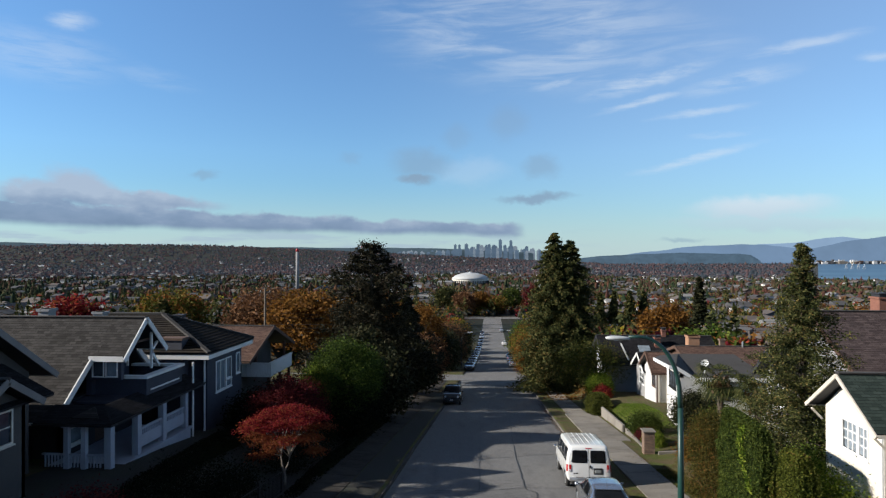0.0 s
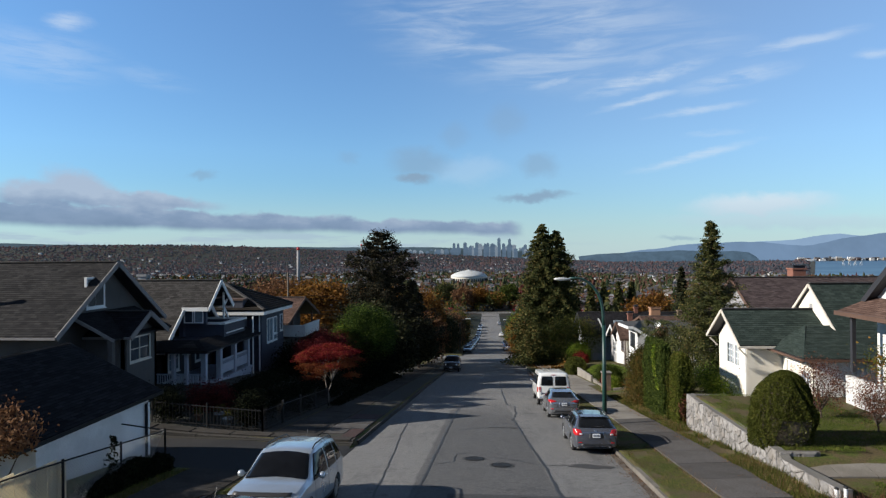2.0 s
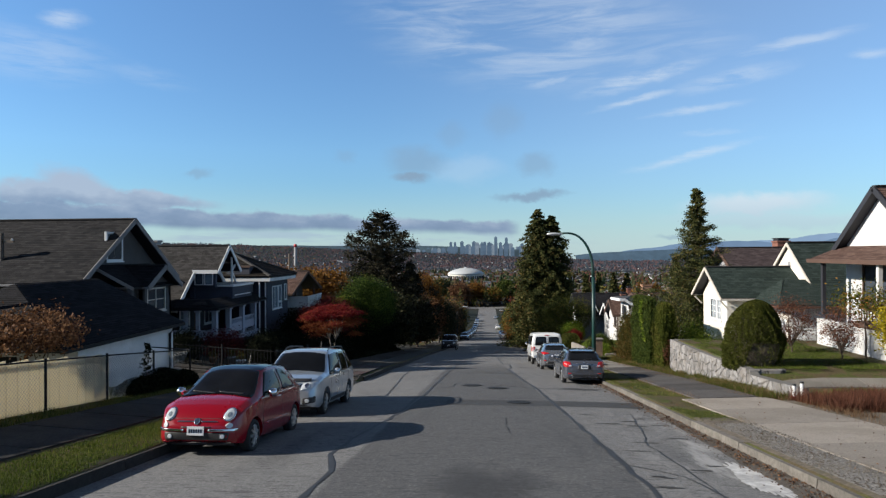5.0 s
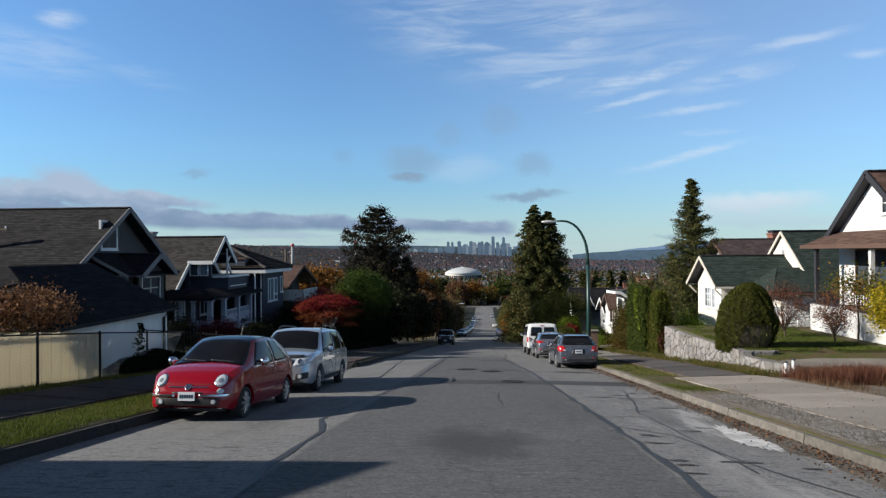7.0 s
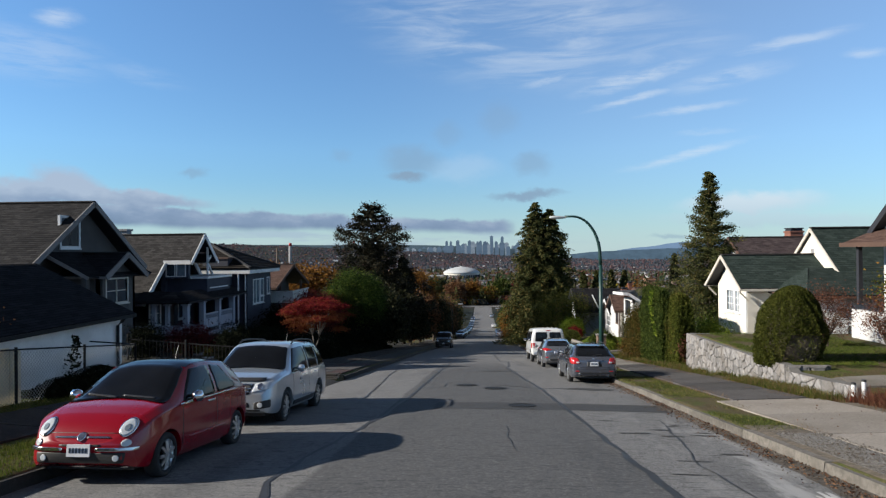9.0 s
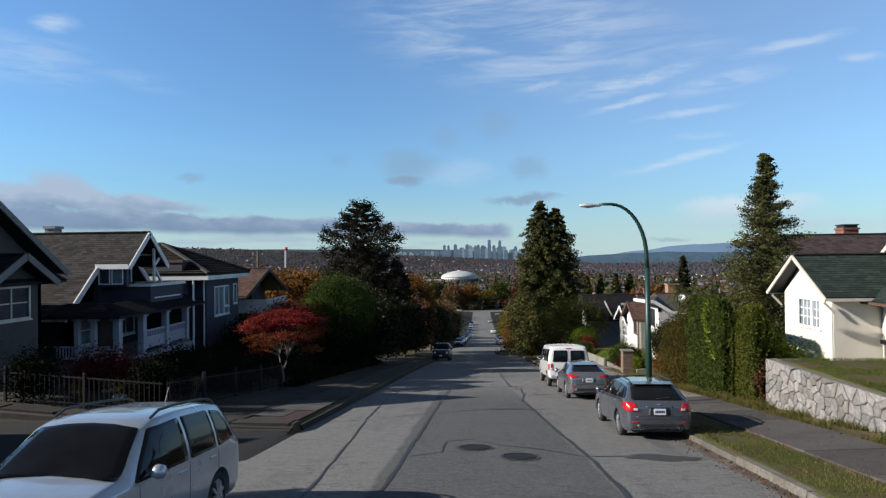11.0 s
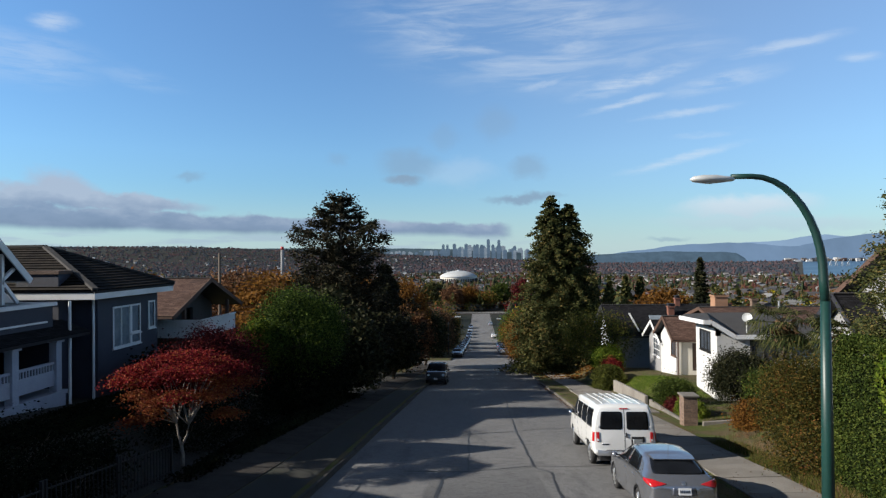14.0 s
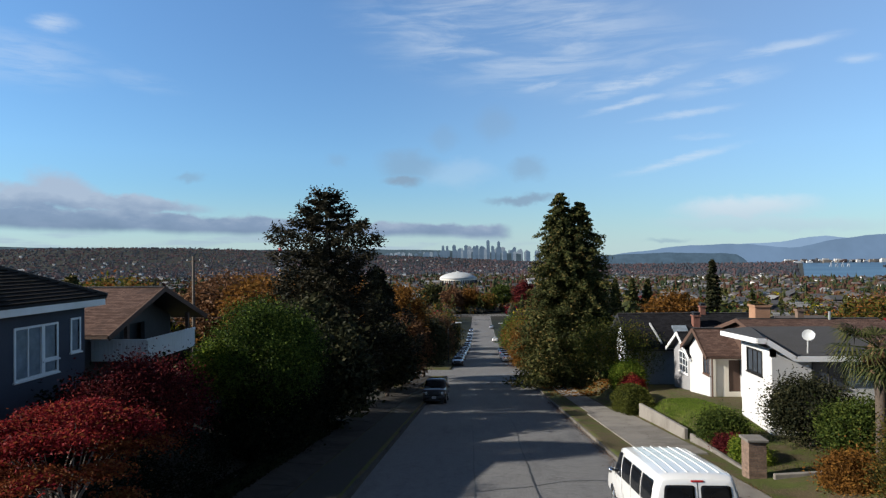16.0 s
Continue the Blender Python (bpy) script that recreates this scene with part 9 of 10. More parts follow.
def far_lamp(x, y, side):
    z0 = road_z(y)
    t = thing("street_lamp", (x, y, z0), "street lamp far down the slope", "street lamp", "far street lamps")
    part("pole", Geo().tube([(x, y, z0), (x, y, z0 + 5.4), (x + side * 0.6, y, z0 + 6.3), (x + side * 1.8, y, z0 + 6.5)], [0.09, 0.07, 0.05, 0.04], 8), "paint_dark", t)
    part("lamp_head", Geo().box(x + side * 1.6 - 0.5, x + side * 1.6 + 0.5, y - 0.14, y + 0.14, z0 + 6.42, z0 + 6.58), "lamp_head", t, bevel=0.05)


def cells(seeds, box):
    """Cuts a rectangle into straight-sided cells round the seeds."""
    out = []
    for i, (u, v) in enumerate(seeds):
        poly = [(box[0], box[2]), (box[1], box[2]), (box[1], box[3]), (box[0], box[3])]
        for j, (a, b) in enumerate(seeds):
            if i == j or abs(a - u) > 1.0 or abs(b - v) > 1.0:
                continue
            mx, my, nx, ny = (u + a) / 2, (v + b) / 2, a - u, b - v
            cut = []
            for k, p in enumerate(poly):
                q = poly[(k + 1) % len(poly)]
                dp, dq = (p[0] - mx) * nx + (p[1] - my) * ny, (q[0] - mx) * nx + (q[1] - my) * ny
                if dp <= 0:
                    cut.append(p)
                if dp * dq < 0:
                    f = dp / (dp - dq)
                    cut.append((p[0] + (q[0] - p[0]) * f, p[1] + (q[1] - p[1]) * f))
            poly = cut
            if len(poly) < 3:
                break
        if len(poly) > 2:
            out.append(((u, v), poly))
    return out


def stone_wall():
    """A retaining wall of rough stones set in mortar, with a lower length in front."""
    base = thing("stone_wall", (8.7, 13, -0.8), "low retaining wall of irregular pale stones in mortar", "wall")
    x = 8.62
    top = lambda y: float(np.interp(y, (6.2, 9.0, 9.35, 9.4, 11.4, 17.5), (0.3, 0.06, 0.03, 0.2, 0.08, -0.02)))
    ys = np.linspace(6.2, 17.5, 40)
    g = Geo().grid([[(x + 0.03, y, land(8.3, y) - 0.3) for y in ys], [(x + 0.05, y, top(y)) for y in ys], [(x + 0.3, y, top(y) + 0.02) for y in ys], [(x + 0.3, y, land(8.3, y) - 0.8) for y in ys]])
    g.slab([(x + 0.03, 17.5, -2.2), (x + 0.03, 17.5, top(17.5)), (x + 1.6, 17.5, top(17.5)), (x + 1.6, 17.5, -2.2)], (0, -0.12, 0))
    g.slab([(x + 0.03, 9.35, -0.7), (x + 1.2, 9.35, -0.7), (x + 1.2, 9.35, 0.2), (x + 0.03, 9.35, 0.2)], (0, 0.12, 0))
    g.slab([(x + 0.03, 6.2, -0.3), (x + 0.3, 6.2, -0.3), (x + 0.3, 6.2, 0.3), (x + 0.03, 6.2, 0.3)], (0, 0.05, 0))
    part("mortar_bed", g, "mortar", base)

    def stone(place, c, poly):
        n = len(poly)
        d, lean = rng.uniform(0.02, 0.05), rng.uniform(-0.15, 0.15, 2)
        shrink = lambda p, f: (c[0] + (p[0] - c[0]) * f, c[1] + (p[1] - c[1]) * f)
        rims = []
        for f, h in ((0.93, 0.0), (0.9, 0.6), (0.72, 1.0)):
            rims.append([place(*shrink(p, f * rng.uniform(0.96, 1.02)), d * h + 0.02 * h * (lean[0] * (p[0] - c[0]) + lean[1] * (p[1] - c[1])) * 4) for p in poly])
        faces = [(r * n + i, r * n + (i + 1) % n, (r + 1) * n + (i + 1) % n, (r + 1) * n + i) for r in (0, 1) for i in range(n)] + [tuple(range(2 * n, 3 * n))]
        part("stone", Geo().add(rims[0] + rims[1] + rims[2], faces), "stone", base)

    def face(u0, u1, foot, head, place):
        seeds, w, k = [], 0.29, 0
        for u in np.arange(u0 + 0.12, u1, w * 0.8):
            v = foot(u) + 0.06 + (0.13 if k % 2 else 0.0)
            while v < head(u) - 0.02:
                seeds.append((float(u + rng.uniform(-0.1, 0.1)), float(v + rng.uniform(-0.07, 0.07))))
                v += rng.uniform(0.22, 0.34)
            k += 1
        for c, poly in cells(seeds, (u0, u1, -3.0, 2.0)):
            poly = [(p[0], min(max(p[1], foot(p[0]) - 0.1), head(p[0]) + 0.02)) for p in poly]
            stone(place, c, poly)

    face(9.4, 17.5, lambda y: land(8.3, y) - 0.1, top, lambda u, v, h: (x + 0.03 - h, u, v))
    face(6.2, 9.35, lambda y: land(8.3, y) - 0.1, top, lambda u, v, h: (x + 0.03 - h, u, v))
    face(x + 0.05, x + 1.1, lambda q: -0.45, lambda q: 0.2, lambda u, v, h: (u, 9.35 - h, v))
    face(x + 0.05, x + 1.5, lambda q: -1.9, lambda q: -0.04, lambda u, v, h: (u, 17.5 + h, v))


def brick_pillar():
    t = thing("brick_pillar", (8.35, 34.2, -4.0), "brown brick gate pillar with a flat stone cap", "pillar")
    x0, y0, w = 8.1, 33.9, 0.56
    z0, n = land(8.3, 34.2) - 0.1, 17
    part("mortar_core", Geo().box(x0 + 0.012, x0 + w - 0.012, y0 + 0.012, y0 + w - 0.012, z0, z0 + n * 0.078), "mortar", t)
    for i in range(n):
        z = z0 + i * 0.078
        o = 0.1 if i % 2 else 0.0
        for u0, u1 in ((0.0, 0.18 + o), (0.19 + o, 0.37 + o), (0.38 + o, w)):
            if u1 - u0 < 0.04 or u0 > w - 0.03:
                continue
            u1 = min(u1, w)
            part("brick", Geo().box(x0 + u0, x0 + u1, y0, y0 + 0.09, z, z + 0.066), "brick_brown", t)
            part("brick", Geo().box(x0, x0 + 0.09, y0 + u0 + (0.092 if u0 == 0 else 0), y0 + u1, z, z + 0.066), "brick_brown", t)
    part("cap", Geo().box(x0 - 0.06, x0 + w + 0.06, y0 - 0.06, y0 + w + 0.06, z0 + n * 0.078, z0 + n * 0.078 + 0.08), "concrete", t, bevel=0.015)


def garden_walls():
    def run(name, label, pts, th, drop=0.6):
        t = thing(name, pts[0], label, "wall", "garden walls")
        for (xa, ya, za), (xb, yb, zb) in zip(pts, pts[1:]):
            side = Vector((yb - ya, xa - xb, 0)).normalized() * th
            g = Geo().slab([(xa, ya, za), (xb, yb, zb), (xb + side.x, yb + side.y, zb), (xa + side.x, ya + side.y, za)], (0, 0, -drop))
            part("wall_length", g, "concrete", t, bevel=0.02)
    z = road_z
    run("garden_wall", "pale concrete garden wall stepping down the slope", [(8.5, 41.4, z(41.4) + 0.75), (8.5, 46.0, z(46) + 0.95), (8.5, 49.2, z(49.2) + 1.05)], 0.16, 1.4)
    run("garden_wall", "low concrete kerb wall beside the drive", [(8.4, 34.6, z(34.6) + 0.28), (8.6, 38.4, z(38.4) + 0.4), (8.6, 41.0, z(41) + 0.6)], 0.14, 0.7)
    run("garden_wall", "low concrete edging along the lawn", [(8.8, 33.8, land(8.8, 33.8) + 0.18), (11.5, 33.8, land(11.5, 33.8) + 0.18)], 0.15, 0.5)
    run("garden_wall", "low concrete edging at the corner garden", [(9.2, 70.5, land(9.2, 70.5) + 0.5), (7.6, 76, land(7.6, 76) + 0.3)], 0.15, 0.7)
    path = thing("garden_path", (10.5, 8.6, 0.1), "narrow concrete path across the lawn", "path", kind="structure")
    for k in range(5):
        xa, xb = 8.9 + k * 0.95, 8.9 + k * 0.95 + 0.93
        pts = [(xa, 8.35, land(xa, 8.35) + 0.05), (xb, 8.35, land(xb, 8.35) + 0.05), (xb, 9.0, land(xb, 8.9) + 0.06), (xa, 9.0, land(xa, 8.9) + 0.06)]
        part("flag", Geo().slab(pts, (0, 0, -0.15)), "concrete", path)
    drive = thing("driveway", (7, 44, road_z(44)), "pale concrete driveway apron", "driveway", kind="structure")
    for k in range(7):
        ya, yb = 38.0 + k * 1.9, 38.0 + k * 1.9 + 1.87
        pts = [(5.9, ya, land(5.9, ya) + 0.06), (8.3, ya, land(8.3, ya) + 0.06), (8.3, yb, land(8.3, yb) + 0.06), (5.9, yb, land(5.9, yb) + 0.06)]
        part("flag", Geo().slab(pts, (0, 0, -0.14)), "concrete", drive)


def panel_fence():
    t = thing("panel_fence", (-9, 0, 0.7), "tan boarded fence behind wire mesh", "fence")
    x = -9.05
    top = lambda y: float(np.interp(y, (-14, 0.8, 4.1), (3.4, 1.86, 1.46)))
    k = 0
    for y in np.arange(-13.9, 4.0, 0.3):
        part("board", Geo().box(x - 0.03, x, y, y + 0.285, land(x, y) - 0.1, top(y) - 0.03 * (k % 2)), "fence_vinyl", t)
        k += 1
    part("rail", Geo().beam((x - 0.05, -13.9, top(-13.9) - 0.1), (x - 0.05, 4.1, top(4.1) - 0.1), 0.05, 0.09), "fence_vinyl", t)
    m = thing("mesh_fence", (-8.9, 2, 0.6), "chain-link fence on dark steel posts", "fence")
    xx = -8.92
    tp = lambda y: float(np.interp(y, (-14, 0.8, 4.1, 8.0), (3.4, 1.84, 1.46, 0.96)))
    for y in np.arange(-13.0, 8.2, 2.1):
        part("post", Geo().tube([(xx, y, land(xx, y) - 0.1), (xx, y, tp(y) + 0.05)], 0.03, 8), "black_iron", m)
    part("post", Geo().tube([(xx, 8.0, land(xx, 8.0) - 0.1), (xx, 8.0, tp(8.0) + 0.05)], 0.03, 8), "black_iron", m)
    part("top_rail", Geo().tube([(xx, y, tp(y)) for y in (-14, -6, 0.8, 4.1, 8.0)], 0.02, 6), "black_iron", m)
    g = Geo()
    for s in (1, -1):
        y = -6.0
        while y < 8.0:
            h = tp(min(y, 8.0)) - (land(xx, y) + 0.02)
            y2 = y + s * h
            if -6.0 <= y2 <= 8.0:
                g.beam((xx, y, land(xx, y) + 0.02), (xx, y2, tp(y2)), 0.005, 0.005)
            y += 0.085
    part("mesh", g, "galvanised", m, kind="stuff")
    # the short return beside the lane
    part("top_rail", Geo().tube([(xx, 8.0, 0.96), (-10.6, 8.6, 0.95)], 0.02, 6), "black_iron", m)


def iron_fence():
    t = thing("iron_fence", (-8.5, 17, -0.8), "black wrought-iron fence round the corner garden", "fence")

    def run(a, b):
        n = int(math.hypot(b[0] - a[0], b[1] - a[1]) / 0.14)
        for i in range(n + 1):
            f = i / n
            x, y = a[0] + (b[0] - a[0]) * f, a[1] + (b[1] - a[1]) * f
            z = land(x, y)
            post = i % 16 == 0
            part("post" if post else "picket", Geo().box(x - (0.03 if post else 0.009), x + (0.03 if post else 0.009), y - (0.03 if post else 0.009), y + (0.03 if post else 0.009), z - 0.1, z + (1.0 if post else 0.9)), "black_iron", t)
        for h in (0.12, 0.82):
            part("rail", Geo().beam((a[0], a[1], land(*a) + h), (b[0], b[1], land(*b) + h), 0.03, 0.03), "black_iron", t)

    run((-13.0, 14.4), (-8.5, 14.4))
    for ya in np.arange(14.4, 24, 2.4):
        run((-8.5, ya), (-8.5, ya + 2.3))
    for x, y, r, m in ((-10.3, 15.3, 0.2, "paint_white"), (-9.4, 15.5, 0.24, "paint_white"), (-11.6, 15.4, 0.18, "terracotta"), (-10.9, 15.8, 0.22, "stucco_grey")):
        z = land(x, y)
        p = thing("flower_pot", (x, y, z), "garden pot with a small plant", "flower pot", "garden pots")
        part("pot", Geo().lathe((x, y, z - 0.02), (0, 0, 1), [(r * 0.6, 0), (r * 0.95, r * 1.5), (r * 1.05, r * 1.5), (r * 1.05, r * 1.7), (r * 0.85, r * 1.7), (r * 0.8, r * 1.5)], 18), m, p, smooth=True)
        leaves("plant", clumps((x, y, z + r * 2.3), (r, r, r * 0.8), 12, 14, r * 0.3), 0.05, "leaf_mixed", p, kind="stuff")
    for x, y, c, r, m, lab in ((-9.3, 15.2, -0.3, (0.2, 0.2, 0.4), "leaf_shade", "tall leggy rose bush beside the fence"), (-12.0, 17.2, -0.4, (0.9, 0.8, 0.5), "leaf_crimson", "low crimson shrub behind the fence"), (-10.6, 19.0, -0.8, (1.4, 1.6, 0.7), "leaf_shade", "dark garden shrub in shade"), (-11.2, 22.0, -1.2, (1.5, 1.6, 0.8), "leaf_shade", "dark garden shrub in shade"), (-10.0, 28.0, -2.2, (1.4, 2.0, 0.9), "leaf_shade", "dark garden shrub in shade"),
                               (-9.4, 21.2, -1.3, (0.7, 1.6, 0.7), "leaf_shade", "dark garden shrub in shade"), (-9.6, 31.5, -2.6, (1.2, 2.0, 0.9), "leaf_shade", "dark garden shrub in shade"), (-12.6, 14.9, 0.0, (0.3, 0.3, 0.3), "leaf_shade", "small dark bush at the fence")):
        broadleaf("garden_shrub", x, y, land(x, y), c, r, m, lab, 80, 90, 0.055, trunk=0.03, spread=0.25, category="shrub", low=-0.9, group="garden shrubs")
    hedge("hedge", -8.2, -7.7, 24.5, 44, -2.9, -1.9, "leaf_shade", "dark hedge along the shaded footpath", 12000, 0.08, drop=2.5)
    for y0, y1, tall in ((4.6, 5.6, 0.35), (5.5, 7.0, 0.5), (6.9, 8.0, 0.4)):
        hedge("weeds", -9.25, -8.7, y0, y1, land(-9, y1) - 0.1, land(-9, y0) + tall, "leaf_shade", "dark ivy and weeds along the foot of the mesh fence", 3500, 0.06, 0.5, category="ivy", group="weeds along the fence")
    v = thing("vine", (-8.9, 5.5, land(-8.9, 5.5)), "thin dark vine climbing the mesh fence", "vine")
    zz = rng.uniform(0, 1, 260)
    leaves("foliage", np.stack([-8.9 + rng.normal(0, 0.04, 260), 5.5 + 0.35 * (1 - zz) * rng.normal(0, 0.8, 260) + 0.1 * np.sin(zz * 9), land(-8.9, 5.5) + zz * 1.35], 1), 0.07, "leaf_shade", v, kind="stuff")
    t = thing("shrub", (-11.0, 3.6, 0.6), "brown-leaved shrub reaching over the fence", "shrub")
    lg = Geo()
    for k in range(9):
        limb(lg, (-11.0 + rng.uniform(-0.2, 0.2), 3.6, 0.4), (-11.0 + rng.uniform(-1.4, 1.2), 3.6 + rng.uniform(-0.9, 1.2), rng.uniform(1.8, 2.5)), 0.03, 0.008, 5)
    part("branchwork", lg, "bark", t, kind="stuff")
    leaves("foliage", clumps((-10.9, 3.7, 2.1), (1.4, 1.2, 0.45), 80, 60, 0.14), 0.065, "leaf_brown", t, kind="stuff")


def posts_and_rubble():
    for x, y, h in ((8.42, 5.95, 0.46), (8.5, 5.72, 0.54)):
        z = land(x, y)
        p = thing("white_post", (x, y, z), "short white plastic pipe post in the weeds", "post", "white posts")
        part("pipe", Geo().lathe((x, y, z - 0.05), (0, 0, 1), [(0.042, 0), (0.042, h), (0.034, h), (0.034, h - 0.05)], 14), "paint_white", p, smooth=False)
        part("base_band", Geo().lathe((x, y, z - 0.05), (0, 0, 1), [(0.07, 0), (0.07, 0.14), (0.045, 0.16)], 14), "sign_red" if h < 0.5 else "mint", p)
        part("cap", Geo().lathe((x, y, z - 0.05 + h), (0, 0, 1), [(0.046, -0.03), (0.046, 0.012), (0.01, 0.016)], 14), "plastic_black", p)
    z = land(9.3, 4.6)
    b = thing("boulder", (9.3, 4.6, z), "smooth round pale stone", "stone")
    part("rock", Geo().lathe((9.3, 4.6, z - 0.05), (0.1, 0.1, 1), [(0.06, 0), (0.14, 0.05), (0.16, 0.13), (0.12, 0.22), (0.03, 0.26)], 14), "stone", b, smooth=True)
    blk = thing("concrete_block", (10.6, 4.4, land(10.6, 4.4)), "white painted concrete block", "block")
    part("block", Geo().box(10.3, 10.9, 4.2, 4.6, land(10.6, 4.4) - 0.1, land(10.6, 4.4) + 0.42), "stucco_white", blk, bevel=0.03)
    g = Geo()
    for i in range(6000):
        x, y = (rng.uniform(4.95, 5.8), rng.uniform(-3.3, 2.3)) if i % 3 == 1 else (rng.uniform(7.9, 10.5), rng.uniform(-8, 5)) if i % 3 else (4.72 - abs(rng.normal(0, 0.22)), rng.uniform(-12, 8))
        s = rng.uniform(0.004, 0.016)
        z = land(x, y) + 0.04 if x > 4.75 else road_z(y) + 0.005
        g.add([(x - s, y - s * 0.6, z), (x + s * 0.8, y - s, z), (x + s, y + s * 0.7, z), (x - s * 0.6, y + s, z), (x, y, z + s)], [(0, 1, 4), (1, 2, 4), (2, 3, 4), (3, 0, 4)])
    tagged(part("gravel", g, "gutter_dirt"), "loose gravel on the bare verge", "gravel", kind="stuff")
    dirt = Geo().grid([[(x, y, land(x, y) + 0.028) for x in (7.9, 8.8, 9.8, 11.0, 12.4)] for y in (-14, -8, -3, 0, 3, 5.6)])
    strip = Geo().grid([[(x, y, land(x, y) + (0.02 if 4.9 < x < 5.75 else 0.006)) for x in (4.87, 4.95, 5.3, 5.7, 5.76)] for y in np.arange(-26, 3.1, 1.0)])
    structure("kerbside_earth", strip, "bare_dirt", "bare gritty earth between kerb and footpath", smooth=True)
    structure("bare_earth", dirt, "bare_dirt", "bare stony earth beside the footpath", smooth=True)


def poles_and_wires():
    tops = []
    for x, y, zt, lab in ((-22.9, 60, 3.9, "dark wooden utility pole behind the roofs"), (-21.5, 15.5, 5.0, "wooden utility pole with a transformer beside the house"), (54, 70, -0.6, "wooden utility pole beyond the gardens")):
        z0 = land(x, y)
        p = thing("utility_pole", (x, y, z0), lab, "utility pole", "utility poles")
        part("pole", Geo().tube([(x, y, z0 - 0.2), (x, y, zt)], [0.14, 0.1], 10), "wood_pole", p, smooth=True)
        part("cross_arm", Geo().beam((x - 0.6, y, zt - 0.4), (x + 0.6, y, zt - 0.4), 0.09, 0.1), "wood_pole", p)
        for k in (-0.5, 0, 0.5):
            part("insulator", Geo().lathe((x + k, y, zt - 0.35), (0, 0, 1), [(0.03, 0), (0.045, 0.05), (0.02, 0.1)], 8), "paint_white", p)
    p2 = thing("vent_pipe", (-13.4, 5.6, 2.3), "dark service mast above the garage roof", "mast")
    part("mast", Geo().tube([(-13.4, 5.6, 2.0), (-13.4, 5.6, 4.6)], [0.07, 0.06], 8), "paint_dark", p2)
    part("insulator", Geo().lathe((-13.4, 5.6, 4.55), (0, 0, 1), [(0.08, 0), (0.12, 0.06), (0.05, 0.14)], 10), "galvanised", p2)
    for ya, za, zb in ((92, -3.4, -2.2), (92.4, -4.0, -2.9), (93, -4.6, -3.6), (60.5, 1.4, -1.0), (60.5, 1.0, -1.5)):
        xa, xb = (-60, 60) if ya > 80 else (-22.9, -3)
        pts = [(xa + (xb - xa) * f, ya + (0 if ya > 80 else 30 * f), za + (zb - za) * f - 2.2 * f * (1 - f)) for f in np.linspace(0, 1, 16)]
        t = thing("overhead_wire", pts[0], "thin black overhead wire across the street", "wire", "overhead wires")
        part("wire", Geo().tube(pts, 0.02, 4, False), "black_iron", t)


def stop_sign():
    x, y = 5.35, 83.0
    z = land(x, y)
    t = thing("stop_sign", (x, y, z), "red octagonal road sign on a thin post", "road sign")
    part("post", Geo().tube([(x, y, z - 0.1), (x, y, z + 2.5)], 0.035, 8), "galvanised", t)
    part("plate", Geo().lathe((x, y - 0.05, z + 2.25), (0, -1, 0), [(0.36, 0), (0.36, 0.02)], 8), "sign_red", t)
    part("rim", Geo().lathe((x, y - 0.06, z + 2.25), (0, -1, 0), [(0.4, -0.01), (0.4, 0.005)], 8), "paint_white", t)


def leaf_litter():
    n = 8000
    y = rng.uniform(-14, 60, n)
    x = np.where(rng.uniform(size=n) < 0.9, 4.72 - np.abs(rng.normal(0, 0.22, n)), rng.uniform(4.9, 8.4, n))
    z = np.array([(land(a, b) + 0.05 if a > 4.72 else road_z(b) + 0.0) for a, b in zip(x, y)])
    ob = leaves("leaf_litter", np.stack([x, y, z + 0.015], 1), 0.026, "litter", None, "fallen brown leaves along the gutter and verge", flat=0.85, kind="stuff")
    tagged(ob, category="leaves")
    n = 2600
    x, y = rng.normal(9.5, 2.2, n), rng.uniform(62, 82, n)
    keep = x > 5.0
    x, y = x[keep], y[keep]
    ob = leaves("leaf_drift", np.stack([x, y, np.array([land(a, b) for a, b in zip(x, y)]) + 0.04], 1), 0.16, "leaf_orange", None, "orange leaves drifted on the corner verge", flat=0.85, kind="stuff")
    tagged(ob, category="leaves")


street_lamp()
far_lamp(-5.6, 110, 1)
far_lamp(5.6, 150, -1)
stone_wall()
brick_pillar()
garden_walls()
panel_fence()
iron_fence()
posts_and_rubble()
poles_and_wires()
stop_sign()
leaf_litter()
tufts("verge_grass", [((4.92, 6.0, 2.5, 14), 0.35), ((4.95, 6.0, 14, 38), 0.3), ((-6.3, -5.1, -14, 8), 0.35)], 36000, 0.05, "grass", "short uneven grass on the verges", 0.007, patchy=-0.12)
tufts("lawn_grass", [((8.9, 13.5, 9.5, 18), 0.6), ((9, 14, 5.8, 8.3), 0.25), ((8.9, 13, 34, 44), 0.15)], 80000, 0.05, "grass_lawn", "short lawn grass", 0.007, patchy=-0.35)
tufts("dry_weeds", [((8.0, 11.5, 2.5, 6.0), 0.35), ((7.8, 8.55, 6, 20), 0.3), ((7.8, 9.4, 20, 31), 0.25)], 22000, 0.17, "dry_grass", "tall dry brown weeds and grasses", 0.006, "weeds", patchy=0.05)
tufts("green_weeds", [((7.7, 8.6, 6, 30), 0.9)], 26000, 0.17, "grass_rank", "rank green weeds at the foot of the walls", 0.009, "weeds", patchy=-0.05)
tufts("fence_grass", [((-9.0, -8.2, -14, 8), 1.0)], 14000, 0.08, "grass", "dark uneven grass along the foot of the fence", 0.008, patchy=-0.4)
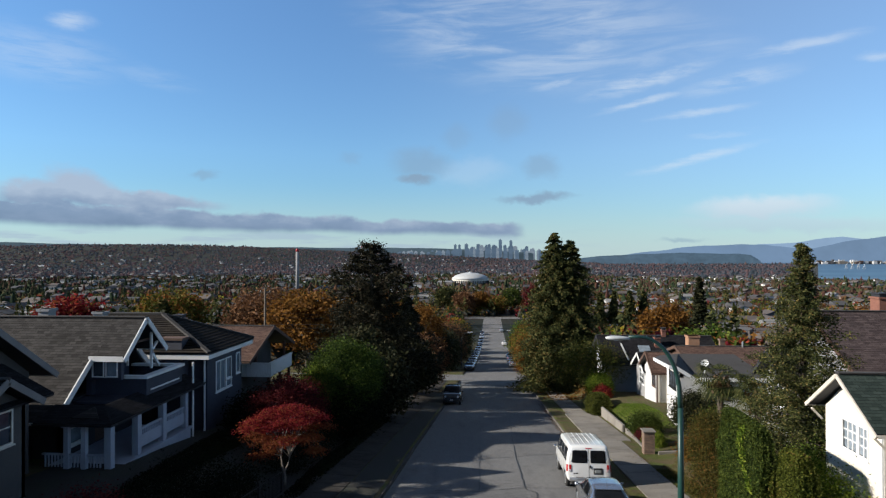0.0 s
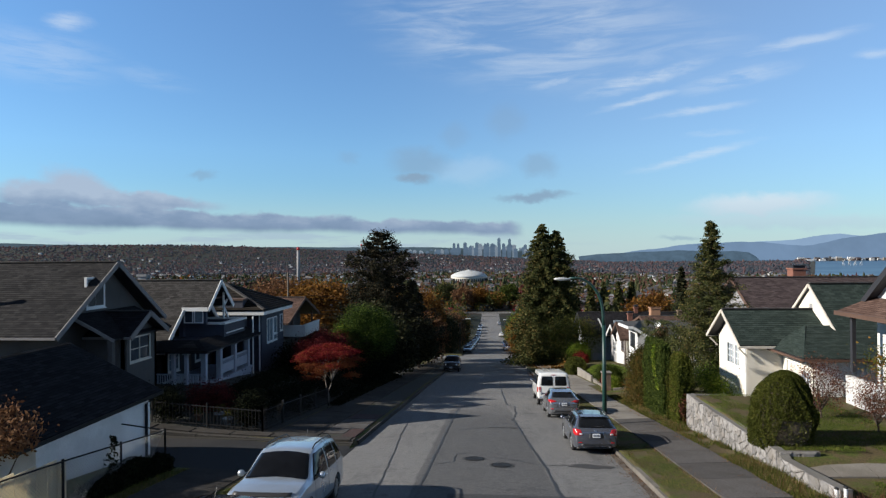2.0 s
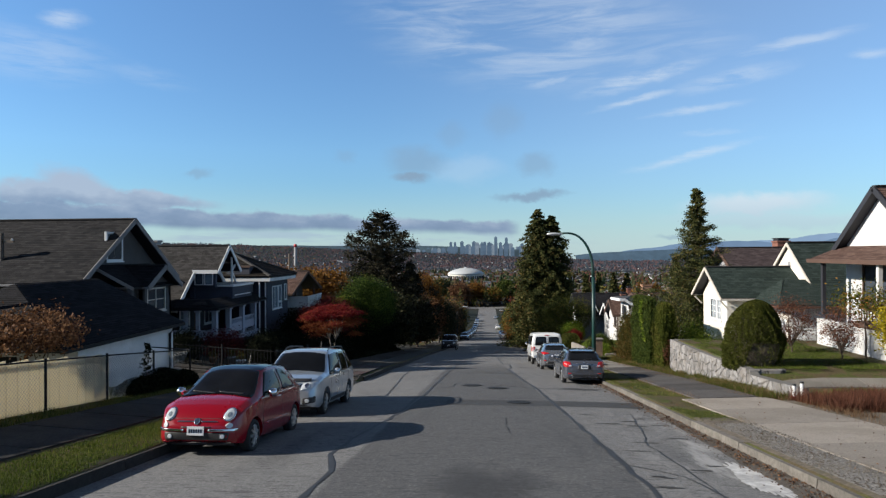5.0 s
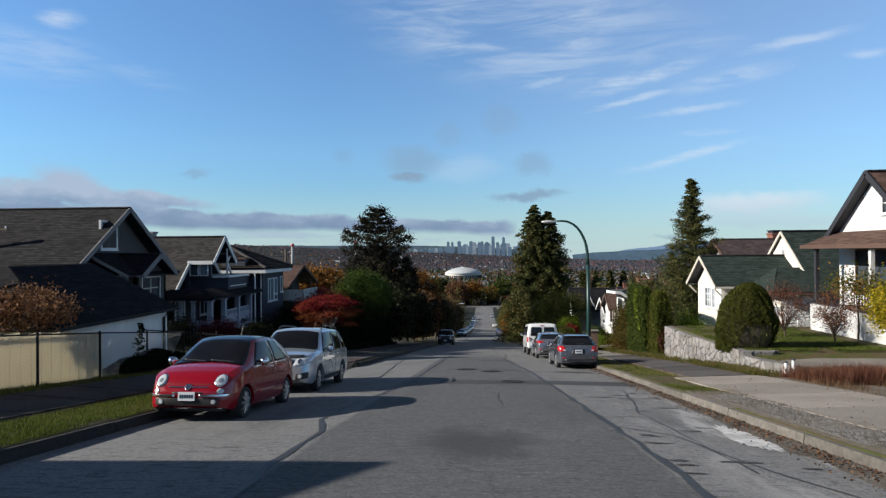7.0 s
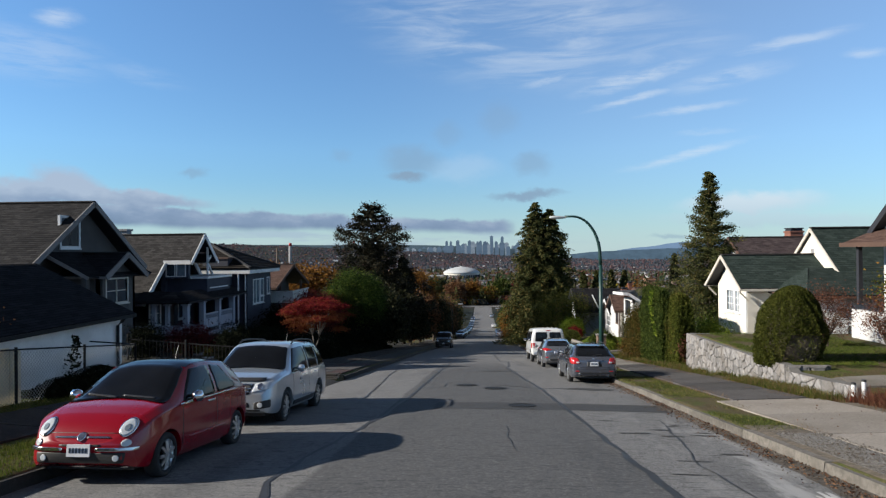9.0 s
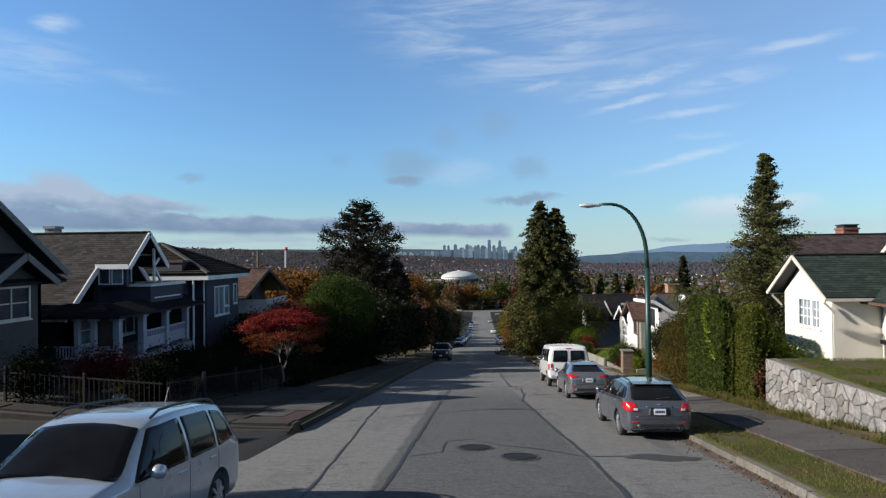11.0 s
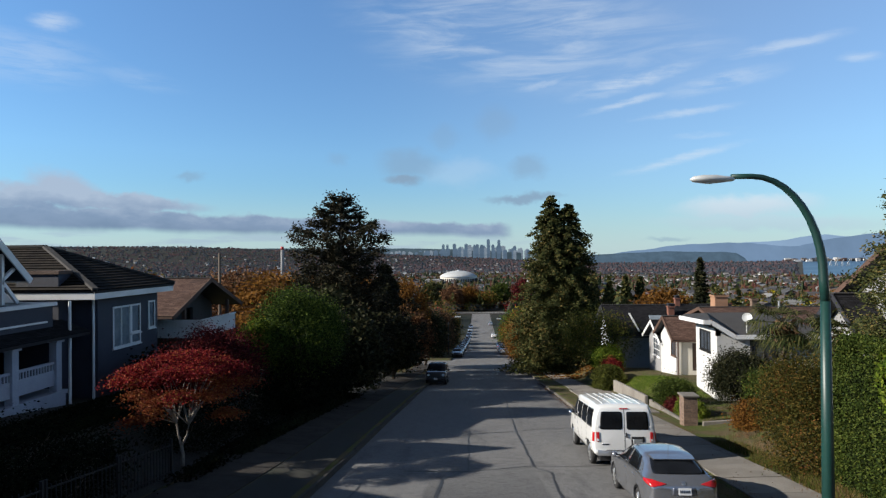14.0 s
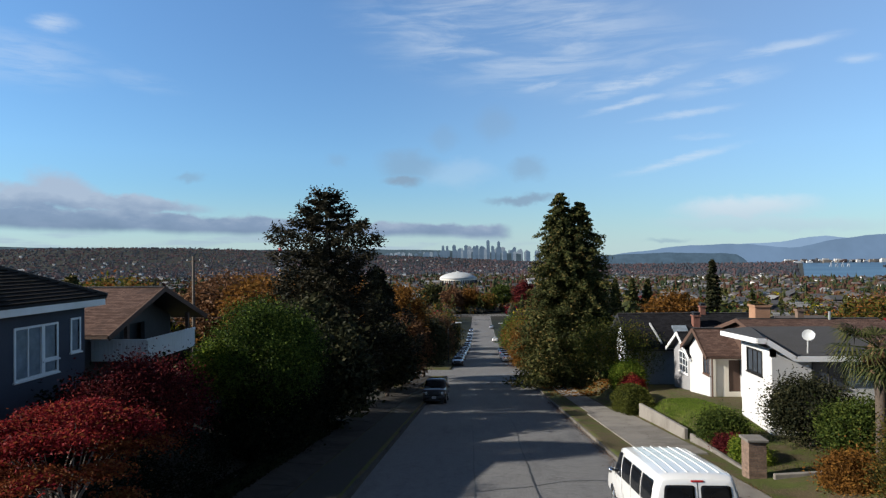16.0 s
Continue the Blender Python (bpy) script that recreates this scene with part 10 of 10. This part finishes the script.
tufts("rust_weeds", [((8.2, 10.6, 3.4, 5.9), 0.8), ((10.0, 12.5, 1.0, 4.0), 0.2)], 15000, 0.34, "leaf_russet", "tangle of rust-brown dead weeds round the white posts", 0.007, "weeds", patchy=-0.1)
tufts("kerbside_grass", [((-6.35, -5.05, -14, 8), 1.0)], 60000, 0.05, "grass_lawn", "bright short grass between the kerb and the shaded footpath", 0.007, patchy=-0.5)
tufts("rough_weeds", [((8.0, 12.3, -8, 5.6), 1.0)], 9000, 0.14, "dry_grass", "thin dry weeds on the bare stony earth", 0.006, "weeds", patchy=0.0)
tufts("path_edge_weeds", [((5.95, 6.3, 6.5, 34), 0.35), ((7.35, 7.85, 6.5, 34), 0.45), ((5.6, 5.85, -10, 6.5), 0.1), ((7.7, 8.1, -10, 6.5), 0.1)], 12000, 0.08, "dry_grass", "weeds and dead grass creeping over the footpath edges", 0.006, "weeds", patchy=-0.05)
tufts("gutter_weeds", [((4.7, 4.95, -14, 30), 1.0)], 2500, 0.06, "grass", "weeds in the joints of the kerb", 0.006, "weeds", patchy=0.12)
tufts("front_lawn", [((8.7, 12.0, 41.2, 50), 1.0)], 30000, 0.06, "grass_lush", "green clipped front lawn behind the garden wall", 0.01, patchy=-1.0)

# ---- the land beyond ----
def build_far():
    # one lumpy crown for each tree, its corners pushed about
    phi = (1 + 5 ** 0.5) / 2
    corner = np.array([(-1, phi, 0), (1, phi, 0), (-1, -phi, 0), (1, -phi, 0), (0, -1, phi), (0, 1, phi), (0, -1, -phi), (0, 1, -phi), (phi, 0, -1), (phi, 0, 1), (-phi, 0, -1), (-phi, 0, 1)]) / 1.9
    tri = np.array([(0, 11, 5), (0, 5, 1), (0, 1, 7), (0, 7, 10), (0, 10, 11), (1, 5, 9), (5, 11, 4), (11, 10, 2), (10, 7, 6), (7, 1, 8), (3, 9, 4), (3, 4, 2), (3, 2, 6), (3, 6, 8), (3, 8, 9), (4, 9, 5), (2, 4, 11), (6, 2, 10), (8, 6, 7), (9, 8, 1)])

    def places(n, near, far, power):
        az = rng.uniform(-0.8, 0.8, n)
        d = near * np.exp(rng.uniform(0, 1, n) ** power * math.log(far / near))
        x, y = d * np.sin(az), d * np.cos(az)
        keep = [(abs(a) > 15 or b > 348) and b > 104 and land(a, b) > -62 for a, b in zip(x, y)]
        return x[keep], y[keep], d[keep]

    def crowns(name, x, y, d, s, material, label, pointed=0.2):
        m = len(x)
        z = np.array([max(land(a, b), -64.5) for a, b in zip(x, y)])
        tall = rng.uniform(0.8, 1.3, m) * np.where(d > 1500, 0.55, 1.0)
        spike = rng.uniform(size=m) < pointed
        tall = np.where(spike, tall * 1.9, tall)
        v = corner[None] * (1 + rng.uniform(-0.3, 0.3, (m, 12, 1)))
        thin = np.where(spike, 0.62, 1.0)[:, None] * (1 - np.where(spike, 0.55, 0.1)[:, None] * v[:, :, 2])
        v = np.stack([v[:, :, 0] * thin, v[:, :, 1] * thin, v[:, :, 2] * tall[:, None]], 2) * s[:, None, None]
        v += np.stack([x, y, z + s * tall * 0.6], 1)[:, None, :]
        f = (tri[None] + (np.arange(m) * 12)[:, None, None]).reshape(-1, 3)
        me = bpy.data.meshes.new(name)
        me.from_pydata(v.reshape(-1, 3).tolist(), [], f.tolist())
        me.materials.append(MATS[material])
        tagged(new(name, me), label, "trees", kind="stuff")
        return z

    # the nearer trees: a solid dark core for inner shade in a cloud of leaves, in drifts of one colour
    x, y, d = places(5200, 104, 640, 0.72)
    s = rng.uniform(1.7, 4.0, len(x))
    z = crowns("near_hearts", x, y, d, s * 0.72, "far_heart", "dark solid cores standing for shade inside the garden trees", 0.0)
    drift = np.array([noise.fractal(Vector((a * 0.013, b * 0.013, 4.2)), 1.0, 2.0, 3) for a, b in zip(x, y)]) * 0.55 + rng.uniform(0, 1, len(x))
    order = np.argsort(np.argsort(drift)) / len(x)
    kinds = (("needles_cedar", 0.22, "dark green"), ("leaf_hedge", 0.4, "green"), ("leaf_mixed", 0.56, "olive and brown"), ("leaf_brown", 0.68, "brown"), ("leaf_orange", 0.8, "orange"), ("leaf_crimson", 0.91, "deep red"), ("leaf_yellow", 0.95, "yellow"), ("leaf_red", 1.01, "red"))
    low = 0.0
    for mat, high, word in kinds:
        pick = (order >= low) & (order < high)
        low = high
        q, sn, m = np.stack([x, y, z], 1)[pick], s[pick], int(pick.sum())
        k = 84
        way = rng.normal(size=(m * k, 3))
        way /= np.linalg.norm(way, axis=1)[:, None]
        r = np.repeat(sn, k)
        pointed = np.repeat(rng.uniform(size=m) < (0.7 if mat == "needles_cedar" else 0.0), k)
        rise = (way[:, 2] + 1) / 2
        wide = np.where(pointed, 0.75 * (1.05 - rise), 1.0)
        lump = rng.uniform(0.72, 1.12, len(way))
        up = np.where(pointed, rise * r * 3.2, (way[:, 2] * 0.95 + 0.75) * r)
        pts = np.repeat(q, k, 0) + np.stack([way[:, 0] * r * wide * lump, way[:, 1] * r * wide * lump, up], 1)
        ob = leaves("garden_trees", pts, r * 0.25, mat, None, f"{word} trees among the gardens down the slope", kind="stuff")
        tagged(ob, category="trees")
    x, y, d = places(26000, 430, 2000, 0.8)
    s = 1.3 + rng.uniform(0, 1.6, len(x)) ** 1.4 + np.minimum(d, 2600) * 0.0006
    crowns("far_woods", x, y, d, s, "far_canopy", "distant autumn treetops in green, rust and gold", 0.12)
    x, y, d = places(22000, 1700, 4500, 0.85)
    crowns("horizon_woods", x, y, d, 3.6 + rng.uniform(0, 4.5, len(x)), "haze_canopy", "dark treetops towards the horizon", 0.2)
    # the wooded flat between the gardens and the headland
    y = rng.uniform(1500, 3900, 5200)
    x = y * rng.uniform(0.06, 0.5, 5200)
    crowns("shore_woods", x, y, np.full(5200, 1600.0), 4.5 + rng.uniform(0, 5.5, 5200), "haze_canopy", "dark treetops on the flat shore below the headland", 0.15)
    structure("shore", Geo().grid([[(k * yy, yy, -65.2) for k in (0.02, 0.2, 0.35, 0.51)] for yy in (1300, 2000, 3000, 3950)]), "far_heart", "flat wooded shore below the headland")
    g, tops = Geo(), Geo()
    for i in range(1900):
        a = rng.uniform(-0.8, 0.8)
        r = 118 * math.exp(rng.uniform(0, 1) ** 0.62 * math.log(3600 / 118))
        px, py = r * math.sin(a), r * math.cos(a)
        if (abs(px) < 24 and py < 345) or (abs(px) < 45 and py < 430) or py < 104 or (px > 0 and land(px, py) < -60):
            continue
        big = rng.uniform() < 0.05 and r > 700
        w, l, h = rng.uniform(3.2, 5.5) * (3 if big else 1), rng.uniform(4, 7) * (2 if big else 1), rng.uniform(3.2, 5.4) + r * 0.0012
        z0 = land(px, py) - 0.5
        t = h + (0.4 if big else rng.uniform(1.4, 2.6))
        g.add([(px - w, py - l, z0), (px + w, py - l, z0), (px + w, py + l, z0), (px - w, py + l, z0), (px - w, py - l, z0 + h), (px + w, py - l, z0 + h), (px + w, py + l, z0 + h), (px - w, py + l, z0 + h)],
              [(0, 1, 5, 4), (1, 2, 6, 5), (2, 3, 7, 6), (3, 0, 4, 7)])
        o = 0.5
        if rng.uniform() < 0.5:
            tops.add([(px - w - o, py - l - o, z0 + h), (px + w + o, py - l - o, z0 + h), (px + w + o, py + l + o, z0 + h), (px - w - o, py + l + o, z0 + h), (px - w - o, py, z0 + t), (px + w + o, py, z0 + t)],
                     [(0, 1, 5, 4), (2, 3, 4, 5), (0, 4, 3), (1, 2, 5)])
        else:
            tops.add([(px - w - o, py - l - o, z0 + h), (px + w + o, py - l - o, z0 + h), (px + w + o, py + l + o, z0 + h), (px - w - o, py + l + o, z0 + h), (px, py - l - o, z0 + t), (px, py + l + o, z0 + t)],
                     [(3, 0, 4, 5), (1, 2, 5, 4)])
            g.add([(px - w, py - l - 0.02, z0 + h), (px + w, py - l - 0.02, z0 + h), (px, py - l - 0.02, z0 + t - 0.1)], [(0, 1, 2)])
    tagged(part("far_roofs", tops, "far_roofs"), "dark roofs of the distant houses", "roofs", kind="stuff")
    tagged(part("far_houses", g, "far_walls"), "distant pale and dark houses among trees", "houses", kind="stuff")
    # trees closing the foot of the street
    for x, y, top, r, m, lab in ((-16, 352, -16.5, (6, 5, 5.5), "leaf_brown", "brown tree at the foot of the street"), (-7, 362, -17.5, (6, 5, 5), "leaf_orange", "orange tree at the foot of the street"), (3, 358, -19.5, (5, 5, 4), "leaf_mixed", "yellowing tree at the foot of the street"), (12, 372, -15.5, (6, 5, 6), "leaf_hedge", "green tree at the foot of the street"), (24, 356, -13.5, (6, 5, 7), "leaf_crimson", "deep red tree at the foot of the street"), (-28, 360, -14, (6, 5, 6), "needles_cedar", "dark tree at the foot of the street")):
        broadleaf("autumn_tree", x, y, land(x, y), top - r[2] * 0.7, r, m, lab, 110, 50, 0.6, trunk=0.3, spread=0.9, group="autumn trees")
    # the sea inlet
    structure("water", Geo().grid([[(xx, yy, -66.0) for xx in (150, 500, 1200, 2400, 4600)] for yy in (700, 1500, 2600, 3800, 4700)]), "water", "blue-grey sea inlet below the hills")


# backdrop colours: the blue haze of distance is put into their own glow
def haze_colour(name, colour, glow, var=0.15, scale=0.002):
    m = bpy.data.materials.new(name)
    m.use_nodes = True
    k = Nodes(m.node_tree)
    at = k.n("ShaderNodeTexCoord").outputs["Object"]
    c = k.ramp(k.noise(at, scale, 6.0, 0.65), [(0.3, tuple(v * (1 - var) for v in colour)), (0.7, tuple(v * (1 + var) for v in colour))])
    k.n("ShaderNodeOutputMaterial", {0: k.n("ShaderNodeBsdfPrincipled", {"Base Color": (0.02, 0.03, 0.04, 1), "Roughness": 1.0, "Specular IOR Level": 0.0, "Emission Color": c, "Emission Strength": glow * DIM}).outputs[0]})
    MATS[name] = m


def ridge(name, x0, x1, y, tops, foot, material, label, n=120, rough=6.0):
    """A far range of hills: tops are (share of the way, height)."""
    rows_top, rows_mid, rows_low = [], [], []
    for i in range(n + 1):
        f = i / n
        h = float(np.interp(f, [t[0] for t in tops], [t[1] for t in tops]))
        h += rough * (noise.fractal(Vector((f * 9, y * 0.01, 0.3)), 1.0, 2.0, 5) if h > foot + 4 else 0)
        x = x0 + (x1 - x0) * f
        rows_top.append((x, y + 60, h))
        rows_mid.append((x, y + 20, foot + (h - foot) * 0.5 + rough * 0.5 * noise.fractal(Vector((f * 14, y * 0.02, 2.3)), 1.0, 2.0, 4)))
        rows_low.append((x, y, foot))
    structure(name, Geo().grid([rows_low, rows_mid, rows_top]), material, label, smooth=True, category="backdrop")


def tower(x, y, base, top, w, l, material, label, crown):
    t = thing("tower_block", (x, y, base), label, "tower", "skyline towers")
    part("shaft", Geo().box(x - w / 2, x + w / 2, y - l / 2, y + l / 2, base, top), material, t)
    part("roof_house", Geo().box(x - w * crown / 2, x + w * crown / 2, y - l * 0.3, y + l * 0.3, top, top + 4 + 3 * crown), material, t)
    fl = Geo()
    for i in range(int((top - max(base, -30)) / 9)):
        z = max(base, -30) + 4 + i * 9
        fl.box(x - w / 2 - 0.5, x + w / 2 + 0.5, y - l / 2 - 0.5, y + l / 2 + 0.5, z, z + 2.2)
    if fl.v:
        part("glazing", fl, "far_band", t, kind="stuff")


def build_skyline():
    # paler and bluer with distance, the haze painted into each glow
    haze_colour("far_tower", (0.2, 0.3, 0.43), 0.46, 0.35, 0.012)
    haze_colour("far_tower_pale", (0.38, 0.46, 0.55), 0.56, 0.25, 0.012)
    haze_colour("far_band", (0.16, 0.25, 0.37), 0.5, 0.2, 0.012)
    haze_colour("far_hill", (0.2, 0.31, 0.48), 0.75, 0.16)
    haze_colour("far_peak", (0.3, 0.44, 0.64), 0.8, 0.1)
    haze_colour("far_isle", (0.075, 0.125, 0.18), 0.75, 0.3, 0.02)
    haze_colour("far_ridge", (0.07, 0.105, 0.13), 0.7, 0.3, 0.008)
    for i in range(210):
        u = rng.normal(0, 1)
        x = float(np.clip(-190 + u * 340, -900, 420))
        mid = math.exp(-((x - 60) / 260) ** 2)
        top = rng.uniform(4, 32) + mid * rng.uniform(0, 48)
        w = rng.uniform(14, 30)
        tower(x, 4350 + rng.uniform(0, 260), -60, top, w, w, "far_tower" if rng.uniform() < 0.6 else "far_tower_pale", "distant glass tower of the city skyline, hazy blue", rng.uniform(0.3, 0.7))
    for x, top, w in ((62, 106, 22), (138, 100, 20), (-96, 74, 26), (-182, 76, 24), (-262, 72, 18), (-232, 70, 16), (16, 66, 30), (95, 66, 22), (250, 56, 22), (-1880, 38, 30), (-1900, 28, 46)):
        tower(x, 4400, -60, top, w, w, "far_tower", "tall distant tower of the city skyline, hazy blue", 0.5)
    def shares(x0, x1, pts):
        return tuple(((x - x0) / (x1 - x0), z) for x, z in pts)

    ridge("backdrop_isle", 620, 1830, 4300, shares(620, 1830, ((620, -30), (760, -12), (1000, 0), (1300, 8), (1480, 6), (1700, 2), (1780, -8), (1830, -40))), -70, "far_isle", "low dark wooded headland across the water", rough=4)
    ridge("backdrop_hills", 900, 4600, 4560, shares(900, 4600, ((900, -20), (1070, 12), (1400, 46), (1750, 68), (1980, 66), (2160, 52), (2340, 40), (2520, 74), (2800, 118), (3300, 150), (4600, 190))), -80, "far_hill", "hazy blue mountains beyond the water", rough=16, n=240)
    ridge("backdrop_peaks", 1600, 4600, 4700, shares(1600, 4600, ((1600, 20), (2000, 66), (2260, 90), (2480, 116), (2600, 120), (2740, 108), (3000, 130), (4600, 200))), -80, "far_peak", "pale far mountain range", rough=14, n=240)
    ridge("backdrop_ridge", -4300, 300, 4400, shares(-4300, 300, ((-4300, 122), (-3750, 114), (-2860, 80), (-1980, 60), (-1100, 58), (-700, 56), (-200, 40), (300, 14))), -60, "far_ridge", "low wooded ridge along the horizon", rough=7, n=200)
    g = Geo()
    for i in range(150):
        x = 2000 + 1500 * rng.uniform() ** 1.2
        y = 4120 + rng.uniform(-60, 60)
        w, h = rng.uniform(4, 22), rng.uniform(2, 9) * rng.uniform(0.5, 2.4)
        g.box(x - w, x + w, y - 6, y + 6, -68, -58 + h)
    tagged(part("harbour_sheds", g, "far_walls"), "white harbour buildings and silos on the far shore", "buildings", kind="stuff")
    # the round hall with its white dome
    dome = thing("domed_hall", (-30, 850, -42), "round hall under a shallow white dome", "building")
    part("dome", Geo().lathe((-30, 850, -27.5), (0, 0, 1), [(26, 0), (25, 1.8), (21, 4.4), (15, 6.6), (8, 8.2), (2.2, 8.8), (2.2, 9.6), (0.1, 9.6)], 40), "dome_white", dome, smooth=True)
    part("drum", Geo().lathe((-30, 850, -44), (0, 0, 1), [(25.2, 0), (25.2, 16.5)], 40), "stucco_cream", dome)
    part("side_hall", Geo().box(-75, -35, 835, 865, -46, -31), "stucco_grey", dome)
    for k in range(24):
        a = math.pi + math.pi * (k + 0.5) / 24
        part("window", Geo().box(-30 + 25.4 * math.cos(a) - 0.8, -30 + 25.4 * math.cos(a) + 0.8, 850 + 25.4 * math.sin(a) - 0.8, 850 + 25.4 * math.sin(a) + 0.8, -34, -29.5), "glass_house", dome)
    for x, y, z0, z1, r, lab in ((-195, 600, -36, 13, 1.5, "tall pale chimney stack with a red top"), (-215, 1000, -40, 22, 1.6, "tall slim pale mast")):
        c = thing("chimney_stack", (x, y, z0), lab, "chimney stack")
        part("shaft", Geo().tube([(x, y, z0), (x, y, z1 - 3)], [r * 1.2, r], 16), "stucco_grey", c, smooth=True)
        part("top_band", Geo().tube([(x, y, z1 - 3), (x, y, z1)], r * 1.04, 16), "sign_red", c, smooth=True)
    for x, y, w, l, z, h, m, lab in ((75, 700, 22, 10, -40, 16, "dome_white", "white office block with long windows"), (330, 800, 60, 20, -58, 9, "dome_white", "pale flat-roofed warehouse among far trees"), (440, 900, 50, 20, -62, 10, "stucco_grey", "grey flat-roofed warehouse among far trees")):
        b = thing("large_building", (x, y, z), lab, "building", "large buildings")
        part("wall", Geo().box(x - w, x + w, y - l, y + l, z - 8, z + h), m, b)
        part("roof", Geo().box(x - w - 1, x + w + 1, y - l - 1, y + l + 1, z + h, z + h + 1), "stucco_grey", b)
        part("window_band", Geo().box(x - w * 0.95, x + w * 0.95, y - l - 0.3, y - l, z + h * 0.4, z + h * 0.75), "glass_house", b)
    w = thing("boundary_wall", (230, 780, -42), "long low white wall beside a playing field", "wall")
    for (xa, ya, za), (xb, yb, zb) in zip(((194, 830, -37.4), (225, 808, -37.6), (252, 780, -38.2)), ((225, 808, -37.6), (252, 780, -38.2), (274, 690, -38.9))):
        part("wall_length", Geo().beam((xa, ya, za - 1.5), (xb, yb, zb - 1.5), 2.0, 3.0), "dome_white", w)
    for k in range(4):
        x = 1600 + k * 26
        c = thing("harbour_crane", (x, 2900, -66), "white harbour crane beside the water", "crane", "harbour cranes")
        part("jib", Geo().beam((x, 2900, -52), (x + 9, 2900, -38), 1.6, 1.6), "dome_white", c)
        part("legs", Geo().beam((x - 4, 2900, -67), (x, 2900, -50), 1.6, 1.6).beam((x + 6, 2900, -67), (x + 3, 2900, -50), 1.6, 1.6), "dome_white", c)
    s = thing("ship", (1790, 2750, -66), "white ship moored in the inlet", "ship")
    part("hull", Geo().box(1740, 1840, 2742, 2758, -67, -56), "paint_dark", s)
    part("deckhouse", Geo().box(1800, 1832, 2744, 2756, -56, -40), "dome_white", s)
    s = thing("ship", (1900, 2250, -66), "red cargo ship moored in the inlet", "ship")
    part("hull", Geo().box(1835, 1990, 2240, 2262, -67, -56), "sign_red", s)
    part("deckhouse", Geo().box(1840, 1870, 2242, 2260, -56, -44), "dome_white", s)


surface("water", (0.02, 0.06, 0.11), 0.35, spread=0.2, fine=0.05, coarse=0.003, second=(0.03, 0.09, 0.15))
build_far()
build_skyline()
